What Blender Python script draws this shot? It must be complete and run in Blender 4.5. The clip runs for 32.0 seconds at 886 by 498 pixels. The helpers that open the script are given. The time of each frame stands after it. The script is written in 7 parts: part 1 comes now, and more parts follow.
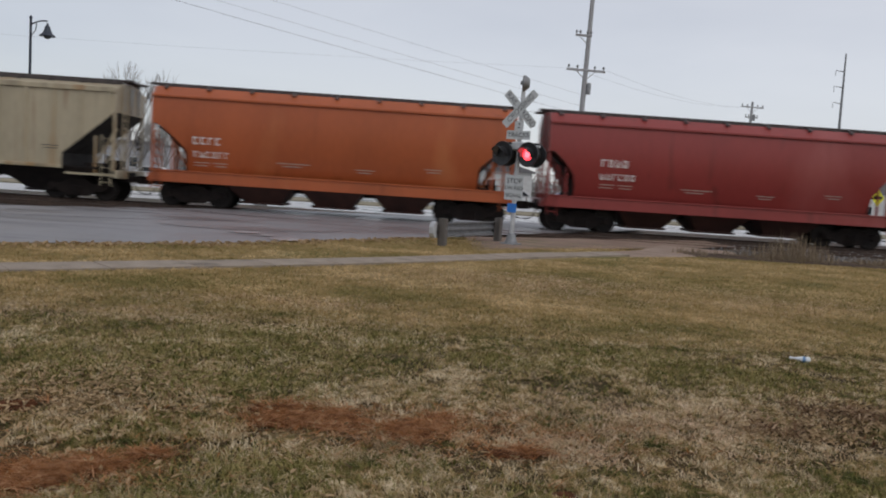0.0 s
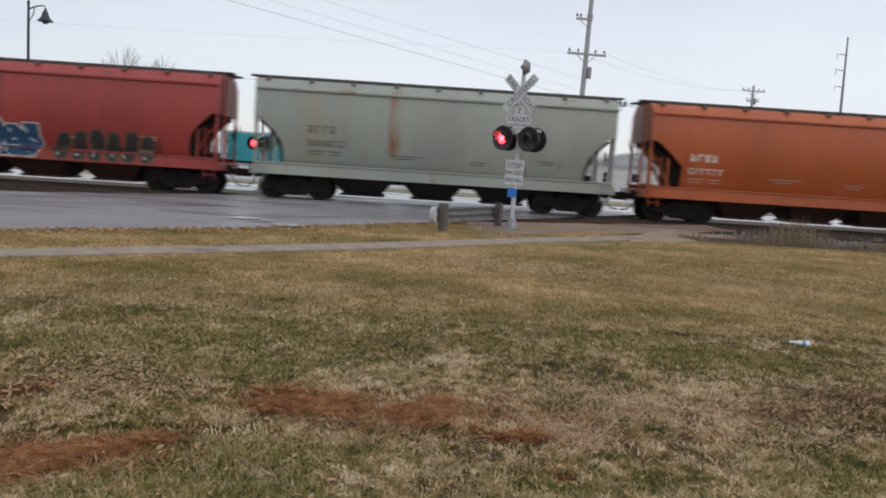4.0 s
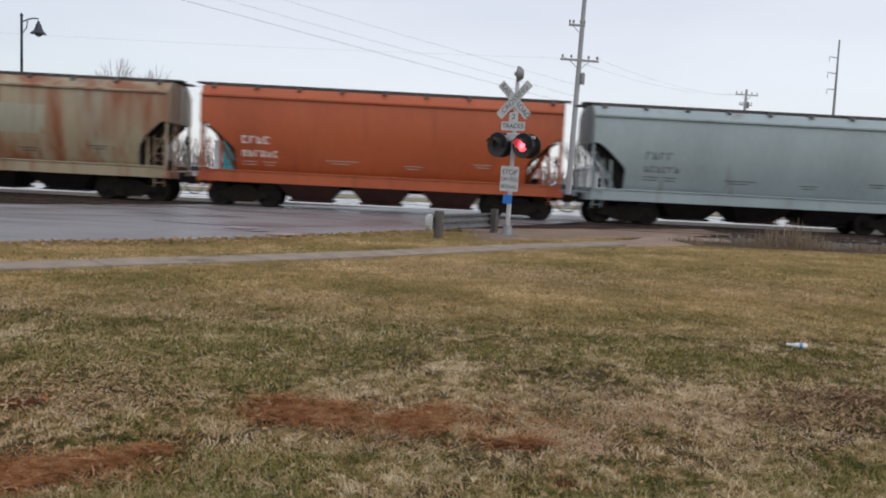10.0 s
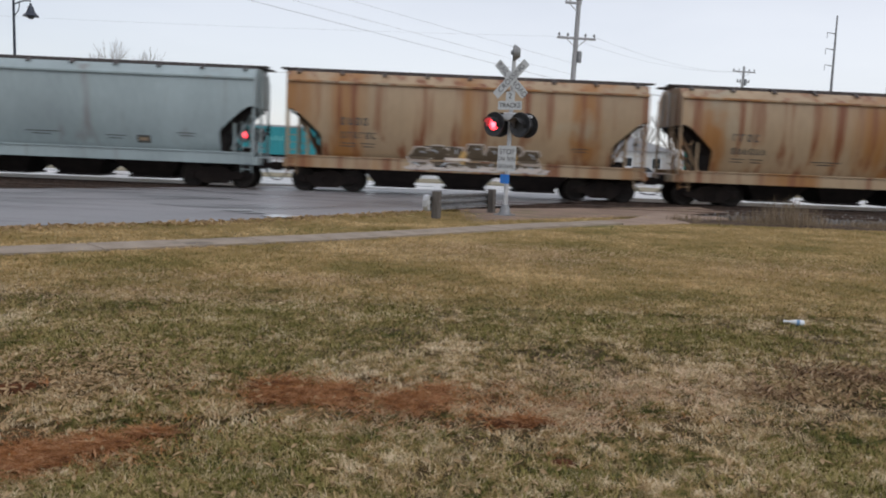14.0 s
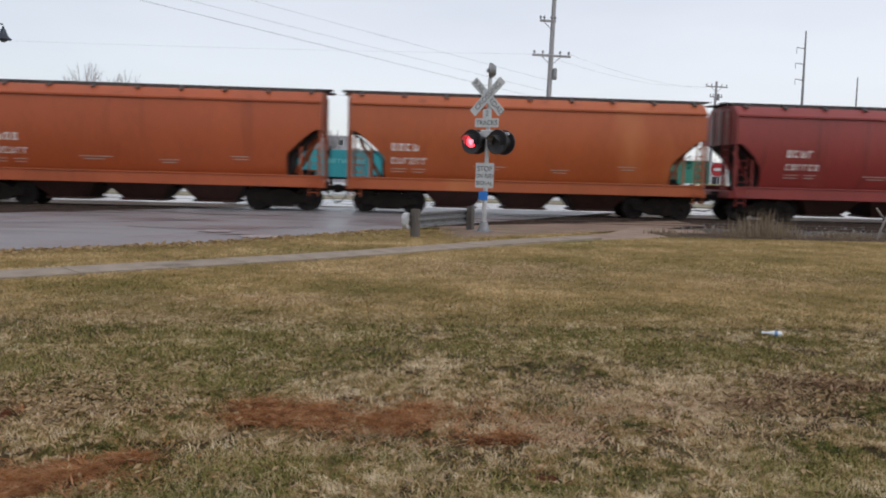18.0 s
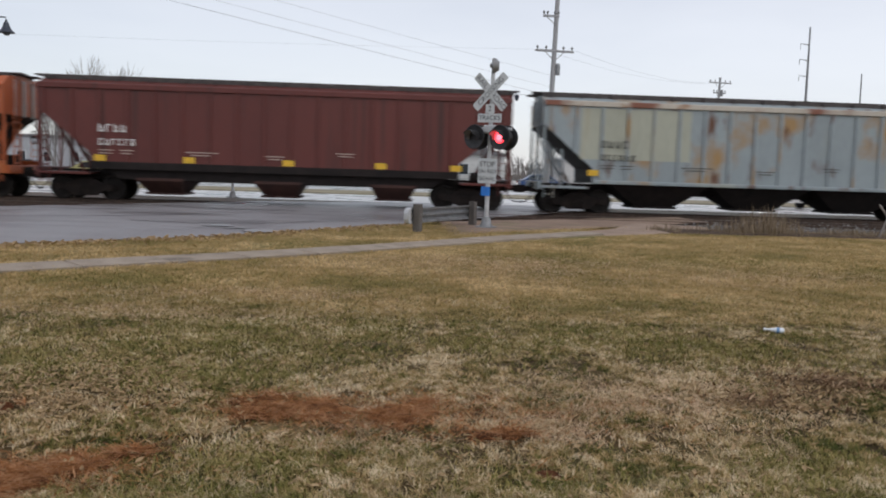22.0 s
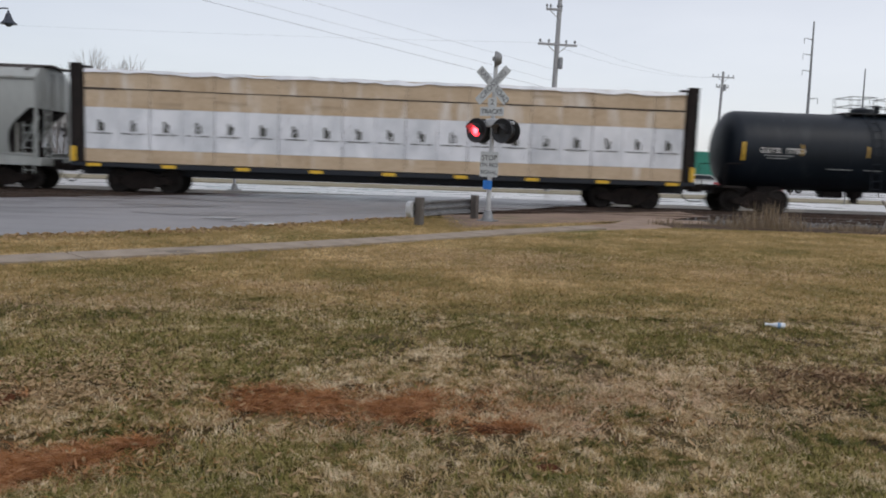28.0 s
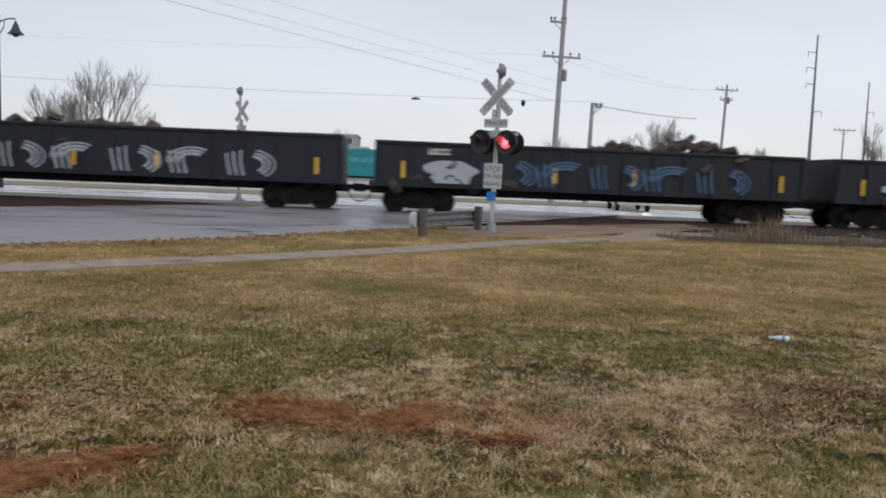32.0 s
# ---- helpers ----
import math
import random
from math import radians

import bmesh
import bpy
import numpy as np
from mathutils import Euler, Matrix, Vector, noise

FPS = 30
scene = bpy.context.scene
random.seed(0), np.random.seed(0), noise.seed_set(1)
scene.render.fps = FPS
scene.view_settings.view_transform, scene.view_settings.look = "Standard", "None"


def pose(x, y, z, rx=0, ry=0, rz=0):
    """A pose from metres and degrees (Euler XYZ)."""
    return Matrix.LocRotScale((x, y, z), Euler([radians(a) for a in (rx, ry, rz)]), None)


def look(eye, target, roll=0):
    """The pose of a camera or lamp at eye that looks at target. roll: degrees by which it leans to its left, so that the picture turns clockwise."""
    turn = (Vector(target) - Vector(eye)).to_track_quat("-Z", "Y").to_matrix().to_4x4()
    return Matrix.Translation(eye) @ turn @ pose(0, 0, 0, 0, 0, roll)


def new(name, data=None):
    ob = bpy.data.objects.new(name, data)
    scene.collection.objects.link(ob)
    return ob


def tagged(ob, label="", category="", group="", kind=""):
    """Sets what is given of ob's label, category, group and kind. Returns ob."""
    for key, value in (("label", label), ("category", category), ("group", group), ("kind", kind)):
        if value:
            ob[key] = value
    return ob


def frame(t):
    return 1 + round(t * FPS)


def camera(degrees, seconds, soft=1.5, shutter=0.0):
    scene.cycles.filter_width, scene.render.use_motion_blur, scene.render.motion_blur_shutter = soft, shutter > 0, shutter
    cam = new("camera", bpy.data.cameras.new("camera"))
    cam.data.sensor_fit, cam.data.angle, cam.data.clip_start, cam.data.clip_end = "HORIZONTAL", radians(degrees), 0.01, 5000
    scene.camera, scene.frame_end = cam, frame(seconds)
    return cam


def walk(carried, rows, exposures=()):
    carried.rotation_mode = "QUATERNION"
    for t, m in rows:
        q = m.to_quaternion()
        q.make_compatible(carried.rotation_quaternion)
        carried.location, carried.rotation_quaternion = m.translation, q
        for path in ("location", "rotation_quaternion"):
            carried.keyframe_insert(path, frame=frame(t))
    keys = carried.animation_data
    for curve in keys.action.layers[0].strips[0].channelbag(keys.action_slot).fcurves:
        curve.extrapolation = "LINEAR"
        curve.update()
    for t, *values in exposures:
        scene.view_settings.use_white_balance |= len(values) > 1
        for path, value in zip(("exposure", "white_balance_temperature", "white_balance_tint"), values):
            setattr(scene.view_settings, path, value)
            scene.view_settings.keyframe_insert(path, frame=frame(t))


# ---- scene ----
cam = camera(58.0, 32.0, soft=1.9, shutter=0.3)
EYE = (0.0, 0.0, 1.45)
# seconds, pitch from straight down, lean, heading: hand-held on one spot
TURNS = (
    (0.0, 85.46, -3.73, -1.15),
    (0.5, 85.12, -3.75, -1.09),
    (1.0, 84.89, -3.72, -1.08),
    (1.5, 84.78, -3.78, -1.05),
    (2.0, 84.64, -3.72, -1.08),
    (2.5, 84.71, -3.80, -1.01),
    (3.0, 84.77, -3.64, -1.11),
    (3.5, 84.39, -3.60, -1.12),
    (5.5, 84.43, -3.55, -1.20),
    (6.0, 84.78, -3.64, -1.17),
    (6.5, 84.57, -3.62, -1.17),
    (7.0, 84.13, -3.58, -1.15),
    (7.5, 84.35, -3.56, -1.17),
    (8.0, 84.34, -3.51, -1.20),
    (8.5, 84.50, -3.52, -1.22),
    (9.0, 84.62, -3.57, -1.18),
    (9.5, 84.68, -3.51, -1.18),
    (10.0, 84.93, -2.86, -1.48),
    (10.5, 84.20, -2.79, -1.49),
    (11.0, 84.14, -2.92, -1.45),
    (11.5, 84.09, -2.93, -1.44),
    (12.0, 84.41, -2.89, -1.44),
    (12.5, 84.29, -2.76, -1.48),
    (13.0, 84.11, -2.64, -1.53),
    (13.5, 83.76, -2.47, -1.64),
    (14.0, 83.54, -2.34, -1.69),
    (14.5, 82.80, -1.76, -2.06),
    (15.0, 81.35, -0.61, -4.00),
    (15.5, 83.75, -0.89, -3.83),
    (17.5, 83.98, -1.52, -3.20),
    (18.0, 84.85, -1.52, -3.25),
    (18.5, 84.29, -1.48, -3.25),
    (19.0, 83.86, -1.53, -3.21),
    (19.5, 84.71, -1.63, -3.18),
    (20.0, 84.19, -1.65, -3.17),
    (20.5, 84.27, -1.63, -3.16),
    (21.0, 84.69, -1.73, -3.10),
    (21.5, 84.71, -1.74, -3.09),
    (22.0, 84.50, -1.76, -3.07),
    (22.5, 84.61, -1.79, -3.06),
    (23.0, 84.49, -1.81, -3.06),
    (23.5, 84.36, -1.84, -3.04),
    (24.0, 84.53, -1.80, -3.05),
    (24.5, 84.06, -1.68, -3.11),
    (25.0, 84.03, -1.75, -3.08),
    (25.5, 83.90, -1.81, -3.04),
    (27.5, 84.37, -2.05, -2.92),
    (28.0, 84.03, -2.01, -2.93),
    (28.5, 83.62, -1.99, -2.93),
    (29.0, 83.94, -2.03, -2.88),
    (29.5, 83.99, -2.17, -2.82),
    (30.0, 84.06, -2.15, -2.82),
    (30.5, 83.92, -2.21, -2.66),
    (31.0, 84.05, -2.29, -2.64),
    (31.5, 84.52, -2.35, -2.64),
    (32.0, 84.82, -2.28, -2.66),
)
walk(cam, [(t, pose(*EYE, rx, ry, rz)) for t, rx, ry, rz in TURNS],
     exposures=((0, -0.31), (1.0, -0.2), (2.2, 0.0), (14.2, 0.0), (15.0, 0.22), (15.6, 0.2), (17.5, 0.0), (26.0, 0.0), (27.6, -0.07), (29.0, -0.11), (30.0, -0.12), (32, -0.1)))

# ---- world: an even overcast sky with a weak, wide sun ----
SUN_UP, SUN_TURN = radians(48), radians(146)
world = bpy.data.worlds.new("overcast")
scene.world = world
world.use_nodes = True
wt = world.node_tree
wt.nodes.clear()
w_out = wt.nodes.new("ShaderNodeOutputWorld")
w_add = wt.nodes.new("ShaderNodeAddShader")
w_sky = wt.nodes.new("ShaderNodeBackground")
w_cloud = wt.nodes.new("ShaderNodeBackground")
sky = wt.nodes.new("ShaderNodeTexSky")
sky.sky_type, sky.sun_disc = "NISHITA", False
sky.sun_elevation, sky.sun_rotation = SUN_UP, SUN_TURN
wt.links.new(sky.outputs[0], w_sky.inputs[0])
w_sky.inputs[1].default_value = 0.04
w_tc = wt.nodes.new("ShaderNodeTexCoord")
w_map = wt.nodes.new("ShaderNodeMapping")
w_map.inputs["Scale"].default_value = (1.0, 1.0, 4.0)
w_noise = wt.nodes.new("ShaderNodeTexNoise")
w_noise.inputs["Scale"].default_value, w_noise.inputs["Detail"].default_value = 1.6, 5
w_ramp = wt.nodes.new("ShaderNodeValToRGB")
w_ramp.color_ramp.elements[0].position, w_ramp.color_ramp.elements[0].color = 0.32, (0.615, 0.622, 0.675, 1)
w_ramp.color_ramp.elements[1].position, w_ramp.color_ramp.elements[1].color = 0.66, (0.755, 0.752, 0.79, 1)
wt.links.new(w_tc.outputs["Generated"], w_map.inputs[0])
wt.links.new(w_map.outputs[0], w_noise.inputs["Vector"])
wt.links.new(w_noise.outputs["Fac"], w_ramp.inputs[0])
# the overcast is a little brighter on the side where the sun stands
w_axis, w_slope, w_tint = wt.nodes.new("ShaderNodeSeparateXYZ"), wt.nodes.new("ShaderNodeMath"), wt.nodes.new("ShaderNodeMix")
w_slope.operation, w_slope.inputs[1].default_value, w_slope.inputs[2].default_value = "MULTIPLY_ADD", 0.17, 1.0
w_tint.data_type, w_tint.blend_type, w_tint.inputs["Factor"].default_value = "RGBA", "MULTIPLY", 1.0
wt.links.new(w_tc.outputs["Generated"], w_axis.inputs[0])
wt.links.new(w_axis.outputs["X"], w_slope.inputs[0])
wt.links.new(w_ramp.outputs[0], w_tint.inputs["A"])
wt.links.new(w_slope.outputs[0], w_tint.inputs["B"])
wt.links.new(w_tint.outputs["Result"], w_cloud.inputs[0])
w_cloud.inputs[1].default_value = 0.86
wt.links.new(w_sky.outputs[0], w_add.inputs[0])
wt.links.new(w_cloud.outputs[0], w_add.inputs[1])
wt.links.new(w_add.outputs[0], w_out.inputs[0])
sun = new("sun", bpy.data.lights.new("sun", "SUN"))
sun.data.energy, sun.data.angle, sun.data.color = 0.6, radians(25), (1.0, 0.96, 0.9)
sun.matrix_world = look((0, 0, 0), (math.sin(SUN_TURN) * -math.cos(SUN_UP), math.cos(SUN_TURN) * -math.cos(SUN_UP), -math.sin(SUN_UP)))
sun.location = (0, -20, 40)


# ---- materials ----
def surface(name, c1, c2, scale=6.0, rough=0.6, metal=0.0, bump=0.15, fine=9.0, stretch=(1, 1, 1), spots=None, glow=0.0, alpha=None, drift=True, island=0.0, rough2=None, gloss=0.5):
    """A node material: two colours mixed by coarse and fine grain, with optional stains (colour, share, scale, stretch)."""
    m = bpy.data.materials.new(name)
    m.use_nodes = True
    nt = m.node_tree
    n, ln = nt.nodes, nt.links
    b = n["Principled BSDF"]
    tc, mp = n.new("ShaderNodeTexCoord"), n.new("ShaderNodeMapping")
    src = tc.outputs["Object"]
    if drift:
        oi, mul, add = n.new("ShaderNodeObjectInfo"), n.new("ShaderNodeMath"), n.new("ShaderNodeVectorMath")
        mul.operation, mul.inputs[1].default_value = "MULTIPLY", 37.0
        ln.new(oi.outputs["Random"], mul.inputs[0])
        ln.new(src, add.inputs[0]), ln.new(mul.outputs[0], add.inputs[1])
        src = add.outputs[0]
    mp.inputs["Scale"].default_value = stretch
    ln.new(src, mp.inputs[0])
    coarse, grain = n.new("ShaderNodeTexNoise"), n.new("ShaderNodeTexNoise")
    coarse.inputs["Scale"].default_value, coarse.inputs["Detail"].default_value = scale, 6
    grain.inputs["Scale"].default_value, grain.inputs["Detail"].default_value = scale * fine, 4
    ln.new(mp.outputs[0], coarse.inputs["Vector"]), ln.new(mp.outputs[0], grain.inputs["Vector"])
    mix = n.new("ShaderNodeMath")
    mix.operation = "MULTIPLY_ADD"
    ln.new(grain.outputs["Fac"], mix.inputs[0])
    mix.inputs[1].default_value = 0.55
    ln.new(coarse.outputs["Fac"], mix.inputs[2])
    fac = mix.outputs[0]
    if island:
        ge, ma = n.new("ShaderNodeNewGeometry"), n.new("ShaderNodeMath")
        ma.operation, ma.inputs[1].default_value = "MULTIPLY_ADD", island
        ln.new(ge.outputs["Random Per Island"], ma.inputs[0]), ln.new(fac, ma.inputs[2])
        fac = ma.outputs[0]
    ramp = n.new("ShaderNodeValToRGB")
    e = ramp.color_ramp.elements
    e[0].position, e[0].color = 0.5 + island * 0.18, (*c1, 1)
    e[1].position, e[1].color = 1.0 + island * 0.5, (*c2, 1)
    if island:
        e[0].position, e[1].position = 0.45, min(1.0, 0.85 + island * 0.4)
        e[0].position = 0.35
    ln.new(fac, ramp.inputs[0])
    col = ramp.outputs[0]
    for sc, share, sscale, sstr in spots or ():
        smp, sn, sr, mx = n.new("ShaderNodeMapping"), n.new("ShaderNodeTexNoise"), n.new("ShaderNodeValToRGB"), n.new("ShaderNodeMix")
        smp.inputs["Scale"].default_value = sstr
        smp.inputs["Location"].default_value = (sscale * 3.1, 5.7, share * 11)
        ln.new(src, smp.inputs[0]), ln.new(smp.outputs[0], sn.inputs["Vector"])
        sn.inputs["Scale"].default_value, sn.inputs["Detail"].default_value = sscale, 7
        se = sr.color_ramp.elements
        se[0].position, se[0].color = 0.72 - share * 0.42, (0, 0, 0, 1)
        se[1].position, se[1].color = 0.86 - share * 0.42, (1, 1, 1, 1)
        ln.new(sn.outputs["Fac"], sr.inputs[0])
        mx.data_type = "RGBA"
        ln.new(sr.outputs[0], mx.inputs["Factor"])
        ln.new(col, mx.inputs["A"])
        mx.inputs["B"].default_value = (*sc, 1)
        col = mx.outputs["Result"]
    ln.new(col, b.inputs["Base Color"])
    b.inputs["Metallic"].default_value = metal
    b.inputs["Specular IOR Level"].default_value = gloss
    if rough2 is None:
        b.inputs["Roughness"].default_value = rough
    else:
        rr = n.new("ShaderNodeMapRange")
        rr.inputs["From Min"].default_value, rr.inputs["From Max"].default_value = 0.35, 0.65
        rr.inputs["To Min"].default_value, rr.inputs["To Max"].default_value = rough, rough2
        ln.new(coarse.outputs["Fac"], rr.inputs["Value"]), ln.new(rr.outputs[0], b.inputs["Roughness"])
    if bump:
        bp = n.new("ShaderNodeBump")
        bp.inputs["Strength"].default_value, bp.inputs["Distance"].default_value = bump, 0.02
        ln.new(grain.outputs["Fac"], bp.inputs["Height"]), ln.new(bp.outputs[0], b.inputs["Normal"])
    if glow:
        ln.new(col, b.inputs["Emission Color"])
        b.inputs["Emission Strength"].default_value = glow
    return m


def mixed(a, k):
    return tuple(min(1.0, x * k) for x in a)


RUST, DKRUST, GRIME = (0.20, 0.075, 0.03), (0.09, 0.04, 0.025), (0.06, 0.05, 0.045)


def paint(name, c, stains=(), rough=0.42):
    """Weathered car paint: slow fading, fine dirt, streaks that run down."""
    return surface(name, mixed(c, 0.86), mixed(c, 1.12), 0.5, rough, 0.0, 0.05, 14, (1, 1, 0.35), spots=stains)


streak = (2.2, 2.2, 0.12)
P_ORANGE = paint("orange_paint", (0.40, 0.093, 0.026), (((0.28, 0.066, 0.018), 0.26, 1.0, streak), ((0.50, 0.16, 0.055), 0.26, 0.35, (1, 1, 0.4))))
P_ORANGE2 = paint("red_orange_paint", (0.395, 0.085, 0.025), (((0.27, 0.058, 0.02), 0.26, 1.0, streak), ((0.46, 0.125, 0.042), 0.26, 0.35, (1, 1, 0.4))))
P_RED = paint("oxide_red_paint", (0.265, 0.038, 0.032), (((0.15, 0.026, 0.022), 0.30, 1.0, streak), ((0.33, 0.075, 0.065), 0.26, 0.35, (1, 1, 0.4))))
P_RED2 = paint("bright_oxide_red_paint", (0.315, 0.048, 0.038), (((0.17, 0.032, 0.026), 0.26, 1.0, streak), ((0.37, 0.085, 0.07), 0.26, 0.35, (1, 1, 0.4))))
P_SAGE = paint("ochre_stained_sage_paint", (0.335, 0.275, 0.18), (((0.31, 0.32, 0.25), 0.36, 0.35, (1, 1, 0.6)), ((0.25, 0.095, 0.042), 0.58, 0.6, (1.6, 1.6, 0.22)), (mixed(RUST, 1.1), 0.30, 1.2, streak)))
P_SAGE2 = paint("grey_green_paint", (0.30, 0.32, 0.275), ((mixed(RUST, 1.2), 0.28, 0.9, streak), ((0.33, 0.29, 0.20), 0.36, 0.5, (1, 1, 0.4))))
P_GREY = paint("light_grey_paint", (0.315, 0.382, 0.392), (((0.24, 0.25, 0.24), 0.3, 0.8, streak),))
P_GREY2 = paint("pale_grey_paint", (0.43, 0.512, 0.522), (((0.385, 0.435, 0.435), 0.2, 0.8, streak),))
P_GREY3 = paint("dusty_grey_paint", (0.36, 0.375, 0.36), (((0.22, 0.20, 0.17), 0.35, 0.8, streak),))
P_TAN = paint("tan_paint", (0.30, 0.22, 0.145), (((0.20, 0.115, 0.05), 0.32, 0.9, streak),))
P_TANRUST = paint("rust_streaked_tan_paint", (0.37, 0.268, 0.165), (((0.31, 0.145, 0.045), 0.58, 0.45, (1.6, 1.6, 0.14)), ((0.35, 0.34, 0.26), 0.24, 0.4, (1, 1, 0.7)), ((0.20, 0.07, 0.028), 0.52, 0.9, (2.4, 2.4, 0.09))))
P_SAGERUST = paint("rust_streaked_sage_paint", (0.345, 0.325, 0.225), (((0.32, 0.15, 0.05), 0.46, 0.45, (1.6, 1.6, 0.14)), ((0.33, 0.35, 0.28), 0.32, 0.4, (1, 1, 0.7)), ((0.20, 0.07, 0.028), 0.46, 0.9, (2.4, 2.4, 0.09))))
P_BROWN = paint("dark_brown_paint", (0.115, 0.024, 0.018), (((0.05, 0.016, 0.012), 0.3, 1.0, streak),))
P_PATCH = paint("grey_blue_cream_paint", (0.29, 0.335, 0.35), (((0.38, 0.37, 0.29), 0.36, 0.22, (1, 1, 0.5)), ((0.36, 0.22, 0.09), 0.42, 0.7, (1.0, 1.0, 0.8)), (mixed(RUST, 0.6), 0.34, 1.3, (1.6, 1.6, 0.5))))
P_PANEL = paint("grey_tan_panel_paint", (0.31, 0.30, 0.265), (((0.25, 0.18, 0.11), 0.30, 0.9, streak),))
P_FADED = paint("faded_sage_paint", (0.335, 0.315, 0.235), (((0.26, 0.11, 0.05), 0.36, 0.8, streak), ((0.30, 0.33, 0.27), 0.4, 0.5, (1, 1, 0.5))))
P_CHORD = paint("rusty_cream_chord_paint", (0.50, 0.45, 0.38), (((0.22, 0.085, 0.05), 0.50, 0.5, (1, 1, 1)), ((0.34, 0.20, 0.12), 0.36, 1.3, (1, 1, 1))))
P_PALECREAM = paint("pale_cream_paint", (0.40, 0.41, 0.33), (((0.36, 0.28, 0.16), 0.30, 0.9, streak), ((0.30, 0.33, 0.31), 0.34, 0.5, (1, 1, 0.4))))
P_CREAM = paint("stained_cream_paint", (0.43, 0.365, 0.25), (((0.34, 0.19, 0.07), 0.44, 0.6, (1.4, 1.4, 0.3)), ((0.24, 0.20, 0.14), 0.34, 0.7, streak), (RUST, 0.26, 1.2, streak)))
P_BLACK = surface("black_tank_paint", (0.0042, 0.0075, 0.012), (0.0085, 0.0135, 0.021), 0.5, 0.46, 0.0, 0.03, 14, (1, 1, 0.35), spots=(((0.016, 0.021, 0.027), 0.34, 0.8, streak),), gloss=0.3)
P_GOND = paint("black_gondola_paint", (0.008, 0.0115, 0.018), (((0.03, 0.024, 0.022), 0.25, 1.2, streak),), 0.62)
# underframe grime, with the shade beneath the cars darkening the colour
M_UNDER = surface("grime_and_shade_underframe", (0.011, 0.009, 0.009), (0.026, 0.020, 0.018), 3.0, 0.85, gloss=0.25)
# shade under the ribbed cars' raked ends, put into the steel colour
M_SLOPE = surface("shade_dark_slope_steel", (0.030, 0.028, 0.028), (0.062, 0.058, 0.056), 2.0, 0.8, gloss=0.25)
M_TRUCK = surface("dirty_cast_steel", (0.010, 0.008, 0.008), (0.024, 0.017, 0.014), 4.0, 0.85, 0.0, gloss=0.2)
M_WHEEL = surface("wheel_steel", (0.012, 0.010, 0.010), (0.03, 0.024, 0.02), 6.0, 0.7, 0.1, gloss=0.3)
M_WALKWAY = surface("dark_running_board", (0.04, 0.034, 0.034), (0.10, 0.085, 0.08), 5.0, 0.75, 0.1)
M_WHITE = surface("white_lettering", (0.66, 0.63, 0.60), (0.80, 0.78, 0.74), 6.0, 0.6, bump=0.0)
M_FAINT = surface("worn_pale_stencil", (0.40, 0.30, 0.25), (0.52, 0.42, 0.36), 6.0, 0.6, bump=0.0)
M_DARKLET = surface("dark_lettering", (0.05, 0.055, 0.05), (0.10, 0.10, 0.09), 6.0, 0.6, bump=0.0)
M_YELLOW = surface("yellow_reflector", (0.62, 0.36, 0.02), (0.75, 0.47, 0.04), 8.0, 0.45, bump=0.0)
M_AMBER = surface("faded_amber_reflector", (0.34, 0.20, 0.03), (0.46, 0.29, 0.06), 8.0, 0.5, bump=0.0)
M_GREYPANEL = surface("grimy_grey_panel", (0.12, 0.115, 0.105), (0.20, 0.19, 0.175), 5.0, 0.6, bump=0.0)
M_GALV = surface("galvanised_steel", (0.17, 0.175, 0.18), (0.29, 0.295, 0.30), 7.0, 0.55, 0.4, 0.08, spots=(((0.12, 0.11, 0.10), 0.25, 3, (1, 1, 1)),))
M_SIGALU = surface("signal_aluminium", (0.42, 0.43, 0.44), (0.58, 0.59, 0.60), 6.0, 0.5, 0.3, 0.04)
M_SIGNWHITE = surface("white_sign_sheet", (0.50, 0.53, 0.54), (0.64, 0.66, 0.66), 7.0, 0.45, bump=0.02)
M_SIGNGREY = surface("faded_sign_ink", (0.07, 0.075, 0.08), (0.13, 0.135, 0.14), 7.0, 0.5, bump=0.0)
M_SIGNBLACK = surface("black_sign_ink", (0.02, 0.02, 0.02), (0.035, 0.035, 0.035), 7.0, 0.5, bump=0.0)
M_BLACK = surface("black_enamel", (0.012, 0.012, 0.013), (0.03, 0.03, 0.032), 8.0, 0.45, bump=0.04)
M_BLUE = surface("blue_sign_sheet", (0.02, 0.16, 0.55), (0.03, 0.22, 0.68), 6.0, 0.45, bump=0.0)
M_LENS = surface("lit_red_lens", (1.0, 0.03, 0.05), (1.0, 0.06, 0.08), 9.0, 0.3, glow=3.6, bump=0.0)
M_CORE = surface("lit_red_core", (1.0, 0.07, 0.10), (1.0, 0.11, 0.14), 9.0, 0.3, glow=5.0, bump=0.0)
# pale grey so that the added visor lining bounces the red lens light
M_LINER = surface("glow_catching_visor_lining", (0.16, 0.15, 0.15), (0.24, 0.23, 0.23), 9.0, 0.35, bump=0.0)
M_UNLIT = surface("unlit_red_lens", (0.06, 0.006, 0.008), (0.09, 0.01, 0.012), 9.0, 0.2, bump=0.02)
M_CONC = surface("weathered_concrete", (0.25, 0.203, 0.160), (0.38, 0.316, 0.252), 2.5, 0.88, gloss=0.2, bump=0.25, spots=(((0.18, 0.15, 0.12), 0.3, 1.5, (1, 1, 1)),))
M_ROAD = surface("wet_asphalt", (0.20, 0.192, 0.198), (0.265, 0.255, 0.262), 0.35, 0.32, bump=0.05, fine=60, rough2=0.55, drift=False, spots=(((0.125, 0.12, 0.125), 0.44, 0.30, (0.35, 1.6, 1)), ((0.28, 0.27, 0.275), 0.34, 0.22, (0.5, 1.2, 1)), ((0.085, 0.082, 0.085), 0.36, 0.7, (0.22, 1.6, 1))))
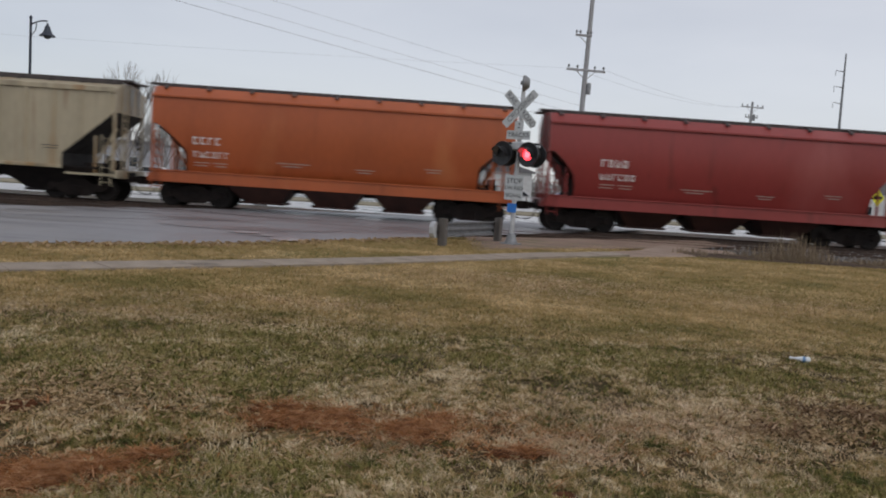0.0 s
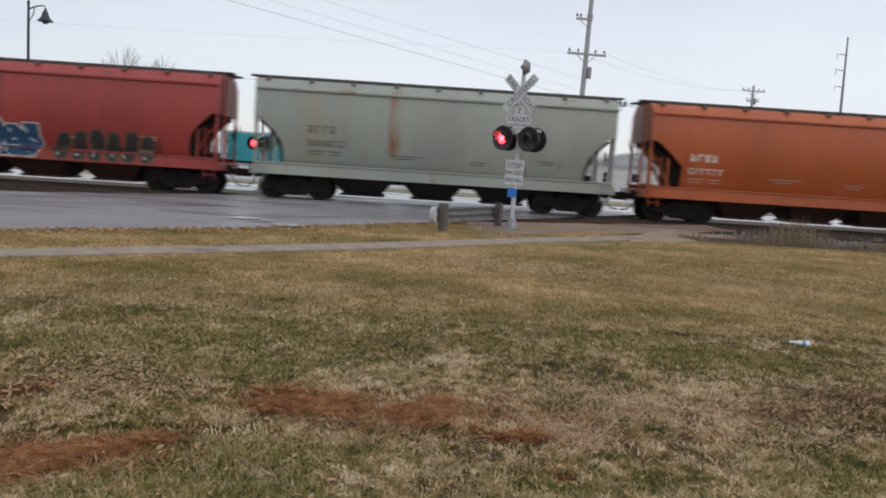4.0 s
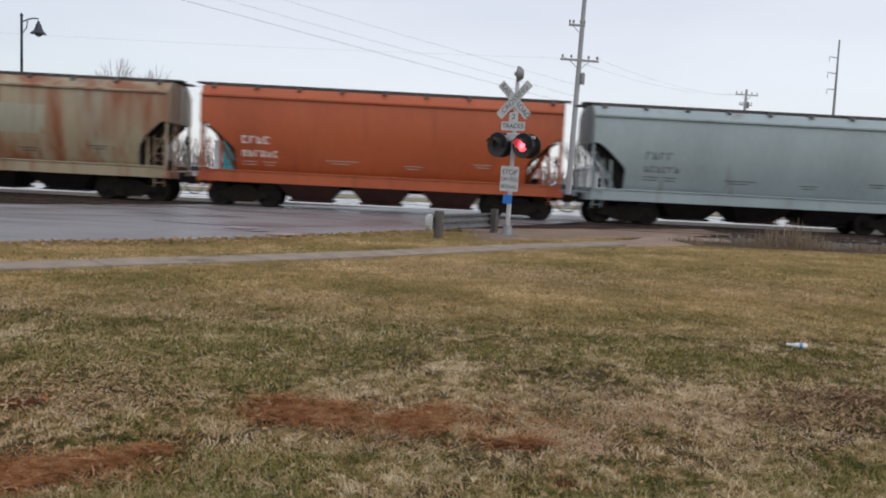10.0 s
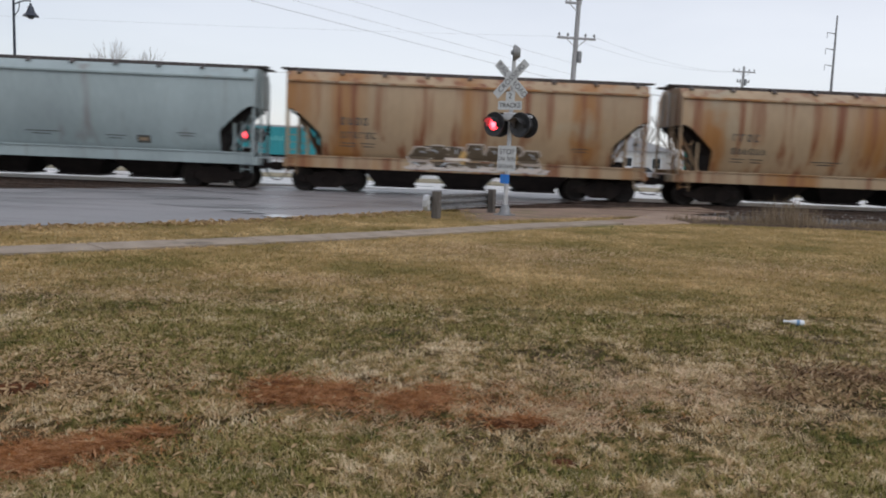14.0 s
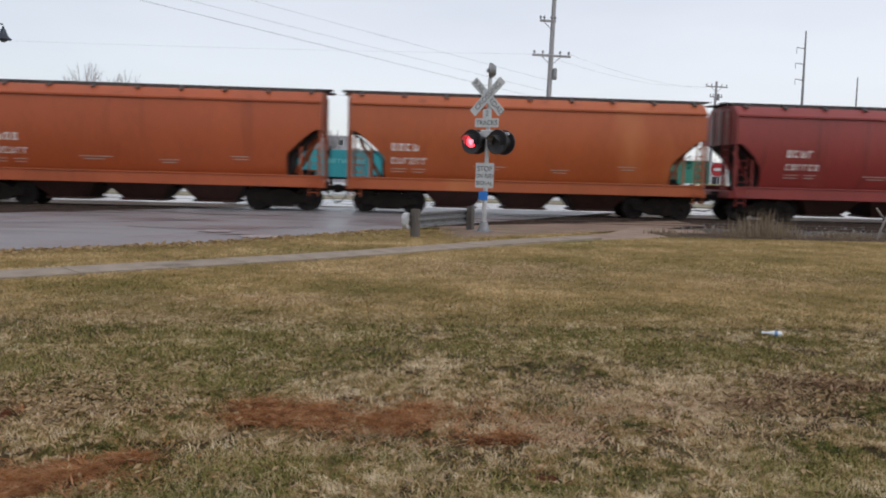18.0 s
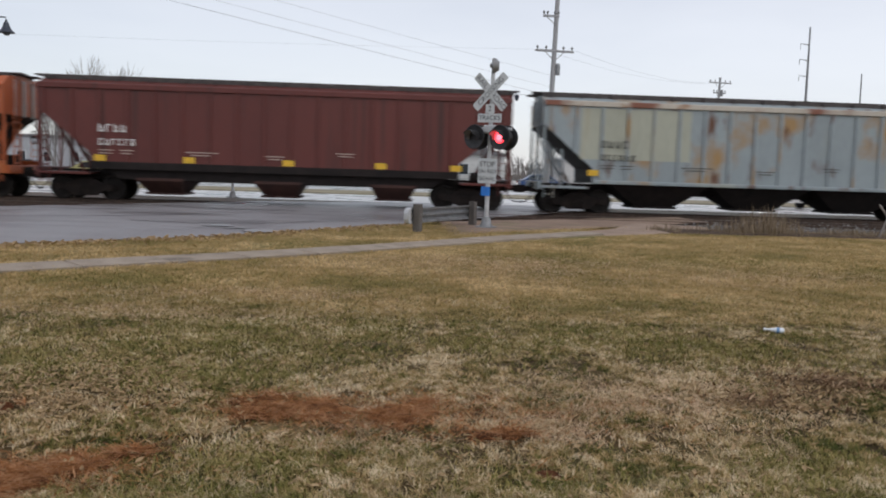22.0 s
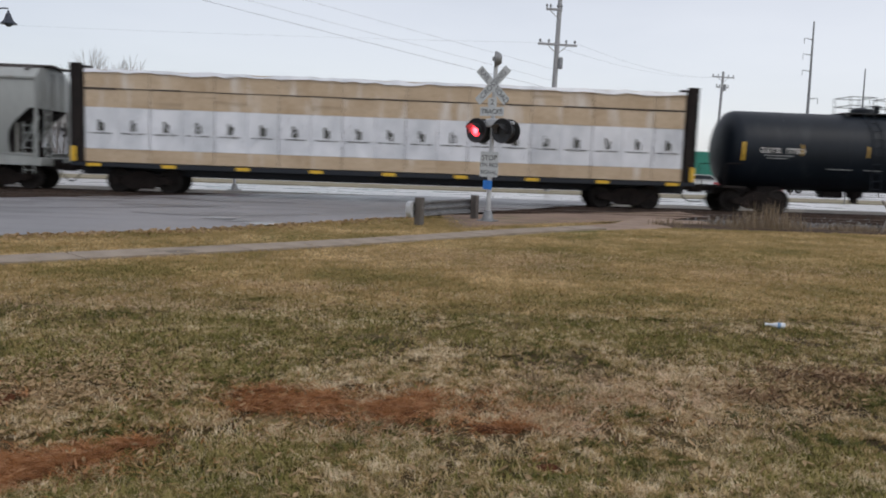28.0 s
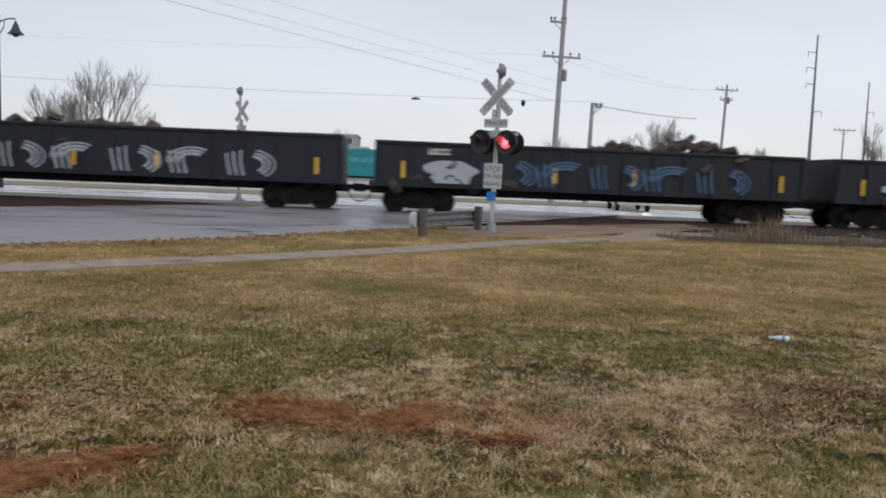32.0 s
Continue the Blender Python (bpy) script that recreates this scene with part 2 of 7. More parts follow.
M_TAR = surface("tar_seam", (0.05, 0.05, 0.052), (0.09, 0.088, 0.09), 2.0, 0.5, bump=0.05, drift=False)
M_WETCONC = surface("wet_pale_concrete", (0.42, 0.41, 0.40), (0.55, 0.54, 0.53), 0.4, 0.22, bump=0.05, fine=40, rough2=0.4, drift=False)
M_BALLAST = surface("dark_ballast", (0.022, 0.020, 0.019), (0.075, 0.068, 0.063), 9.0, 0.9, bump=0.9, fine=3, drift=False)
M_STONE = surface("ballast_stone", (0.05, 0.046, 0.044), (0.24, 0.23, 0.22), 3.0, 0.85, bump=0.2, island=0.9, drift=False)
M_TIE = surface("creosoted_tie", (0.03, 0.024, 0.02), (0.075, 0.06, 0.05), 3.0, 0.85, stretch=(3, 0.6, 1))
M_RAIL = surface("rusty_rail", (0.055, 0.035, 0.026), (0.12, 0.08, 0.06), 6.0, 0.6, 0.4)
# weathered wood, paler and greyer than M_WOOD: distance haze is in the colour
M_POLE = surface("hazy_grey_weathered_pole", (0.29, 0.29, 0.295), (0.41, 0.41, 0.415), 3.0, 0.85, stretch=(4, 4, 0.3), bump=0.3)
# bays and slope undersides: grimy red-brown, darkened for the shade there
M_BAY = surface("grime_and_shade_red_brown_steel", (0.035, 0.014, 0.011), (0.075, 0.028, 0.02), 2.0, 0.75, stretch=(1, 1, 0.4))
M_POST = surface("dark_wet_post_wood", (0.075, 0.066, 0.06), (0.15, 0.135, 0.12), 3.0, 0.85, stretch=(4, 4, 0.3), bump=0.3)
M_WOOD = surface("weathered_pole_wood", (0.16, 0.14, 0.125), (0.30, 0.27, 0.25), 3.0, 0.85, stretch=(4, 4, 0.3), bump=0.3)
# bark lightened so that its colour carries the haze over far trees
M_BARK = surface("haze_pale_grey_bark", (0.19, 0.175, 0.165), (0.30, 0.28, 0.265), 3.0, 0.9, bump=0.3)
M_WIRE = surface("weathered_cable", (0.22, 0.22, 0.23), (0.32, 0.32, 0.34), 3.0, 0.6, bump=0.0)
M_LAMP = surface("dark_blue_black_iron", (0.02, 0.026, 0.04), (0.04, 0.05, 0.07), 6.0, 0.4, 0.2)
M_TEAL = surface("teal_trailer_sheet", (0.012, 0.20, 0.23), (0.025, 0.29, 0.32), 0.6, 0.5, bump=0.03)
M_GREEN = surface("green_sheet", (0.015, 0.16, 0.11), (0.03, 0.23, 0.16), 0.6, 0.5, bump=0.03)
M_WALL = surface("pale_siding", (0.46, 0.45, 0.43), (0.58, 0.57, 0.55), 0.8, 0.8, stretch=(1, 1, 3))
M_WALL2 = surface("grey_block_wall", (0.30, 0.30, 0.31), (0.42, 0.42, 0.43), 0.5, 0.85)
M_ROOF = surface("dark_roof", (0.10, 0.095, 0.10), (0.18, 0.17, 0.17), 1.0, 0.85)
M_GLASS = surface("dark_window_glass", (0.03, 0.035, 0.04), (0.05, 0.055, 0.06), 2.0, 0.08, bump=0.0)
M_CARRED = surface("red_car_paint", (0.40, 0.018, 0.02), (0.48, 0.025, 0.026), 1.0, 0.25, bump=0.0)
M_CARYELLOW = surface("pale_yellow_car_paint", (0.52, 0.48, 0.20), (0.62, 0.57, 0.26), 1.0, 0.25, bump=0.0)
M_CARS = [surface(n_, mixed(c_, 0.9), mixed(c_, 1.1), 1.0, 0.28, bump=0.0) for n_, c_ in (("white_car_paint", (0.62, 0.62, 0.61)), ("silver_car_paint", (0.36, 0.37, 0.38)), ("black_car_paint", (0.03, 0.03, 0.034)), ("blue_car_paint", (0.04, 0.08, 0.20)))]
M_TYRE = surface("tyre_rubber", (0.012, 0.012, 0.012), (0.025, 0.025, 0.025), 6.0, 0.8)
M_HEAD = surface("lit_headlight", (1.0, 0.95, 0.85), (1.0, 0.97, 0.9), 6.0, 0.3, glow=14.0, bump=0.0)
M_STOPRED = surface("red_sign_sheet", (0.36, 0.02, 0.025), (0.45, 0.03, 0.035), 5.0, 0.5, bump=0.0)
M_HIVIS = surface("yellow_sign_sheet", (0.72, 0.68, 0.02), (0.82, 0.80, 0.05), 5.0, 0.5, bump=0.0)
M_LUMBER = surface("tan_lumber_wrap", (0.44, 0.32, 0.20), (0.60, 0.47, 0.33), 0.7, 0.40, bump=0.12, spots=(((0.70, 0.64, 0.57), 0.40, 0.9, (1.8, 1, 0.35)), ((0.34, 0.25, 0.16), 0.26, 0.7, (0.3, 1, 2.5))))
M_WRAP = surface("white_plastic_wrap", (0.56, 0.58, 0.61), (0.84, 0.85, 0.88), 0.8, 0.26, bump=1.0, fine=3, stretch=(1, 1, 0.6))
M_STRAW = surface("dead_tall_grass", (0.10, 0.070, 0.045), (0.26, 0.195, 0.125), 1.0, 0.8, bump=0.0, island=0.5, drift=False)
M_LEAF = surface("dry_leaves", (0.045, 0.024, 0.012), (0.42, 0.30, 0.17), 2.0, 0.85, bump=0.1, island=0.7, drift=False, gloss=0.15)
M_BOTTLE = surface("white_plastic", (0.66, 0.70, 0.74), (0.80, 0.83, 0.86), 9.0, 0.35, bump=0.05)
M_BOTTLEBLUE = surface("blue_plastic", (0.10, 0.22, 0.40), (0.16, 0.30, 0.5), 9.0, 0.4, bump=0.0)
M_SCRAP = surface("scrap_steel", (0.025, 0.022, 0.02), (0.07, 0.055, 0.045), 4.0, 0.8, island=0.4)
M_GRAF = {"blue": surface("blue_spray_paint", (0.014, 0.046, 0.098), (0.024, 0.075, 0.15), 3.0, 0.6, bump=0.0), "white": surface("white_spray_paint", (0.5, 0.5, 0.5), (0.66, 0.66, 0.66), 3.0, 0.6, bump=0.0), "black": surface("black_spray_paint", (0.02, 0.018, 0.017), (0.04, 0.036, 0.033), 3.0, 0.6, bump=0.0), "grey": surface("grey_spray_paint", (0.24, 0.25, 0.25), (0.36, 0.37, 0.37), 3.0, 0.6, bump=0.0), "gold": surface("gold_spray_paint", (0.50, 0.31, 0.10), (0.66, 0.44, 0.17), 3.0, 0.6, bump=0.0), "slate": surface("blue_grey_spray_paint", (0.26, 0.33, 0.34), (0.36, 0.43, 0.44), 3.0, 0.6, bump=0.0), "pale": surface("chalky_spray_paint", (0.50, 0.44, 0.40), (0.62, 0.56, 0.50), 3.0, 0.6, bump=0.0), "brown": surface("brown_spray_paint", (0.12, 0.05, 0.02), (0.18, 0.08, 0.035), 3.0, 0.6, bump=0.0), "silver": surface("silver_grey_spray_paint", (0.34, 0.37, 0.40), (0.46, 0.49, 0.52), 3.0, 0.6, bump=0.0), "umber": surface("umber_spray_paint", (0.075, 0.055, 0.035), (0.13, 0.10, 0.065), 3.0, 0.6, bump=0.0), "straw": surface("straw_yellow_spray_paint", (0.56, 0.42, 0.20), (0.68, 0.54, 0.30), 3.0, 0.6, bump=0.0), "steel": surface("steel_blue_spray_paint", (0.05, 0.11, 0.20), (0.09, 0.17, 0.28), 3.0, 0.6, bump=0.0), "pink": surface("pink_spray_paint", (0.45, 0.22, 0.22), (0.55, 0.30, 0.30), 3.0, 0.6, bump=0.0)}


def blade_material(name, stops, patch, patch_scale, own, lift=0.0, small=1.0, thin=0.12):
    """Grass: each blade takes its own tone from a ramp, shifted by slow patches across the lawn."""
    m = bpy.data.materials.new(name)
    m.use_nodes = True
    n, ln = m.node_tree.nodes, m.node_tree.links
    b = n["Principled BSDF"]
    tc, no, no2, ge = n.new("ShaderNodeTexCoord"), n.new("ShaderNodeTexNoise"), n.new("ShaderNodeTexNoise"), n.new("ShaderNodeNewGeometry")
    no.inputs["Scale"].default_value, no.inputs["Detail"].default_value = patch_scale, 3
    no2.inputs["Scale"].default_value, no2.inputs["Detail"].default_value = patch_scale * 6.5, 3
    a, c, d = n.new("ShaderNodeMath"), n.new("ShaderNodeMath"), n.new("ShaderNodeMath")
    for q in (a, c, d):
        q.operation = "MULTIPLY_ADD"
    ln.new(tc.outputs["Object"], no.inputs["Vector"]), ln.new(tc.outputs["Object"], no2.inputs["Vector"])
    ln.new(ge.outputs["Random Per Island"], a.inputs[0])
    a.inputs[1].default_value, a.inputs[2].default_value = own, 0.57 + lift - own * 0.5 - patch * (0.5 + 0.5 * small)
    ln.new(no.outputs["Fac"], c.inputs[0]), ln.new(a.outputs[0], c.inputs[2])
    c.inputs[1].default_value = patch
    ln.new(no2.outputs["Fac"], d.inputs[0]), ln.new(c.outputs[0], d.inputs[2])
    d.inputs[1].default_value = patch * small
    ramp = n.new("ShaderNodeValToRGB")
    e = ramp.color_ramp.elements
    while len(e) < len(stops):
        e.new(0.5)
    for k, (pos, col) in enumerate(stops):
        e[k].position, e[k].color = pos, (*col, 1)
    ln.new(d.outputs[0], ramp.inputs[0]), ln.new(ramp.outputs[0], b.inputs["Base Color"])
    b.inputs["Roughness"].default_value = 0.8
    b.inputs["Specular IOR Level"].default_value = 0.12
    # thin blades let part of the light through
    tl, mx = n.new("ShaderNodeBsdfTranslucent"), n.new("ShaderNodeMixShader")
    ln.new(ramp.outputs[0], tl.inputs["Color"])
    mx.inputs[0].default_value = thin
    ln.new(b.outputs[0], mx.inputs[1]), ln.new(tl.outputs[0], mx.inputs[2]), ln.new(mx.outputs[0], n["Material Output"].inputs[0])
    return m


GRASS_TONES = ((0.0, (0.0622, 0.0709, 0.0161)), (0.20, (0.134, 0.134, 0.0354)), (0.38, (0.237, 0.191, 0.0644)), (0.55, (0.344, 0.234, 0.102)), (0.76, (0.559, 0.403, 0.209)), (1.0, (0.751, 0.612, 0.408)))
M_BLADE = blade_material("lawn_blades", GRASS_TONES, 2.5, 1.3, 0.50, 0.03)
M_BLADE_FAR = blade_material("dry_verge_blades", ((0.0, (0.154, 0.143, 0.0435)), (0.35, (0.314, 0.248, 0.0947)), (0.65, (0.499, 0.358, 0.166)), (1.0, (0.768, 0.576, 0.32))), 2.0, 0.55, 0.14, 0.05, 0.6, 0.45)
M_BLADE_GREEN = blade_material("green_blades", ((0.0, (0.0504, 0.0616, 0.0134)), (0.3, (0.123, 0.121, 0.0314)), (0.6, (0.235, 0.204, 0.0627)), (1.0, (0.47, 0.37, 0.168))), 0.9, 2.0, 0.5, 0.05)
M_NEEDLE = blade_material("red_brown_pine_straw", ((0.0, (0.026, 0.011, 0.006)), (0.35, (0.18, 0.068, 0.022)), (0.7, (0.40, 0.165, 0.055)), (1.0, (0.56, 0.31, 0.16))), 0.9, 3.0, 0.8, 0.06)
M_LITTER = blade_material("grey_brown_leaf_litter", ((0.0, (0.022, 0.012, 0.008)), (0.4, (0.10, 0.050, 0.024)), (0.75, (0.22, 0.125, 0.062)), (1.0, (0.44, 0.31, 0.19))), 0.9, 3.0, 0.8, 0.06)
M_THATCH = blade_material("dry_thatch_blades", ((0.0, (0.10, 0.055, 0.028)), (0.3, (0.28, 0.165, 0.088)), (0.6, (0.56, 0.38, 0.225)), (1.0, (0.86, 0.67, 0.47))), 0.9, 2.0, 0.5, 0.12)

M_CLUMP = blade_material("pale_dead_blades", ((0.0, (0.172, 0.132, 0.0713)), (0.4, (0.345, 0.259, 0.138)), (0.7, (0.529, 0.414, 0.247)), (1.0, (0.713, 0.586, 0.391))), 0.9, 1.6, 0.35, 0.06)


def ground_material():
    """Winter lawn: straw, green and bare soil in patches of several sizes, redder where old mulch lies."""
    m = surface("winter_lawn", (0.028, 0.019, 0.008), (0.11, 0.074, 0.033), 0.8, 0.9, gloss=0.1, bump=0.6, fine=18, drift=False, spots=(((0.060, 0.072, 0.022), 0.36, 0.5, (1, 1, 1)), ((0.30, 0.225, 0.115), 0.36, 1.3, (1, 1, 1)), ((0.09, 0.055, 0.032), 0.26, 2.3, (1, 1, 1))))
    return m


M_GROUND = ground_material()
M_GROUND_FAR = surface("dry_straw_lawn", (0.165, 0.130, 0.052), (0.33, 0.24, 0.108), 0.9, 0.9, gloss=0.08, bump=0.04, fine=5, drift=False, spots=(((0.125, 0.122, 0.036), 0.42, 0.45, (1, 0.7, 1)), ((0.40, 0.29, 0.145), 0.34, 1.1, (1, 0.6, 1))))
M_SOIL = surface("bare_brown_soil", (0.16, 0.105, 0.072), (0.29, 0.20, 0.145), 0.9, 0.9, bump=0.5, drift=False, spots=(((0.16, 0.135, 0.065), 0.4, 1.2, (1, 1, 1)),))
M_PATH = surface("tan_trodden_dirt", (0.25, 0.18, 0.135), (0.37, 0.28, 0.22), 1.2, 0.9, bump=0.4, drift=False, gloss=0.2)
M_DARKSOIL = surface("dark_brown_soil", (0.045, 0.032, 0.024), (0.12, 0.085, 0.062), 1.5, 0.95, bump=0.6, drift=False, gloss=0.1)
M_FARGRASS = surface("far_dry_grass", (0.18, 0.155, 0.09), (0.30, 0.26, 0.17), 0.4, 0.9, bump=0.3, drift=False)


# ---- geometry helpers ----
class Geo:
    """Collects vertices and faces of one part."""

    def __init__(self):
        self.v, self.f = [], []

    def add(self, verts, faces):
        k = len(self.v)
        self.v += [tuple(p) for p in verts]
        self.f += [tuple(i + k for i in f) for f in faces]
        return self

    def box(self, x0, x1, y0, y1, z0, z1, c=0.0):
        """A box; c chamfers the edges that run along its longest side."""
        d = (x1 - x0, y1 - y0, z1 - z0)
        if c <= 0:
            vs = [(x, y, z) for x in (x0, x1) for y in (y0, y1) for z in (z0, z1)]
            return self.add(vs, [(0, 1, 3, 2), (4, 6, 7, 5), (0, 4, 5, 1), (2, 3, 7, 6), (0, 2, 6, 4), (1, 5, 7, 3)])
        a = d.index(max(d))
        lo, hi = (x0, y0, z0), (x1, y1, z1)
        p, q = [i for i in range(3) if i != a]
        c = min(c, d[p] * 0.45, d[q] * 0.45)
        ring = [(lo[p] + c, lo[q]), (hi[p] - c, lo[q]), (hi[p], lo[q] + c), (hi[p], hi[q] - c), (hi[p] - c, hi[q]), (lo[p] + c, hi[q]), (lo[p], hi[q] - c), (lo[p], lo[q] + c)]
        vs = []
        for e in (lo[a], hi[a]):
            for u, w in ring:
                pt = [0, 0, 0]
                pt[a], pt[p], pt[q] = e, u, w
                vs.append(pt)
        return self.add(vs, [tuple(range(7, -1, -1)), tuple(range(8, 16))] + [(i, (i + 1) % 8, 8 + (i + 1) % 8, 8 + i) for i in range(8)])

    def tube(self, a, b, r0, r1=None, n=8, caps=True):
        r1 = r0 if r1 is None else r1
        a, b = Vector(a), Vector(b)
        d = (b - a).normalized()
        u = d.orthogonal().normalized()
        w = d.cross(u)
        vs = [a + (u * math.cos(2 * math.pi * i / n) + w * math.sin(2 * math.pi * i / n)) * r0 for i in range(n)]
        vs += [b + (u * math.cos(2 * math.pi * i / n) + w * math.sin(2 * math.pi * i / n)) * r1 for i in range(n)]
        fs = [(i, (i + 1) % n, n + (i + 1) % n, n + i) for i in range(n)]
        if caps:
            fs += [tuple(range(n - 1, -1, -1)), tuple(range(n, 2 * n))]
        return self.add(vs, fs)

    def path(self, pts, r, n=6):
        pts = [Vector(p) for p in pts]
        k = len(self.v)
        for i, p in enumerate(pts):
            d = (pts[min(len(pts) - 1, i + 1)] - pts[max(0, i - 1)]).normalized()
            u = d.cross(Vector((0.31, 0.2, 0.93))).normalized()
            w = d.cross(u)
            self.v += [tuple(p + (u * math.cos(2 * math.pi * j / n) + w * math.sin(2 * math.pi * j / n)) * r) for j in range(n)]
        for i in range(len(pts) - 1):
            self.f += [(k + i * n + j, k + i * n + (j + 1) % n, k + (i + 1) * n + (j + 1) % n, k + (i + 1) * n + j) for j in range(n)]
        self.f += [tuple(k + j for j in range(n)), tuple(k + (len(pts) - 1) * n + j for j in range(n))]
        return self

    def lathe(self, axis_o, axis_d, prof, n=20):
        """Turn (distance along, radius) pairs about an axis."""
        o, d = Vector(axis_o), Vector(axis_d).normalized()
        u = d.orthogonal().normalized()
        w = d.cross(u)
        k = len(prof)
        vs = [o + d * s + (u * math.cos(2 * math.pi * i / n) + w * math.sin(2 * math.pi * i / n)) * r for i in range(n) for s, r in prof]
        fs = [(i * k + j, ((i + 1) % n) * k + j, ((i + 1) % n) * k + j + 1, i * k + j + 1) for i in range(n) for j in range(k - 1)]
        return self.add(vs, fs)

    def prism(self, poly, a0, a1, axis=1):
        """A polygon in the other two axes, drawn out along one axis."""
        p, q = [i for i in range(3) if i != axis]
        n, vs = len(poly), []
        for e in (a0, a1):
            for u, w in poly:
                pt = [0, 0, 0]
                pt[axis], pt[p], pt[q] = e, u, w
                vs.append(pt)
        return self.add(vs, [tuple(range(n - 1, -1, -1)), tuple(range(n, 2 * n))] + [(i, (i + 1) % n, n + (i + 1) % n, n + i) for i in range(n)])

    def grid(self, rows):
        k, w = len(self.v), len(rows[0])
        for r in rows:
            self.v += [tuple(p) for p in r]
        for i in range(len(rows) - 1):
            for j in range(w - 1):
                self.f.append((k + i * w + j, k + i * w + j + 1, k + (i + 1) * w + j + 1, k + (i + 1) * w + j))
        return self

    def turned(self, m):
        self.v = [tuple(m @ Vector(p)) for p in self.v]
        return self

    def mesh(self, name, smooth=0):
        me = bpy.data.meshes.new(name)
        me.from_pydata(self.v, [], self.f)
        bm = bmesh.new()
        bm.from_mesh(me)
        bmesh.ops.recalc_face_normals(bm, faces=bm.faces)
        bm.to_mesh(me)
        bm.free()
        if smooth:
            me.polygons.foreach_set("use_smooth", [True] * len(me.polygons))
            me.set_sharp_from_angle(angle=radians(smooth))
        return me


def part(name, shape, material, parent, label="", smooth=0):
    """Link a Geo or a mesh as one object under a thing or a part."""
    me = shape.mesh(name, smooth) if isinstance(shape, Geo) else shape
    me.materials.clear()
    for m in material if isinstance(material, (list, tuple)) else [material]:
        me.materials.append(m)
    ob = new(name, me)
    ob.parent = parent
    if label:
        ob["label"] = label
    return ob


def thing(name, m, label, category, group="", kind=""):
    ob = new(name)
    ob.empty_display_size = 0.2
    ob.matrix_world = m
    return tagged(ob, label, category, group, kind)


def flat(name, shape, material, label, kind="structure", category="", smooth=0):
    ob = part(name, shape, material, None, "", smooth)
    return tagged(ob, label, category, "", kind)


rnd = random.Random(5)

# ---- the ground and the road ----
RAIL_Z, NEAR_Y, FAR_Y = 0.03, 27.2, 31.5


def lift(x, y):
    k = max(0, min(1, (9.0 + 0.42 * x - y) / 4)) if abs(x) < 30 else 0
    return 0.05 * k * (noise.noise((x * 0.35, y * 0.35, 3.0)) + 0.5 * noise.noise((x * 0.9, y * 0.9, 7.0)))


def ground():
    """One sheet to the horizon: fine near the lawn, coarse far off."""
    xs = [-2500, -900, -300, -120, -60, -40] + [-30 + 0.75 * i for i in range(81)] + [40, 60, 120, 300, 900, 2500]
    ys = [-2500, -600, -120, -30] + [-12 + 0.75 * i for i in range(43)] + [22, 24.5, 30, 36, 50, 70, 100, 160, 300, 900, 3000]

    ob = flat("ground", Geo().grid([[(x, y, lift(x, y) - (0.15 if y > 23 else 0.008)) for x in xs] for y in ys]), [M_GROUND, M_GROUND_FAR], "patchy winter lawn of straw and green grass", smooth=60)
    for p in ob.data.polygons:
        x, y = p.center.x, p.center.y
        p.material_index = 0 if y > 23 or 2.4 < y < 8.3 and abs(x) < 0.66 * y + 0.6 else 1


ground()
NEAR_EDGE = [(-60, -24.0), (-30, -3.5), (-12.2, 9.6), (-7.1, 13.57), (-3.96, 16.3), (0.2, 22.0), (3.9, 27.4), (10.0, 36.6)]


def road():
    far, k = [], 11.7
    for i, p in enumerate(NEAR_EDGE):
        a, b = NEAR_EDGE[max(0, i - 1)], NEAR_EDGE[min(len(NEAR_EDGE) - 1, i + 1)]
        d = Vector((b[0] - a[0], b[1] - a[1])).normalized()
        far.append((p[0] - d.y * k, p[1] + d.x * k))
    far[-1] = (far[-2][0] + 6.2, 36.6)
    rows = []
    for j in range(13):
        w = j / 12
        rows.append([(p[0] * (1 - w) + q[0] * w, p[1] * (1 - w) + q[1] * w, 0.010 + 0.03 * math.sin(w * math.pi)) for p, q in zip(NEAR_EDGE, far)])
    g = Geo().grid(rows)
    flat("road", g, M_ROAD, "wet grey asphalt road crossing two railway tracks", smooth=40)
    return far


FAR_EDGE = road()

def seam(pts, w):
    """A thin tar-filled crack that wanders across the asphalt."""
    rows = []
    for i, (a, b) in enumerate(zip(pts[:-1], pts[1:])):
        for k in range(6):
            u = k / 6
            x, y = a[0] + (b[0] - a[0]) * u, a[1] + (b[1] - a[1]) * u
            d = 0.12 * noise.noise((x * 0.9, y * 0.9, 1.0))
            e = w * (0.6 + 0.6 * abs(noise.noise((x * 2, y * 2, 4.0))))
            rows.append([(x, y + d - e, 0.0455), (x, y + d + e, 0.0455)])
    return flat("tar_seam", Geo().grid(rows), M_TAR, "thin dark tar seam in the asphalt")


seam(((-11.5, 22.2), (-9.5, 23.9), (-8.2, 25.2)), 0.10)
seam(((-6.6, 20.0), (-4.9, 19.7), (-3.4, 20.3), (-2.0, 21.8)), 0.07)
seam(((-8.0, 27.4), (-5.5, 26.2), (-3.0, 26.6)), 0.10)
seam(((-10.0, 20.2), (-7.5, 21.4), (-5.0, 23.8)), 0.08)
# pale base colour stands in for the sky's reflection on the water
M_PUDDLE = surface("pale_sky_glint_water", (0.48, 0.48, 0.49), (0.60, 0.60, 0.61), 2.0, 0.20, bump=0.1, fine=6, drift=False)


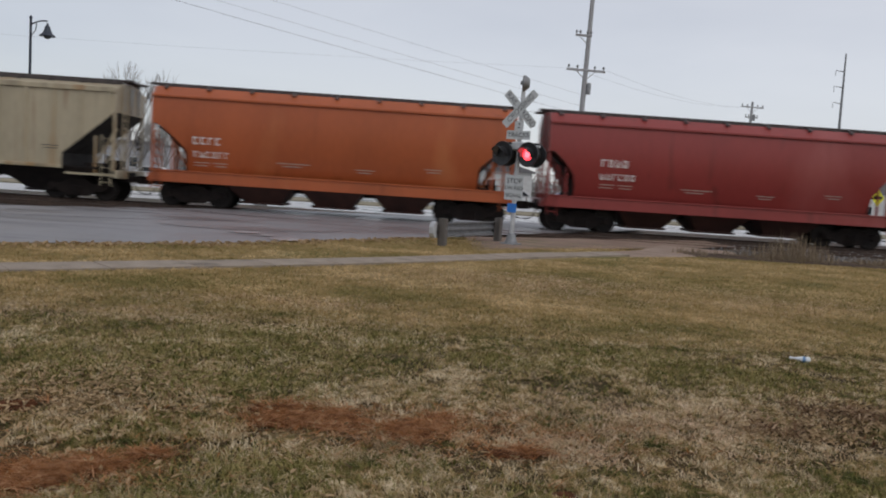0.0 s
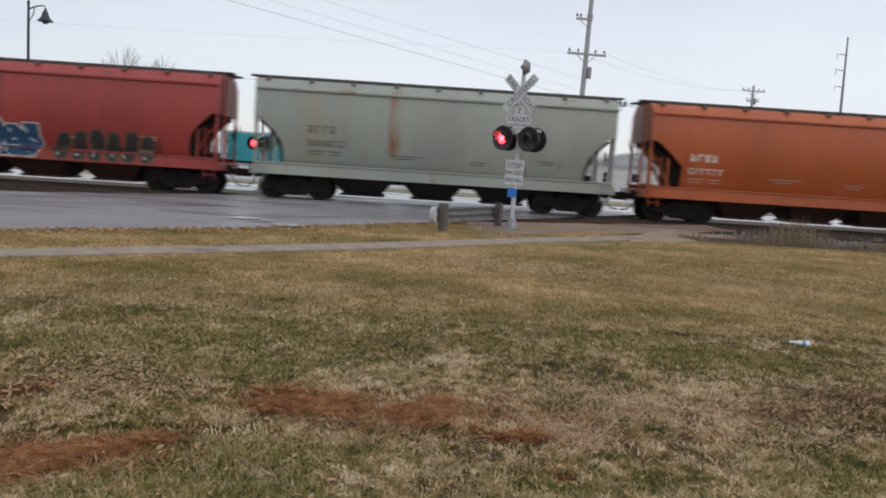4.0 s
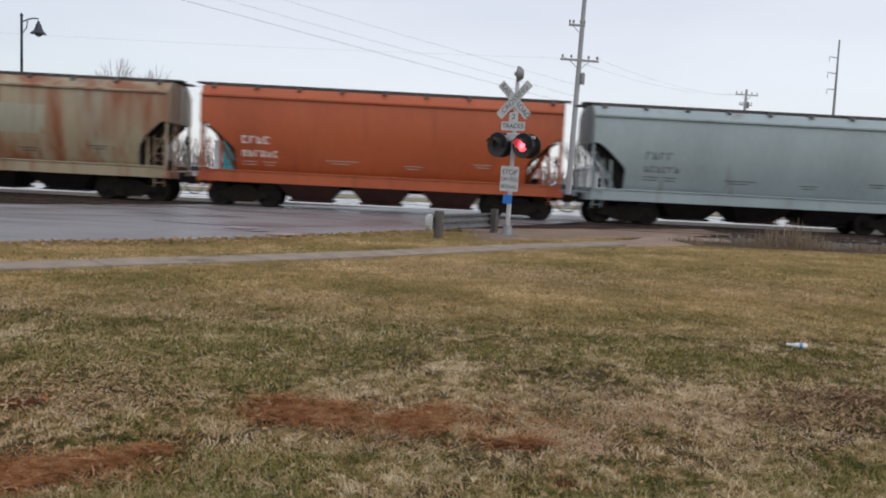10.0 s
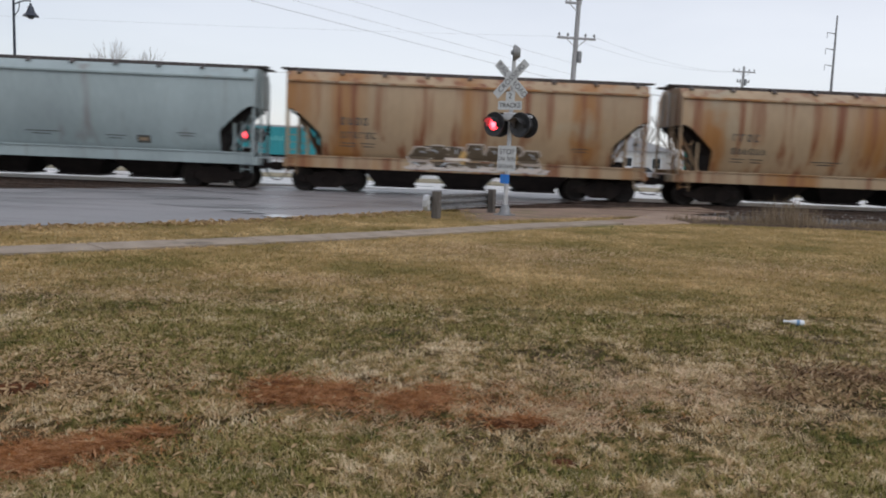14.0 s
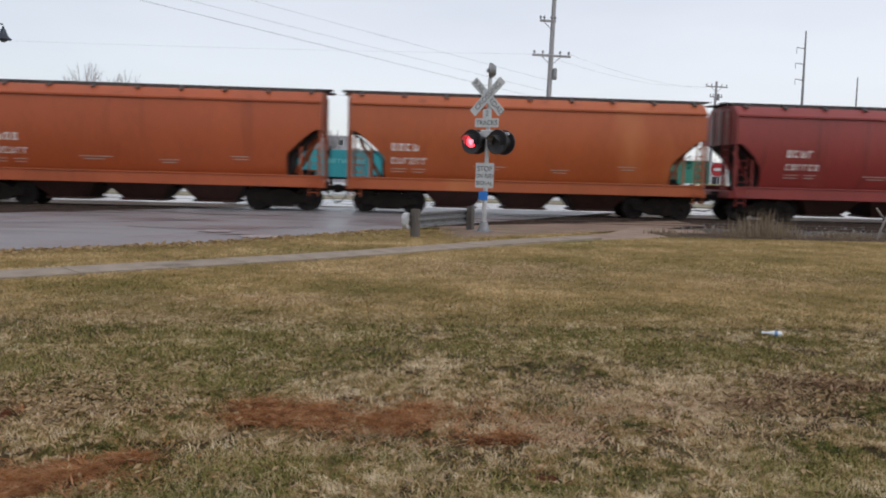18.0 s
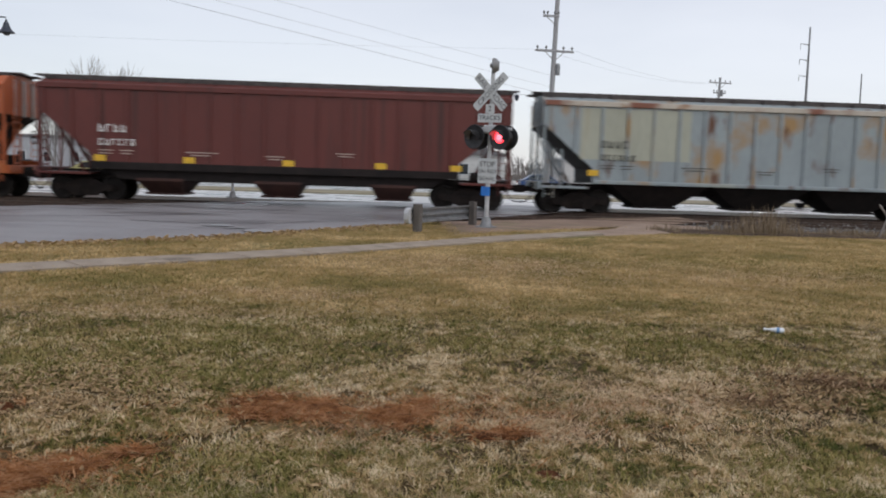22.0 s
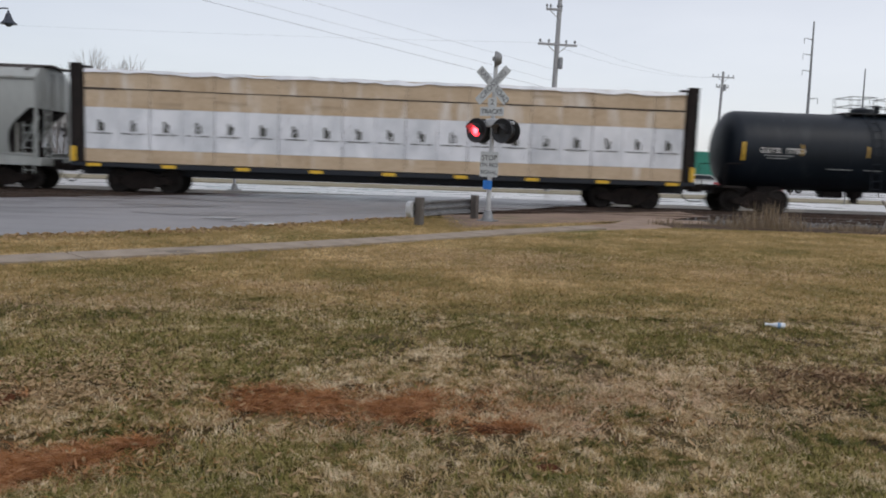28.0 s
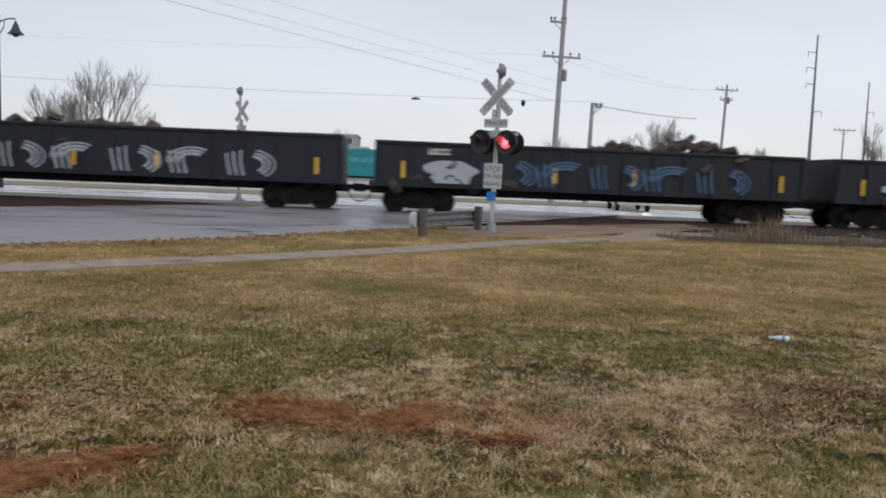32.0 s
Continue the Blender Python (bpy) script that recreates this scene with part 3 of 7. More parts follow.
def puddle(x, y, w, d, turn, z):
    """A shallow pool with an uneven rim."""
    rows = [[(x + w * k * math.cos(a) * (1 + 0.3 * noise.noise((2 * math.cos(a), 2 * math.sin(a), x))) * math.cos(turn) - d * k * math.sin(a) * math.sin(turn), y + w * k * math.cos(a) * math.sin(turn) + d * k * math.sin(a) * (1 + 0.3 * noise.noise((2 * math.sin(a), 2 * math.cos(a), y))) * math.cos(turn), z) for a in [2 * math.pi * i / 28 for i in range(29)]] for k in (0.0, 0.5, 1.0)]
    flat("puddle", Geo().grid(rows), M_PUDDLE, "small rain puddle on the wet asphalt, coloured pale for its sky reflection")


puddle(-3.0, 17.95, 0.46, 0.42, 0.7, 0.030)
puddle(-4.25, 19.1, 0.40, 0.36, 0.5, 0.042)
puddle(-3.75, 18.5, 0.28, 0.14, 0.6, 0.036)
flat("far_street", Geo().box(-400, 400, 36.4, 46.5, -0.3, 0.005), M_WETCONC, "wet pale concrete street behind the tracks")
flat("grass_median", Geo().box(-400, 400, 46.5, 54.0, -0.3, 0.06), M_FARGRASS, "dry grass strip between the two streets")
flat("second_street", Geo().box(-400, 400, 54.0, 66.0, -0.3, 0.008), M_WETCONC, "wet pale concrete second street")
flat("parking_lot", Geo().box(-300, 300, 68.0, 150.0, -0.3, 0.012), M_WETCONC, "pale concrete lot behind the streets")
flat("verge_soil", Geo().grid([[(1.2 + 0.8 * i + 0.15 * noise.noise((i, j, 6)), 18.6 + 0.72 * i + 1.0 * j * (1 - 0.03 * i), 0.004 + 0.012 * (1 if 0 < j < 5 and 0 < i < 12 else -1) + 0.012 * noise.noise((i * 0.7, j * 0.7, 1))) for i in range(13)] for j in range(6)]), M_SOIL, "bare brown soil with thin grass beside the road", smooth=60)


def sidewalk():
    way = [Vector(p) for p in ((-16.0, 1.9), (-5.5, 10.55), (-1.6, 13.75), (3.3, 18.7), (5.0, 20.15))]
    walkway = thing("sidewalk", Matrix(), "narrow weathered concrete sidewalk beside the lawn", "sidewalk", kind="structure")
    half = 0.41
    for a, b in zip(way[:-1], way[1:]):
        d = b - a
        n = max(1, round(d.length / 1.25))
        u = d.normalized()
        w = Vector((-u.y, u.x)) * half
        for i in range(n):
            p, q = a + d * (i / n) + u * 0.008, a + d * ((i + 1) / n) - u * 0.008
            z = 0.028 + rnd.uniform(-0.006, 0.006)
            r = [p - w, q - w, q + w, p + w]
            vs = [(x, y, -0.08) for x, y in r] + [(x, y, z - 0.01) for x, y in r] + [(x + (0.01 if k in (0, 3) else -0.01) * u.x, y + (0.01 if k in (0, 3) else -0.01) * u.y, z) for k, (x, y) in enumerate(r)]
            g = Geo().add(vs, [(8, 9, 10, 11)] + [(i0, (i0 + 1) % 4, 4 + (i0 + 1) % 4, 4 + i0) for i0 in range(4)] + [(4 + i0, 4 + (i0 + 1) % 4, 8 + (i0 + 1) % 4, 8 + i0) for i0 in range(4)])
            part("slab", g, M_CONC, walkway)


sidewalk()


def ribbon(way, material, name, label, z=0.012):
    """A soft-edged strip of ground along points (x, y, half width)."""
    rows = []
    for i, (x, y, w) in enumerate(way):
        a, b = way[max(0, i - 1)], way[min(len(way) - 1, i + 1)]
        d = Vector((b[0] - a[0], b[1] - a[1])).normalized()
        rows.append([(x - d.y * w * k + 0.08 * noise.noise((i, k * 2, 3)), y + d.x * w * k + 0.08 * noise.noise((i, k * 2, 8)), z + 0.012 * noise.noise((i * 0.8, k * 1.7, 5)) - (0.04 if abs(k) == 1 else 0)) for k in (-1, -0.8, -0.4, 0, 0.4, 0.8, 1)])
    flat(name, Geo().grid(rows), material, label, smooth=60)


ribbon([(4.8, 19.95, 0.5), (5.5, 20.6, 0.62), (6.2, 21.2, 0.8), (6.9, 21.9, 1.0), (7.5, 22.7, 1.2), (8.0, 23.6, 1.3), (8.4, 24.6, 1.2)], M_PATH, "dirt_path", "trodden tan dirt path joining the sidewalk to the crossing", 0.022)
ribbon([(7.2 + 0.8 * i, 21.9 - 0.02 * i, 0.85 + 0.2 * noise.noise((i, 0, 0))) for i in range(12)], M_DARKSOIL, "soil_bank", "dark brown soil with dead grass beside the ballast", 0.03)


# ---- the two tracks ----
def edge_x(pts, y):
    for a, b in zip(pts[:-1], pts[1:]):
        if min(a[1], b[1]) <= y <= max(a[1], b[1]) and a[1] != b[1]:
            return a[0] + (b[0] - a[0]) * (y - a[1]) / (b[1] - a[1])
    return pts[-1][0]


def tracks():
    for side, xa, xb in (("left", -600.0, None), ("right", None, 600.0)):
        rows = []
        for y, z in ((23.2, -0.10), (24.6, -0.04), (25.7, -0.05), (29.35, -0.13), (33.0, -0.05), (34.2, -0.05), (36.3, -0.16)):
            if side == "left":
                x1 = edge_x(FAR_EDGE, y) + 0.1
                xs = [xa, -120] + [x1 - 40 + 40 * i / 60 for i in range(61)]
            else:
                x0 = edge_x(NEAR_EDGE, y) + (5.0 if y < 24 else 3.0 if y < 26 else 0.3)
                xs = [x0 + 40 * i / 60 for i in range(61)] + [120, xb]
            rows.append([(x, y, z + 0.025 * noise.noise((x * 3, y * 3, 2))) for x in xs])
        flat("ballast_bed", Geo().grid(rows), M_BALLAST, "dark oily ballast under the two tracks", smooth=70)
    for nm, y in (("near", NEAR_Y), ("far", FAR_Y)):
        tr = thing("track", Matrix.Translation((0, y, 0)), "pair of rusty steel rails on dark ties", "railway track", "tracks", "structure")
        for s in (-0.752, 0.752):
            g = Geo().prism([(s - 0.07, RAIL_Z - 0.17), (s + 0.07, RAIL_Z - 0.17), (s + 0.07, RAIL_Z - 0.15), (s + 0.012, RAIL_Z - 0.12), (s + 0.012, RAIL_Z - 0.045), (s + 0.037, RAIL_Z - 0.03), (s + 0.034, RAIL_Z - 0.002), (s, RAIL_Z), (s - 0.034, RAIL_Z - 0.002), (s - 0.037, RAIL_Z - 0.03), (s - 0.012, RAIL_Z - 0.045), (s - 0.012, RAIL_Z - 0.12), (s - 0.07, RAIL_Z - 0.15)], -600, 600, 0)
            part("rail", g, M_RAIL, tr)
        tie = Geo().box(-0.115, 0.115, -1.28, 1.28, RAIL_Z - 0.32, RAIL_Z - 0.165, 0.015).mesh("tie")
        tie.materials.append(M_TIE)
        for i in range(-56, 58):
            x = i * 0.53
            if edge_x(FAR_EDGE, y) + 0.2 < x < edge_x(NEAR_EDGE, y) - 0.1:
                continue
            ob = new("tie", tie)
            ob.parent, ob.location = tr, (x, 0, 0)


tracks()


def stones():
    """Loose ballast beside the near track, where it lies closest."""
    g, r = Geo(), random.Random(11)
    for _ in range(2600):
        x = r.uniform(9.5, 21)
        y = r.uniform(22.2, 25.4) if r.random() < 0.8 else r.uniform(25.4, 29)
        s = r.uniform(0.025, 0.075)
        z = -0.07 + (0.03 if y > 23 else 0.04)
        pts = [Vector((r.uniform(-1, 1), r.uniform(-1, 1), r.uniform(-0.7, 0.7))).normalized() * s * r.uniform(0.7, 1.2) + Vector((x, y, z + s * 0.3)) for _ in range(6)]
        g.add(pts, [(0, 1, 2), (0, 2, 3), (0, 3, 1), (4, 2, 1), (4, 3, 2), (4, 1, 3), (5, 1, 2), (5, 3, 1)])
    me = bpy.data.meshes.new("ballast_stones")
    me.from_pydata(g.v, [], g.f)
    flat("ballast_stones", me, M_STONE, "loose grey ballast stones beside the track", "stuff")


stones()


# ---- the train ----
# radius and height of the axis of each tank
TANKS = {"tank_a": (1.53, 2.48), "tank_b": (1.58, 2.54), "tank_c": (1.50, 2.43)}


def side_y(z, kind):
    """Half width of a car's side at a height."""
    if kind == "round":
        return 1.60 - (0.118 if z < 3.2 else 0.075) * (z - 3.2) ** 2 if z < 4.1 else 1.54 - (z - 4.1) * 1.0 - 0.5 * (z - 4.1) ** 2
    if kind in TANKS:
        return math.sqrt(max(0.0, TANKS[kind][0] ** 2 - (z - TANKS[kind][1]) ** 2))
    if kind == "gondola":
        return 1.585
    return 1.53 if z < 4.15 else 1.53 - (z - 4.15) * 2.2


CACHE = {}


def cached(key, build, smooth=0):
    if key not in CACHE:
        CACHE[key] = build().mesh(key[0] if isinstance(key, tuple) else key, smooth)
    return CACHE[key]


def side_frame(g, s):
    g.prism([(-1.15, 0.52), (-1.02, 0.62), (-0.62, 0.60), (-0.34, 0.78), (0.34, 0.78), (0.62, 0.60), (1.02, 0.62), (1.15, 0.52), (1.12, 0.36), (0.70, 0.34), (0.42, 0.16), (-0.42, 0.16), (-0.70, 0.34), (-1.12, 0.36)], s * 1.0 - 0.07, s * 1.0 + 0.07, 1)
    for x in (-0.92, 0.92):
        g.tube((x, s * 1.0, 0.45), (x, s * 1.16, 0.45), 0.14, 0.12, 10)
    for x in (-0.15, 0.0, 0.15):
        g.tube((x, s * 1.09, 0.24), (x, s * 1.09, 0.52), 0.06, 0.06, 8)
    return g


def truck_parts(car, x):
    tk = part("truck", cached("truck_bolster", lambda: Geo().box(-0.2, 0.2, -1.05, 1.05, 0.5, 0.82, 0.04).box(-0.5, 0.5, -0.25, 0.25, 0.72, 0.95, 0.05)), M_TRUCK, car, "grimy cast-steel wheel truck")
    tk.location = (x, 0, RAIL_Z)
    for s in (-1, 1):
        part("side_frame", cached(("side_frame", s), lambda: side_frame(Geo(), s)), M_TRUCK, tk)
    for a in (-0.92, 0.92):
        for s in (-1, 1):
            def wheel():
                return Geo().lathe((0, s * 0.69, 0), (0, s, 0), [(-0.02, 0.0), (-0.02, 0.09), (0.0, 0.38), (-0.035, 0.42), (-0.035, 0.485), (0.0, 0.485), (0.02, 0.462), (0.11, 0.455), (0.12, 0.41), (0.07, 0.36), (0.05, 0.13), (0.13, 0.11), (0.13, 0.0)], 24)
            w = part("wheel", cached(("wheel", s), wheel, 40), M_WHEEL, tk)
            w.location = (a, 0, 0.455)
        ax = part("axle", cached("axle", lambda: Geo().tube((0, -0.95, 0), (0, 0.95, 0), 0.085, 0.085, 10)), M_TRUCK, tk)
        ax.location = (a, 0, 0.455)


def coupler_parts(car, half):
    for s in (-1, 1):
        c = part("coupler", cached("coupler", lambda: Geo().box(-0.75, 0.0, -0.09, 0.09, 0.78, 0.98, 0.03).prism([(-0.02, -0.19), (0.20, -0.21), (0.27, -0.08), (0.12, 0.0), (0.27, 0.10), (0.16, 0.22), (-0.02, 0.19)], 0.72, 1.02, 2)), M_TRUCK, car)
        c.matrix_basis = pose(s * (half - 0.2), 0, RAIL_Z, 0, 0, 0 if s > 0 else 180)
        h = part("air_hose", cached("air_hose", lambda: Geo().path([(-0.35, 0.25, 0.8), (-0.2, 0.27, 0.55), (0.0, 0.22, 0.36), (0.2, 0.1, 0.33)], 0.025)), M_BLACK, car)
        h.matrix_basis = pose(s * (half - 0.2), 0, RAIL_Z, 0, 0, 0 if s > 0 else 180)


def ladder(g, x, y, z0, z1, w=0.42, rungs=9, along="x"):
    for s in (-w / 2, w / 2):
        g.tube((x + s, y, z0), (x + s, y, z1), 0.017, 0.017, 6)
    for i in range(rungs):
        z = z0 + (z1 - z0) * (i + 0.5) / rungs
        g.tube((x - w / 2, y, z), (x + w / 2, y, z), 0.012, 0.012, 6)
    return g


def decal(name, rects, material, car, kind, label="", off=0.006):
    """Flat lettering and stripes on the near side: each (x, z, width, height) follows the side's curve."""
    g = Geo()
    for x, z, w, h in rects:
        n = max(1, math.ceil(h / 0.12))
        g.grid([[(xx, -side_y(z + h * j / n, kind) - off, z + h * j / n) for j in range(n + 1)] for xx in (x, x + w)])
    ob = part(name, g, material, car, label)
    return tagged(ob, kind="stuff") if len(rects) > 1 else ob


def letters(x, z, h, count, r, gap=0.26):
    """Bars that stand for one line of lettering."""
    out, w = [], h * 0.62
    for i in range(count):
        px = x + i * h * (0.62 + gap)
        k = r.randrange(4)
        t = h * 0.19
        out.append((px, z, t, h))
        if k != 0:
            out.append((px + t, z + h - t, w - t, t))
        if k != 1:
            out.append((px + t, z, w - t, t))
        if k in (0, 2):
            out.append((px + w - t, z + t, t, h - 2 * t))
    return out


def stroke(g, pts, width, kind, off):
    """A brush stroke: a strip of that width along points (x, z)."""
    rows = []
    for i, (x, z) in enumerate(pts):
        a, b = pts[max(0, i - 1)], pts[min(len(pts) - 1, i + 1)]
        dx, dz = b[0] - a[0], b[1] - a[1]
        d = math.hypot(dx, dz) or 1
        nx, nz = -dz / d * width / 2, dx / d * width / 2
        row = []
        for k in (-1, 0, 1):
            zz = z + nz * k
            row.append((x + nx * k, -side_y(zz, kind) - off, zz))
        rows.append(row)
    g.grid(rows)


def skin_y(z, kind):
    """Half width of a car's outermost surface, with the side sill of the curved cars."""
    return 1.558 if kind == "round" and z < 1.335 else 1.60 if kind == "round" and z < 1.39 else side_y(z, kind) + (0.07 if kind == "ribbed" else 0.0)


def blob(g, kind, cx, cz, w, h, r, off, grow=0.0):
    """One swollen letter body: a rounded patch with an uneven outline."""
    a, b, lean = r.uniform(0, 6), r.uniform(0, 6), r.uniform(-0.12, 0.12) * w
    rows = []
    for j in range(9):
        v = j / 4 - 1
        k = (1 - abs(v) ** 3.5 * 0.42)
        z = cz + v * (h / 2 + grow)
        xl = cx - (w / 2 * k * (1 + 0.20 * math.sin(4.1 * v + a) + 0.10 * math.sin(11 * v + b)) + grow) + lean * v
        xr = cx + (w / 2 * k * (1 + 0.20 * math.sin(4.7 * v + b) + 0.10 * math.sin(12 * v + a)) + grow) + lean * v
        rows.append([(xl + (xr - xl) * q / 3, -skin_y(z, kind) - off, z) for q in range(4)])
    g.grid(rows)


def piece(car, kind, x0, x1, z0, z1, n, fill, edge, shine, seed, rim=0.06, inner=3, thick=0.07, full=1.06):
    """A filled graffiti piece: overlapping letter bodies with an edge, and inner lines in another colour."""
    outer, body, lines = Geo(), Geo(), Geo()
    cw = (x1 - x0) / n
    for i in range(n):
        cx, w, h = x0 + cw * (i + 0.5), cw * full, (z1 - z0) * random.Random(seed * 7 + i).uniform(0.84, 1.06)
        cz = z0 + h / 2
        blob(outer, kind, cx, cz, w, h, random.Random(seed + i), 0.006 + 0.0004 * (i % 2), rim)
        blob(body, kind, cx, cz, w, h, random.Random(seed + i), 0.010 + 0.0004 * (i % 2))
        r = random.Random(seed * 3 + i)
        for k in range(inner):
            px, pz, a0, ln, turn = cx + r.uniform(-0.28, 0.28) * cw, cz + (k / max(1, inner - 1) - 0.5) * h * 0.62, r.uniform(-0.5, 0.5) + 1.57 * (r.random() < 0.3), cw * r.uniform(0.22, 0.42), r.uniform(-2.4, 2.4)
            pts, x, z = [], px - math.cos(a0) * ln / 2, pz - math.sin(a0) * ln / 2
            for q in range(7):
                pts.append((x, z))
                aa = a0 + turn * q / 6
                x, z = x + math.cos(aa) * ln / 6, z + math.sin(aa) * ln / 6
            ribbon_on(lines, pts, thick, kind, 0.014)
    for nm, g, c, lb in (("graffiti_outline", outer, edge, " spray-painted outline"), ("graffiti_fill", body, fill, " spray-painted letter bodies"), ("graffiti_inlay", lines, shine, " spray-painted inner lines")):
        tagged(part(nm, g, M_GRAF[c], car, c + lb), kind="stuff")


def spiky(g, kind, cx, cz, w, h, points, r, off):
    """One jagged letter body: a star of uneven points round a middle."""
    rows, n = [], points * 2
    a0 = math.pi / 2 + r.uniform(-0.25, 0.25)
    ring = [(r.uniform(0.86, 1.12) if i % 2 == 0 else r.uniform(0.52, 0.74), a0 + 2 * math.pi * (i + r.uniform(-0.25, 0.25)) / n) for i in range(n)]
    for k, a in ring + ring[:1]:
        pts = [(cx + w / 2 * k * math.cos(a) * u, cz + h / 2 * k * math.sin(a) * u) for u in (0.02, 0.35, 0.7, 1.0)]
        rows.append([(x, -skin_y(z, kind) - off, z) for x, z in pts])
    g.grid(rows)


def spray(car, kind, lines, colour, label, width):
    """Free spray lines, each a run of points on the near side."""
    g = Geo()
    for pts in lines:
        ribbon_on(g, pts, width, kind, 0.012)
    tagged(part("graffiti_tag", g, M_GRAF[colour], car, label), kind="stuff")


def ring_line(cx, cz, rx, rz, a, b, n=18, shrink=0.0):
    """Points along an arc from one angle to another, drawing in towards the middle."""
    return [(cx + rx * (1 - shrink * i / n) * math.cos(math.radians(a + (b - a) * i / n)), cz + rz * (1 - shrink * i / n) * math.sin(math.radians(a + (b - a) * i / n))) for i in range(n + 1)]


def ribbon_on(g, pts, width, kind, off):
    """A spray line that stays on the outermost surface."""
    rows = []
    for i, (x, z) in enumerate(pts):
        a, b = pts[max(0, i - 1)], pts[min(len(pts) - 1, i + 1)]
        d = math.hypot(b[0] - a[0], b[1] - a[1]) or 1
        nx, nz = -(b[1] - a[1]) / d * width / 2, (b[0] - a[0]) / d * width / 2
        rows.append([(x + nx * k, -skin_y(z + nz * k, kind) - off, z + nz * k) for k in (-1, 0, 1)])
    g.grid(rows)


def scrawl(car, kind, x0, x1, z0, z1, loops, colour, seed, width=0.05, lean=0.3):
    """A handwritten tag: one line that loops its way along."""
    r, g = random.Random(seed), Geo()
    n = loops * 14
    ups = [r.uniform(0.55, 1.0) for _ in range(loops + 1)]
    backs = [r.uniform(0.3, 0.9) for _ in range(loops + 1)]
    pts = []
    for i in range(n + 1):
        u = i / n * loops
        k = min(loops - 1, int(u))
        a = 2 * math.pi * u
        zz = (0.5 - 0.5 * math.cos(a)) * ups[k]
        pts.append((x0 + (x1 - x0) * u / loops + backs[k] * (x1 - x0) / loops * 0.55 * math.sin(a) + lean * zz * (z1 - z0), z0 + (z1 - z0) * zz))
    ribbon_on(g, pts, width, kind, 0.012)
    tagged(part("graffiti_tag", g, M_GRAF[colour], car, colour + " handwritten spray tag"), kind="stuff")


ROUND_ARCH = ((0.0, 3.0), (0.2, 3.0), (0.5, 2.74), (0.8, 2.44), (1.0, 2.12), (1.07, 1.75), (1.08, 1.30))
CUT_ARCH = ((0.0, 3.06), (0.18, 3.06), (0.42, 2.92), (0.85, 2.55), (1.20, 2.22), (1.27, 2.08), (1.28, 1.30))


def arch_of(skin):
    return CUT_ARCH if skin in (P_ORANGE, P_ORANGE2, P_GREY, P_GREY2, P_TAN, P_TANRUST) else ROUND_ARCH


def hopper_shell(h, kind, arch=()):
    """The closed body: sides, roof slopes and the raked ends, cut away above the trucks."""
    if kind == "round":
        cut = [(x - h, z) for x, z in arch] + [(h - x, z) for x, z in reversed(arch)]
        zs = [4.10, 4.16, 4.30, 4.46]
        low = 9
    else:
        cut = [(-h, 3.35), (-h + 1.9, 1.75), (-h + 1.91, 1.25), (h - 1.91, 1.25), (h - 1.9, 1.75), (h, 3.35)]
        zs = [4.15, 4.28, 4.42]
        low = 6
    xs = []
    for (xa, za), (xb, zb) in zip(cut[:-1], cut[1:]):
        n = max(1, round((xb - xa) / 1.2))
        xs += [(xa + (xb - xa) * i / n, za + (zb - za) * i / n) for i in range(n)]
    xs.append(cut[-1])
    g, rows = Geo(), []
    for x, zb in xs:
        half = [zb + (4.10 - zb) * i / low for i in range(low)] + zs
        left = [(x, -side_y(z, kind), z) for z in half]
        rows.append(left + [(x, 0, zs[-1] + 0.12)] + [(x, -y, z) for x_, y, z in reversed(left)])
    g.grid(rows)
    w = len(rows[0])
    k = 0
    for i in range(len(rows) - 1):
        a, b = i * w, (i + 1) * w
        g.f.append((a, b, b + w - 1, a + w - 1))
    g.f.append(tuple(range(w)))
    g.f.append(tuple(range((len(rows) - 1) * w, len(rows) * w)))
    return g


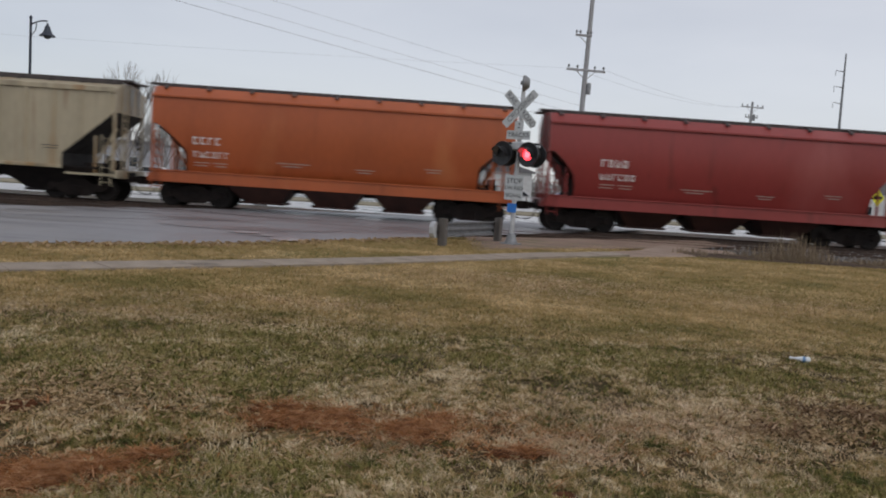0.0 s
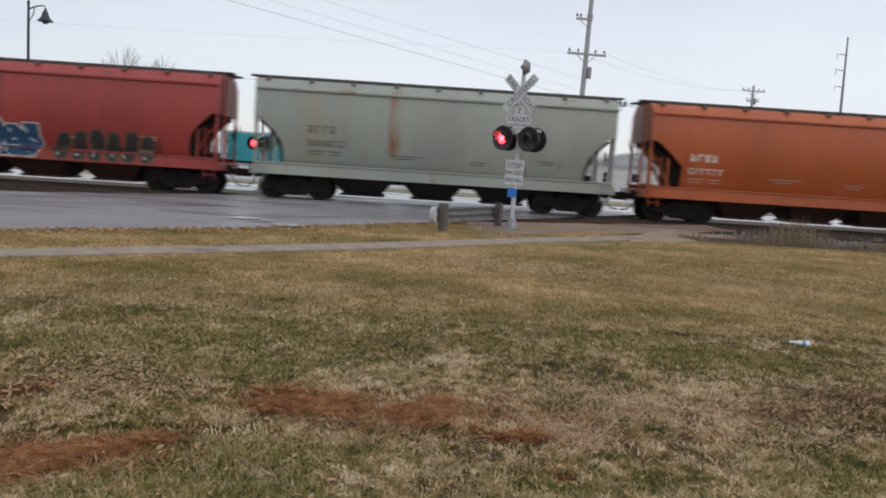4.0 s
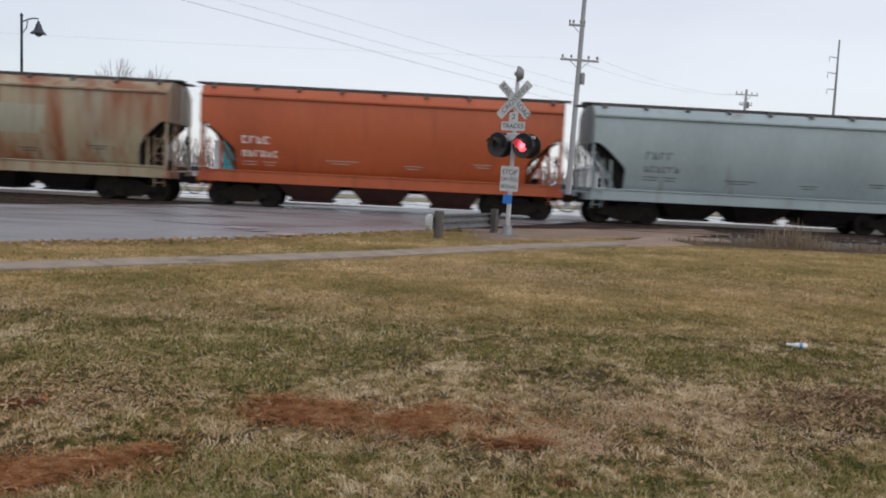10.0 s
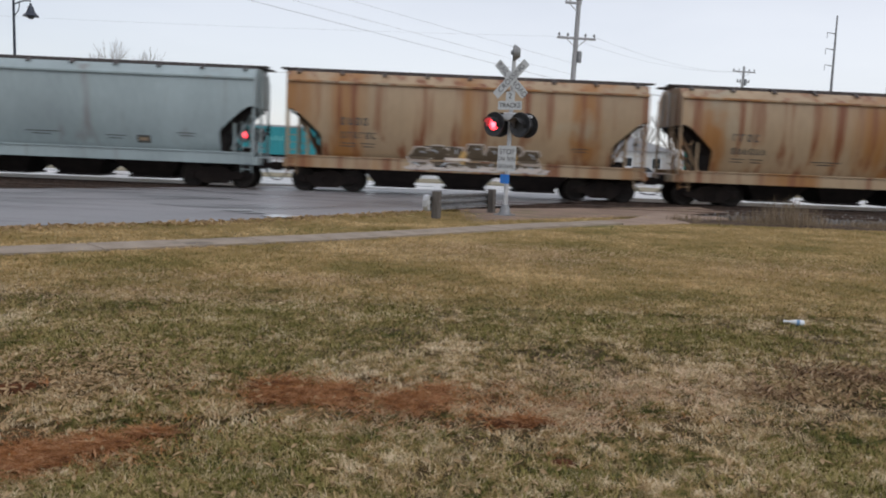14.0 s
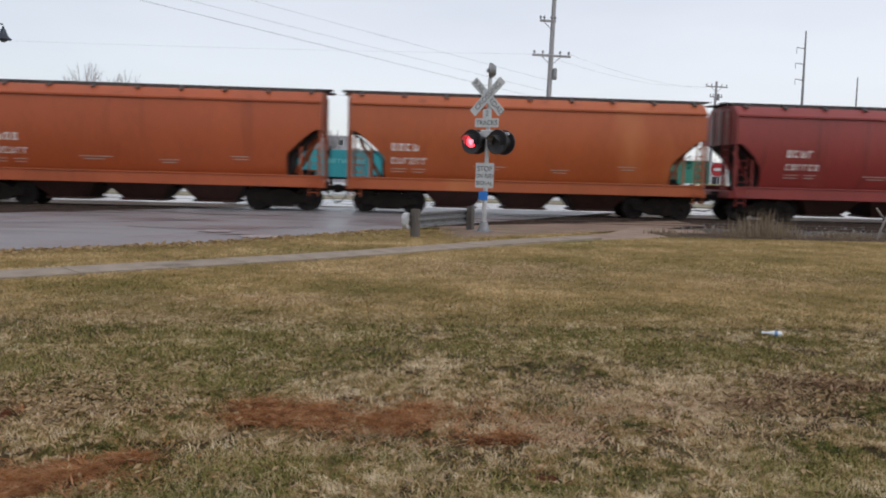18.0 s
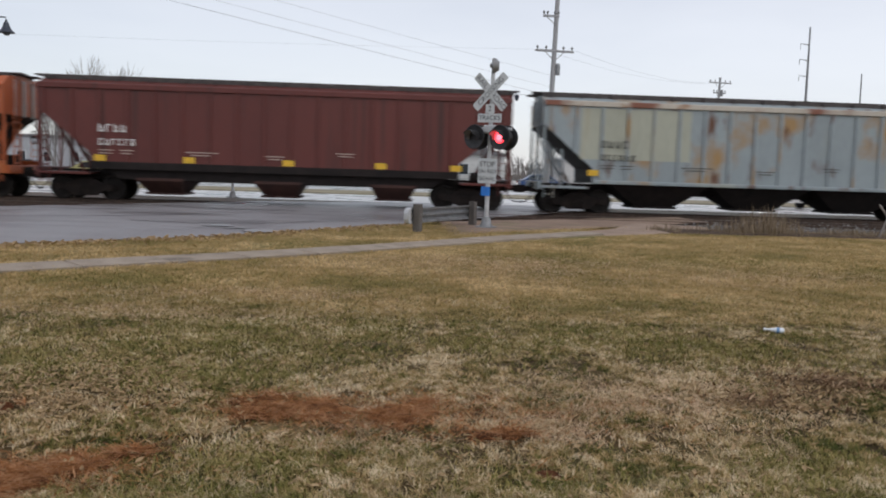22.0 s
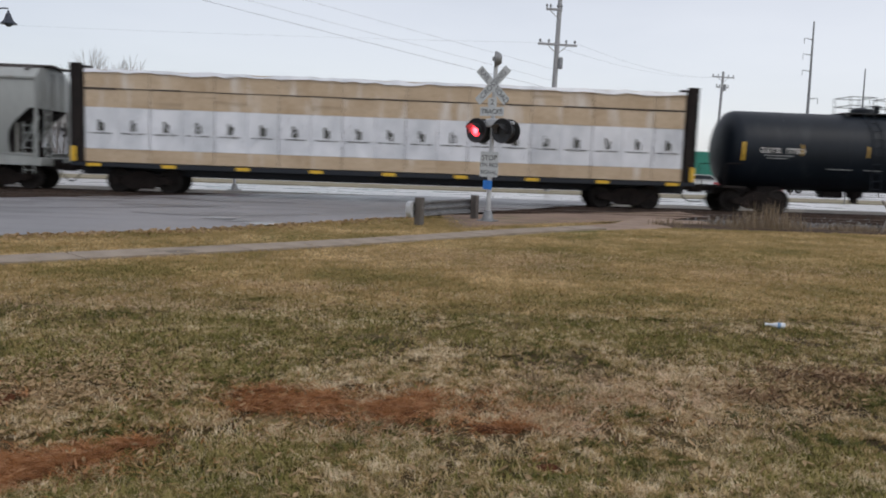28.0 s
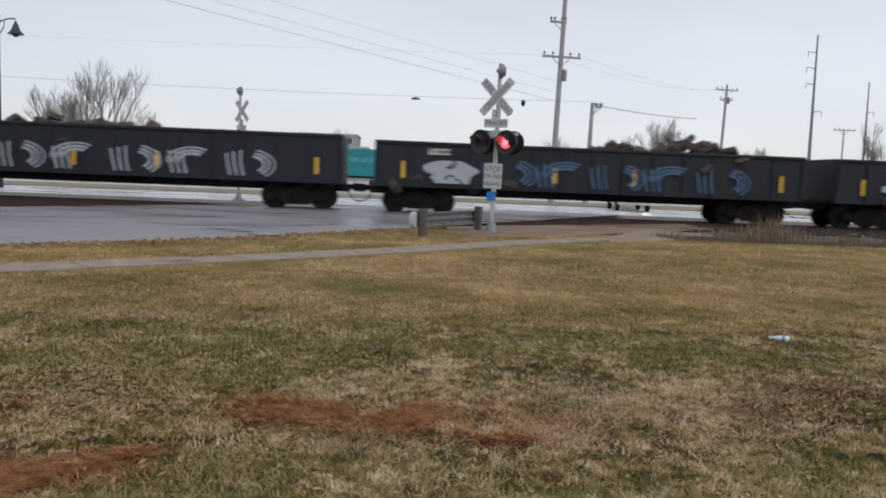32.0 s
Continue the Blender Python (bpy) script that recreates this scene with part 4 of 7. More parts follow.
def hopper_car(length, kind, skin, label, marks=M_WHITE, bays=3, skew=0):
    """A covered hopper: shell, sills, running board, hatches, bays, end cages, trucks, couplers, lettering."""
    car = thing("hopper_car", Matrix(), label, "railway hopper car", "cars of the train")
    r = random.Random(skew + 17)
    half, h = length / 2, length / 2 - 0.62
    key = (kind, round(length, 1))
    # underside faces take a second, darker material with their shade coloured in
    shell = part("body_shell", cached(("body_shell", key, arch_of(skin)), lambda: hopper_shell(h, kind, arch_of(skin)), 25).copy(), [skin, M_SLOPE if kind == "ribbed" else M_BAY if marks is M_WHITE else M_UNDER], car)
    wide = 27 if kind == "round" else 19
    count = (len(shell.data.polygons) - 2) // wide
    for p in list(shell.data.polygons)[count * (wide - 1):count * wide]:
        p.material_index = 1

    def sill():
        g = Geo()
        g.box(-h, h, -0.05, 0.05, 0.93, 1.36, 0.015)
        g.box(-h, h, -0.095, 0.095, 1.33, 1.38, 0.01)
        return g
    if kind == "round":
        for s in (-1, 1):
            sl = part("side_sill", cached(("side_sill", key, skin.name), sill), skin, car)
            sl.location = (0, s * 1.50, 0)
            rim = Geo()
            if skin is P_GREY2:
                rim.prism([(s * 1.50, 3.78), (s * 1.592, 3.78), (s * 1.655, 4.10), (s * 1.50, 4.12)], -h, h, 0)
            else:
                rim.box(-h, h, s * 1.585 - 0.045, s * 1.585 + 0.045, 4.03, 4.12, 0.015)
            part("eave_rail", rim, skin, car)
        for i in range(9):
            x = -h + 0.4 + (2 * h - 0.8) * i / 8
            sm = part("roof_bracket", cached("roof_bracket", lambda: Geo().prism([(-1.30, 4.36), (-1.06, 4.50), (-0.9, 4.56), (-1.10, 4.56), (-1.34, 4.40)], -0.06, 0.06, 0)), M_WALKWAY, car)
            sm.location = (x, 0, 0)
    else:
        g = Geo()
        n = round((2 * h - 0.5) / 1.0)
        for i in range(n + 1):
            x = -h + 0.25 + (2 * h - 0.5) * i / n
            d = max(0.0, h - abs(x))
            zb = 1.28 if d > 1.91 else 3.35 - 1.6 * d / 1.9
            for s in (-1, 1):
                part("side_rib", Geo().box(x - 0.06, x + 0.06, min(s * 1.53, s * 1.60), max(s * 1.53, s * 1.60), zb, 4.12, 0.02), skin, car)
        for s in (-1, 1):
            part("top_chord", Geo().box(-h, h, s * 1.56 - 0.05, s * 1.56 + 0.05, 4.06, 4.26, 0.02), P_CHORD if skin is P_PATCH else skin, car)
            part("side_sill", Geo().box(-h + 1.9, h - 1.9, s * 1.57 - 0.05, s * 1.57 + 0.05, 1.18, 1.46 if skin is P_BROWN else 1.32, 0.02), M_UNDER if skin is P_BROWN else skin, car)
    z_roof = 4.52
    g = Geo()
    for s in (-1, 1):
        g.box(-h - 0.34, h + 0.34, s * 0.62 - 0.26, s * 0.62 + 0.26, z_roof + 0.04, z_roof + 0.09)
        g.box(-h, h, s * 0.875 - 0.012, s * 0.875 + 0.012, z_roof - 0.09, z_roof + 0.09)
        for i in range(int(length / 1.2)):
            x = -h + 0.3 + i * (2 * h - 0.6) / max(1, int(length / 1.2) - 1)
            g.box(x - 0.03, x + 0.03, s * 0.62 - 0.4, s * 0.62 + 0.3, z_roof - 0.14, z_roof + 0.04)
    for s in (-1, 1):
        g.box(s * (h + 0.05) - 0.16, s * (h + 0.05) + 0.16, -0.9, 0.9, z_roof + 0.035, z_roof + 0.085)
    part("running_board", g, M_WALKWAY, car, "dark grating walkway on the roof")
    nh = 10 if length < 16 else 13
    for i in range(nh):
        ht = part("roof_hatch", cached("roof_hatch", lambda: Geo().box(-0.42, 0.42, -0.3, 0.3, z_roof - 0.02, z_roof + 0.075, 0.03)), M_WALKWAY, car, "dark roof hatch cover")
        ht.location = (-h + 0.7 + (2 * h - 1.4) * i / (nh - 1), 0, 0)
    # bays under the body
    span = 2.7 if bays == 3 else (2 * h - 4.6) / (bays - 0.6)
    narrow = skin is P_BROWN
    if kind == "ribbed":
        span = 4.3 if narrow else 4.0
    tw, bw, zt = (2.45, 1.4, 1.30) if kind == "round" else (1.7, 1.2, 0.90) if narrow else (4.1, 1.5, 1.30)
    if bays == 4:
        tw, bw = 1.9, 1.1
    zl_ = 0.98 if kind == "round" else 0.80 if narrow else 1.24
    if narrow:
        part("under_belly", Geo().prism([(-h + 2.2, 1.28), (-h + 2.9, 0.84), (h - 2.9, 0.84), (h - 2.2, 1.28)], -1.4, 1.4, 1), M_UNDER, car, "black underside between the hoppers")
    for i in range(bays):
        x = (i - (bays - 1) / 2) * span

        def bay():
            b = Geo()
            for s in (0,):
                top, bot = [(-tw / 2, -1.42), (tw / 2, -1.42), (tw / 2, 1.42), (-tw / 2, 1.42)], [(-bw / 2, -0.72), (bw / 2, -0.72), (bw / 2, 0.72), (-bw / 2, 0.72)]
                b.add([(u, v, zt) for u, v in top] + [(u, v, zl_) for u, v in top] + [(u, v, 0.36) for u, v in bot], [(0, 1, 5, 4), (1, 2, 6, 5), (2, 3, 7, 6), (3, 0, 4, 7), (4, 5, 9, 8), (5, 6, 10, 9), (6, 7, 11, 10), (7, 4, 8, 11), (8, 9, 10, 11), (0, 1, 2, 3)])
                b.box(-bw / 2 - 0.12, bw / 2 + 0.12, -0.78, 0.78, 0.28, 0.36, 0.02)
                b.tube((-0.1, -1.1, 0.32), (-0.1, 1.1, 0.32), 0.035, 0.035, 6)
            return b
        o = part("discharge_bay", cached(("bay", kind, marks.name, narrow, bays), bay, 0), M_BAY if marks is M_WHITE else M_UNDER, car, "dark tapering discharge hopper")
        o.location = (x, 0, 0)
    part("center_sill", cached(("center_sill", round(length, 1)), lambda: Geo().box(-half + 0.45, half - 0.45, -0.35, 0.35, 0.78, 1.16, 0.03)), M_UNDER, car)
    # ends: platforms, cages, ladders, slope braces
    for s in (-1, 1):
        e = Geo()
        e.box(s * (h - 0.9) - 0.9, s * (h - 0.9) + 0.9, -1.46, 1.46, 0.98, 1.06)
        e.box(min(s * h, s * (h + 0.12)), max(s * h, s * (h + 0.12)), -1.46, 1.46, 0.92, 1.22, 0.02)
        part("end_platform", e, skin, car)
        if kind == "round":
            def slope():
                line = [(max(0.08, x - 0.09), z - 0.10) for x, z in arch_of(skin)[1:]]
                return Geo().prism([(-x, z) for x, z in line] + [(-x - 0.05, z + 0.03) for x, z in reversed(line)], -1.22, 1.22, 1)
            # the sheet's dark colour holds grime and the shade of the open end
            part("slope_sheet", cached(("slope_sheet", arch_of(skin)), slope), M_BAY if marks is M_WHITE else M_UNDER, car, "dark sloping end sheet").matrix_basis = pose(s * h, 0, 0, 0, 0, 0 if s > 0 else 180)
        for y in (-0.75, 0.0, 0.75):
            part("end_rib", cached(("end_rib", kind), lambda: Geo().box(-0.03, 0.03, -0.06, 0.06, 3.02 if kind == "round" else 3.4, 4.36, 0.015)), skin, car).location = (s * (h + 0.032), y, 0)
        for y in (-1.42, 1.42):
            e = Geo()
            e.box(s * (h - 0.04) - 0.045, s * (h - 0.04) + 0.045, y - 0.05, y + 0.05, 1.2, 4.1 if kind == "round" else 4.2, 0.01)
            e.tube((s * (h - 0.75), y * 0.95, 1.05), (s * (h - 0.75), y * 0.95, 2.45), 0.045, 0.045, 6)
            part("end_post", e, skin, car)
        for y in (-0.5, 0.5):
            part("slope_brace", Geo().tube((s * (h - 1.3), y, 1.05), (s * (h - 0.3), y, 2.8), 0.06, 0.06, 6), skin, car)
        for y in (-1.60, 1.60):
            ld = part("side_ladder", cached(("side_ladder", skin.name), lambda: ladder(Geo(), 0, 0, 0.62, 2.5, 0.36, 7)), skin, car)
            ld.location = (s * (h - 0.24), y, 0)
        e = Geo()
        for y in (-0.95, -0.5):
            e.tube((s * (h + 0.09), y, 0.9), (s * (h + 0.09), y, 4.45), 0.03, 0.03, 6)
        for i in range(12):
            e.tube((s * (h + 0.09), -0.95, 1.0 + i * 0.3), (s * (h + 0.09), -0.5, 1.0 + i * 0.3), 0.02, 0.02, 6)
        part("end_ladder", e, skin, car)
    g = Geo().lathe((h + 0.12, 0.55, 2.3), (1, 0, 0), [(0.0, 0.24), (0.03, 0.28), (0.05, 0.24), (0.02, 0.22)], 16).tube((h + 0.05, 0.55, 2.3), (h + 0.16, 0.55, 2.3), 0.05)
    part("brake_wheel", g, M_UNDER, car)
    part("brake_valve", Geo().box(h - 0.9, h - 0.4, 0.2, 0.7, 1.06, 1.6, 0.05), M_UNDER, car)
    part("air_reservoir", Geo().tube((h - 1.4, -0.5, 1.26), (h - 0.6, -0.5, 1.26), 0.2, 0.2, 12), M_UNDER, car)
    for s in (-1, 1):
        truck_parts(car, s * (half - 2.12))
    coupler_parts(car, half)
    # lettering
    x0, zl = (-h + 1.55, 2.38) if skin in (P_ORANGE, P_ORANGE2) else (-h + 2.0, 2.54)
    if kind == "ribbed":
        x0 += 0.2
    decal("car_number", letters(x0, zl - 0.48, 0.23, 6, r, 0.38), marks, car, kind, "painted car number", 0.008 if kind == "round" else 0.075)
    decal("reporting_mark", letters(x0, zl, 0.27, 4, r, 0.38), marks, car, kind, "painted reporting mark", 0.008 if kind == "round" else 0.075)
    small = []
    for px, pz, wd in ((x0, zl - 0.68, 0.55), (x0 + 0.75, zl - 0.68, 0.5), (x0, zl - 0.79, 0.5), (x0 + 0.8, zl - 0.79, 0.4), (x0 + 3.1, 1.86, 1.2), (x0 + 3.3, 1.76, 0.7), (x0 + 6.0, 1.80, 0.7), (x0 + 6.1, 1.70, 0.5), (x0 + 8.6, 1.98, 0.65), (x0 + 8.7, 1.88, 0.5)):
        if px + wd < h - 1.6:
            small.append((px, pz, wd, 0.032))
    decal("stencil_text", small, M_FAINT if marks is M_WHITE else marks, car, kind, "small unreadable stencil lines", 0.008 if kind == "round" else 0.075)["kind"] = "stuff"
    return car


CARS = []


def put(car, c0, c1):
    CARS.append((car, (c0 + c1) / 2))
    return car


GAPS = (-25.8, -11.01, 3.79, 18.48, 33.22, 47.85, 62.61, 77.45, 92.15, 106.84, 121.44, 136.15, 150.87, 165.62, 180.18, 194.81, 209.48, 224.14, 238.8, 253.4, 268.15, 282.7, 297.2, 311.66, 326.2, 340.92, 355.45, 369.99, 388.49, 406.94, 421.33, 435.91, 457.04, 476.09, 500.45, 513.62, 527.0, 540.1, 557.9, 575.5, 593.0, 610.0)
ORANGE = "orange curved-side covered hopper with white marks"
REDL = "oxide-red curved-side covered hopper with white marks"
FLEET = (
    ("ribbed", P_CREAM, "stained cream ribbed covered hopper", M_DARKLET), ("round", P_ORANGE, ORANGE, M_WHITE), ("round", P_RED, REDL, M_WHITE),
    ("round", P_ORANGE, ORANGE, M_WHITE), ("round", P_ORANGE, ORANGE, M_WHITE), ("round", P_RED2, "oxide-red covered hopper with blue and black graffiti", M_WHITE),
    ("round", P_SAGE2, "pale grey-green covered hopper with rust stains", M_DARKLET), ("round", P_ORANGE, ORANGE, M_WHITE),
    ("round", P_RED2, "oxide-red covered hopper with yellow reflector bars", M_WHITE), ("round", P_RED2, "oxide-red covered hopper with thin white graffiti", M_WHITE),
    ("round", P_RED, REDL, M_WHITE), ("round", P_ORANGE, ORANGE, M_WHITE), ("round", P_SAGE, "rust-stained sage hopper with a faded round emblem", M_DARKLET),
    ("round", P_ORANGE2, "red-orange curved-side covered hopper with white marks", M_WHITE), ("round", P_GREY, "light grey curved-side covered hopper", M_DARKLET),
    ("round", P_RED2, REDL, M_WHITE), ("round", P_TAN, "tan covered hopper with a pale painted-over panel", M_DARKLET), ("round", P_GREY, "light grey curved-side covered hopper", M_DARKLET),
    ("round", P_TANRUST, "rust-streaked tan hopper with outlined graffiti", M_DARKLET), ("round", P_TANRUST, "rust-streaked tan covered hopper", M_DARKLET),
    ("round", P_SAGERUST, "rust-streaked sage covered hopper", M_DARKLET), ("round", P_SAGERUST, "rusty sage hopper with a yellow reflector bar", M_DARKLET),
    ("round", P_ORANGE2, "red-orange curved-side covered hopper with white marks", M_WHITE), ("round", P_ORANGE, ORANGE, M_WHITE), ("round", P_RED, REDL, M_WHITE),
    ("round", P_ORANGE, "orange covered hopper with grey and gold graffiti", M_WHITE), ("round", P_ORANGE, ORANGE, M_WHITE),
    ("ribbed", P_BROWN, "dark brown ribbed covered hopper", M_WHITE), ("ribbed", P_PATCH, "patched grey and cream ribbed hopper with rust", M_DARKLET),
    ("round", P_ORANGE2, "red-orange curved-side covered hopper with white marks", M_WHITE), ("round", P_ORANGE2, "red-orange curved-side covered hopper with white marks", M_WHITE),
    ("round", P_GREY2, "long pale grey covered hopper with a yellow placard", M_DARKLET), ("round", P_GREY3, "dusty grey covered hopper with black graffiti", M_DARKLET),
)


def hoppers():
    made = []
    for i, (kind, skin, label, marks) in enumerate(FLEET):
        c0, c1 = GAPS[i], GAPS[i + 1]
        n = c1 - c0
        length = 14.68 if n < 16 else n
        made.append(put(hopper_car(length, kind, skin, label, marks, 4 if length > 20 else 3, i), c0, c1))
    piece(made[5], "round", -3.25, 0.2, 1.04, 2.32, 5, "blue", "pale", "silver", 12, 0.05, 3, 0.085)
    piece(made[5], "round", -3.1, 0.1, 1.04, 1.42, 6, "blue", "silver", "silver", 41, 0.025, 1, 0.06)
    piece(made[5], "round", 0.72, 4.45, 1.04, 2.08, 6, "black", "umber", "pale", 13, 0.05, 1, 0.05, 0.74)
    swirl = [ring_line(-2.45, 1.70, 0.86, 0.56, 40, 235), ring_line(-2.42, 1.72, 0.68, 0.44, 55, 225), ring_line(-2.25, 1.72, 0.36, 0.30, 120, 620, 34, 0.75)]
    swirl += [ring_line(-1.62, 1.62, 0.20, 0.46, 200, -10), ring_line(-1.62, 1.60, 0.09, 0.30, 200, -10), ring_line(-1.15, 1.58, 0.26, 0.44, 185, -35), ring_line(-1.15, 1.56, 0.13, 0.28, 185, -35), ring_line(-1.9, 1.52, 0.5, 0.16, 200, 330)]
    spray(made[9], "round", swirl, "white", "white swirling spray outline", 0.055)
    low = [ring_line(-2.62, 1.20, 0.22, 0.17, 100, 260), [(-1.86, 1.36), (-1.84, 1.10)], ring_line(-1.62, 1.12, 0.10, 0.16, 180, -20), [(-1.30, 1.05), (-1.12, 1.40), (-1.0, 1.06)], [(1.05, 1.14), (1.7, 1.12)]]
    spray(made[9], "round", low, "white", "white spray strokes on the sill", 0.05)
    scrawl(made[9], "round", -0.85, 1.0, 1.06, 1.36, 6, "white", 25, 0.045, 0.3)
    faint = [ring_line(3.5 + 0.52 * k, 1.60, 0.20, 0.20 + 0.03 * (k % 2), 30 + 50 * k, 330 + 40 * k) for k in range(4)] + [[(3.4, 1.36), (4.3, 1.40), (5.3, 1.34)], [(4.1, 1.30), (4.3, 1.08), (4.5, 1.28), (4.1, 1.18), (4.6, 1.16)], [(3.6, 1.22), (3.9, 1.16)], [(4.9, 1.16), (6.2, 1.10)]]
    spray(made[9], "round", faint, "pink", "faint pink spray tag", 0.05)
    piece(made[18], "round", -2.1, 2.7, 1.12, 1.95, 7, "umber", "pale", "silver", 7, 0.045, 2, 0.06)
    piece(made[18], "round", -2.2, 3.0, 1.02, 1.2, 6, "pale", "silver", "umber", 17, 0.02, 1, 0.03)
    for x in (-0.15, 1.75):
        e = Geo()
        blob(e, "round", x, 1.5, 0.22, 0.5, random.Random(int(x * 9)), 0.018)
        part("graffiti_accent", e, M_GRAF["gold"], made[18], "golden spray accent")
    body, r = Geo(), random.Random(8)
    for k, (x, z, w, h) in enumerate(((-3.45, 1.70, 1.35, 1.0), (-3.6, 1.35, 0.75, 0.6), (-2.55, 1.66, 1.25, 0.95), (-2.2, 1.45, 1.0, 0.8), (-1.5, 1.66, 1.05, 0.9), (-0.75, 1.68, 1.2, 0.95), (-0.85, 1.36, 0.9, 0.6), (-0.05, 1.62, 0.95, 0.62), (-2.95, 1.36, 0.7, 0.6))):
        spiky(body, "round", x, z, w * 0.98, h * 0.96, 5 + k % 3, r, 0.008 + 0.0005 * k)
    tagged(part("graffiti_fill", body, M_GRAF["slate"], made[25], "blue-grey jagged spray-painted letters"), kind="stuff")
    spray(made[25], "round", [[(-4.1 + 0.26 * k, 1.08 + 0.05 * ((k * 7) % 3)) for k in range(18)]], "silver", "grey spray line under the letters", 0.10)
    spray(made[25], "round", [[(-3.4, 1.25), (-3.3, 1.46)], [(-1.35, 1.36), (-1.15, 1.48)], [(-0.2, 1.42), (0.3, 1.44)], [(-0.1, 1.2), (0.2, 1.06)], [(-4.3, 1.06), (-4.0, 1.16)]], "pink", "pink spray accents between the letters", 0.12)
    for j in range(5):
        piece(made[25], "round", 1.0 + 0.12 * abs(j - 2), 5.55 + 0.12 * (j % 3), 1.02 + 0.20 * j, 1.18 + 0.20 * j, 8 + j % 3, "gold", "brown", "straw", 60 + j, 0.035, 1, 0.06, 0.80)
    piece(made[32], "round", -3.6, 2.2, 1.2, 2.6, 5, "black", "silver", "silver", 10, 0.05, 2, 0.07)
    for i, xs in ((8, (-2.6, 0.5)), (21, (4.9,)), (22, ())):
        if xs:
            for x in xs:
                decal("reflector", [(x, 1.5, 0.16, 0.48)], M_YELLOW, made[i], "round", "yellow reflector bar", 0.01)
    decal("placard", [(-0.7, 1.62, 0.75, 0.3)], M_YELLOW, made[31], "round", "yellow placard", 0.012)
    decal("faded_mark", [(5.4, 2.36, 1.25, 0.10), (5.4, 2.16, 0.5, 0.12), (6.0, 2.16, 0.7, 0.06), (5.4, 1.96, 0.75, 0.10)], M_GRAF["grey"], made[31], "round", "faded dark lettering bars", 0.01)
    for k in range(8):
        part("sill_reflector", Geo().box(-9.3 + 2.6 * k, -8.85 + 2.6 * k, -1.566, -1.556, 1.08, 1.16), M_GRAF["gold"], made[31], "small amber reflector")
    decal("painted_panel", [(-2.3, 2.25, 4.3, 1.2)], P_PANEL, made[16], "round", "pale grey painted-over panel", 0.004)
    decal("faded_panel", [(-1.9, 2.35, 4.2, 1.05)], P_FADED, made[12], "round", "pale faded emblem panel", 0.004)
    e = Geo()
    blob(e, "round", -0.25, 2.9, 0.86, 0.92, random.Random(4), 0.009)
    stroke(e, [(-1.25 + 0.34 * math.cos(1.1 + a * 0.30), 2.9 + 0.42 * math.sin(1.1 + a * 0.30)) for a in range(14)], 0.20, "round", 0.009)
    part("emblem", e, surface("faded_brown_emblem", (0.22, 0.135, 0.075), (0.32, 0.25, 0.165), 1.4, 0.6, bump=0.0), made[12], "faded brown emblem shapes")
    for i in (8, 9, 10, 15, 17, 16):
        decal("notice_plate", [(2.4, 1.58, 0.5, 0.28)], M_DARKLET, made[i], "round", "small dark notice plate", 0.01)
        decal("notice_plate", [(2.48, 1.66, 0.34, 0.12)], P_TAN, made[i], "round", "pale notice field", 0.013)
    for i in (8,):
        decal("white_notice", [(-4.7, 2.95, 0.5, 0.22)], M_WHITE, made[i], "round", "white notice", 0.01)
    decal("painted_panel", [(-7.2, 2.1, 4.2, 1.9)], P_PALECREAM, made[28], "ribbed", "cream repainted panel", 0.004)
    for i, xs in ((27, (-6.6, -3.4, 0.2, 3.6, 6.4)), (28, (-6.9,))):
        for x in xs:
            decal("reflector", [(x, 1.48, 0.42, 0.22)], M_YELLOW, made[i], "ribbed", "yellow reflector patch", 0.075)


hoppers()


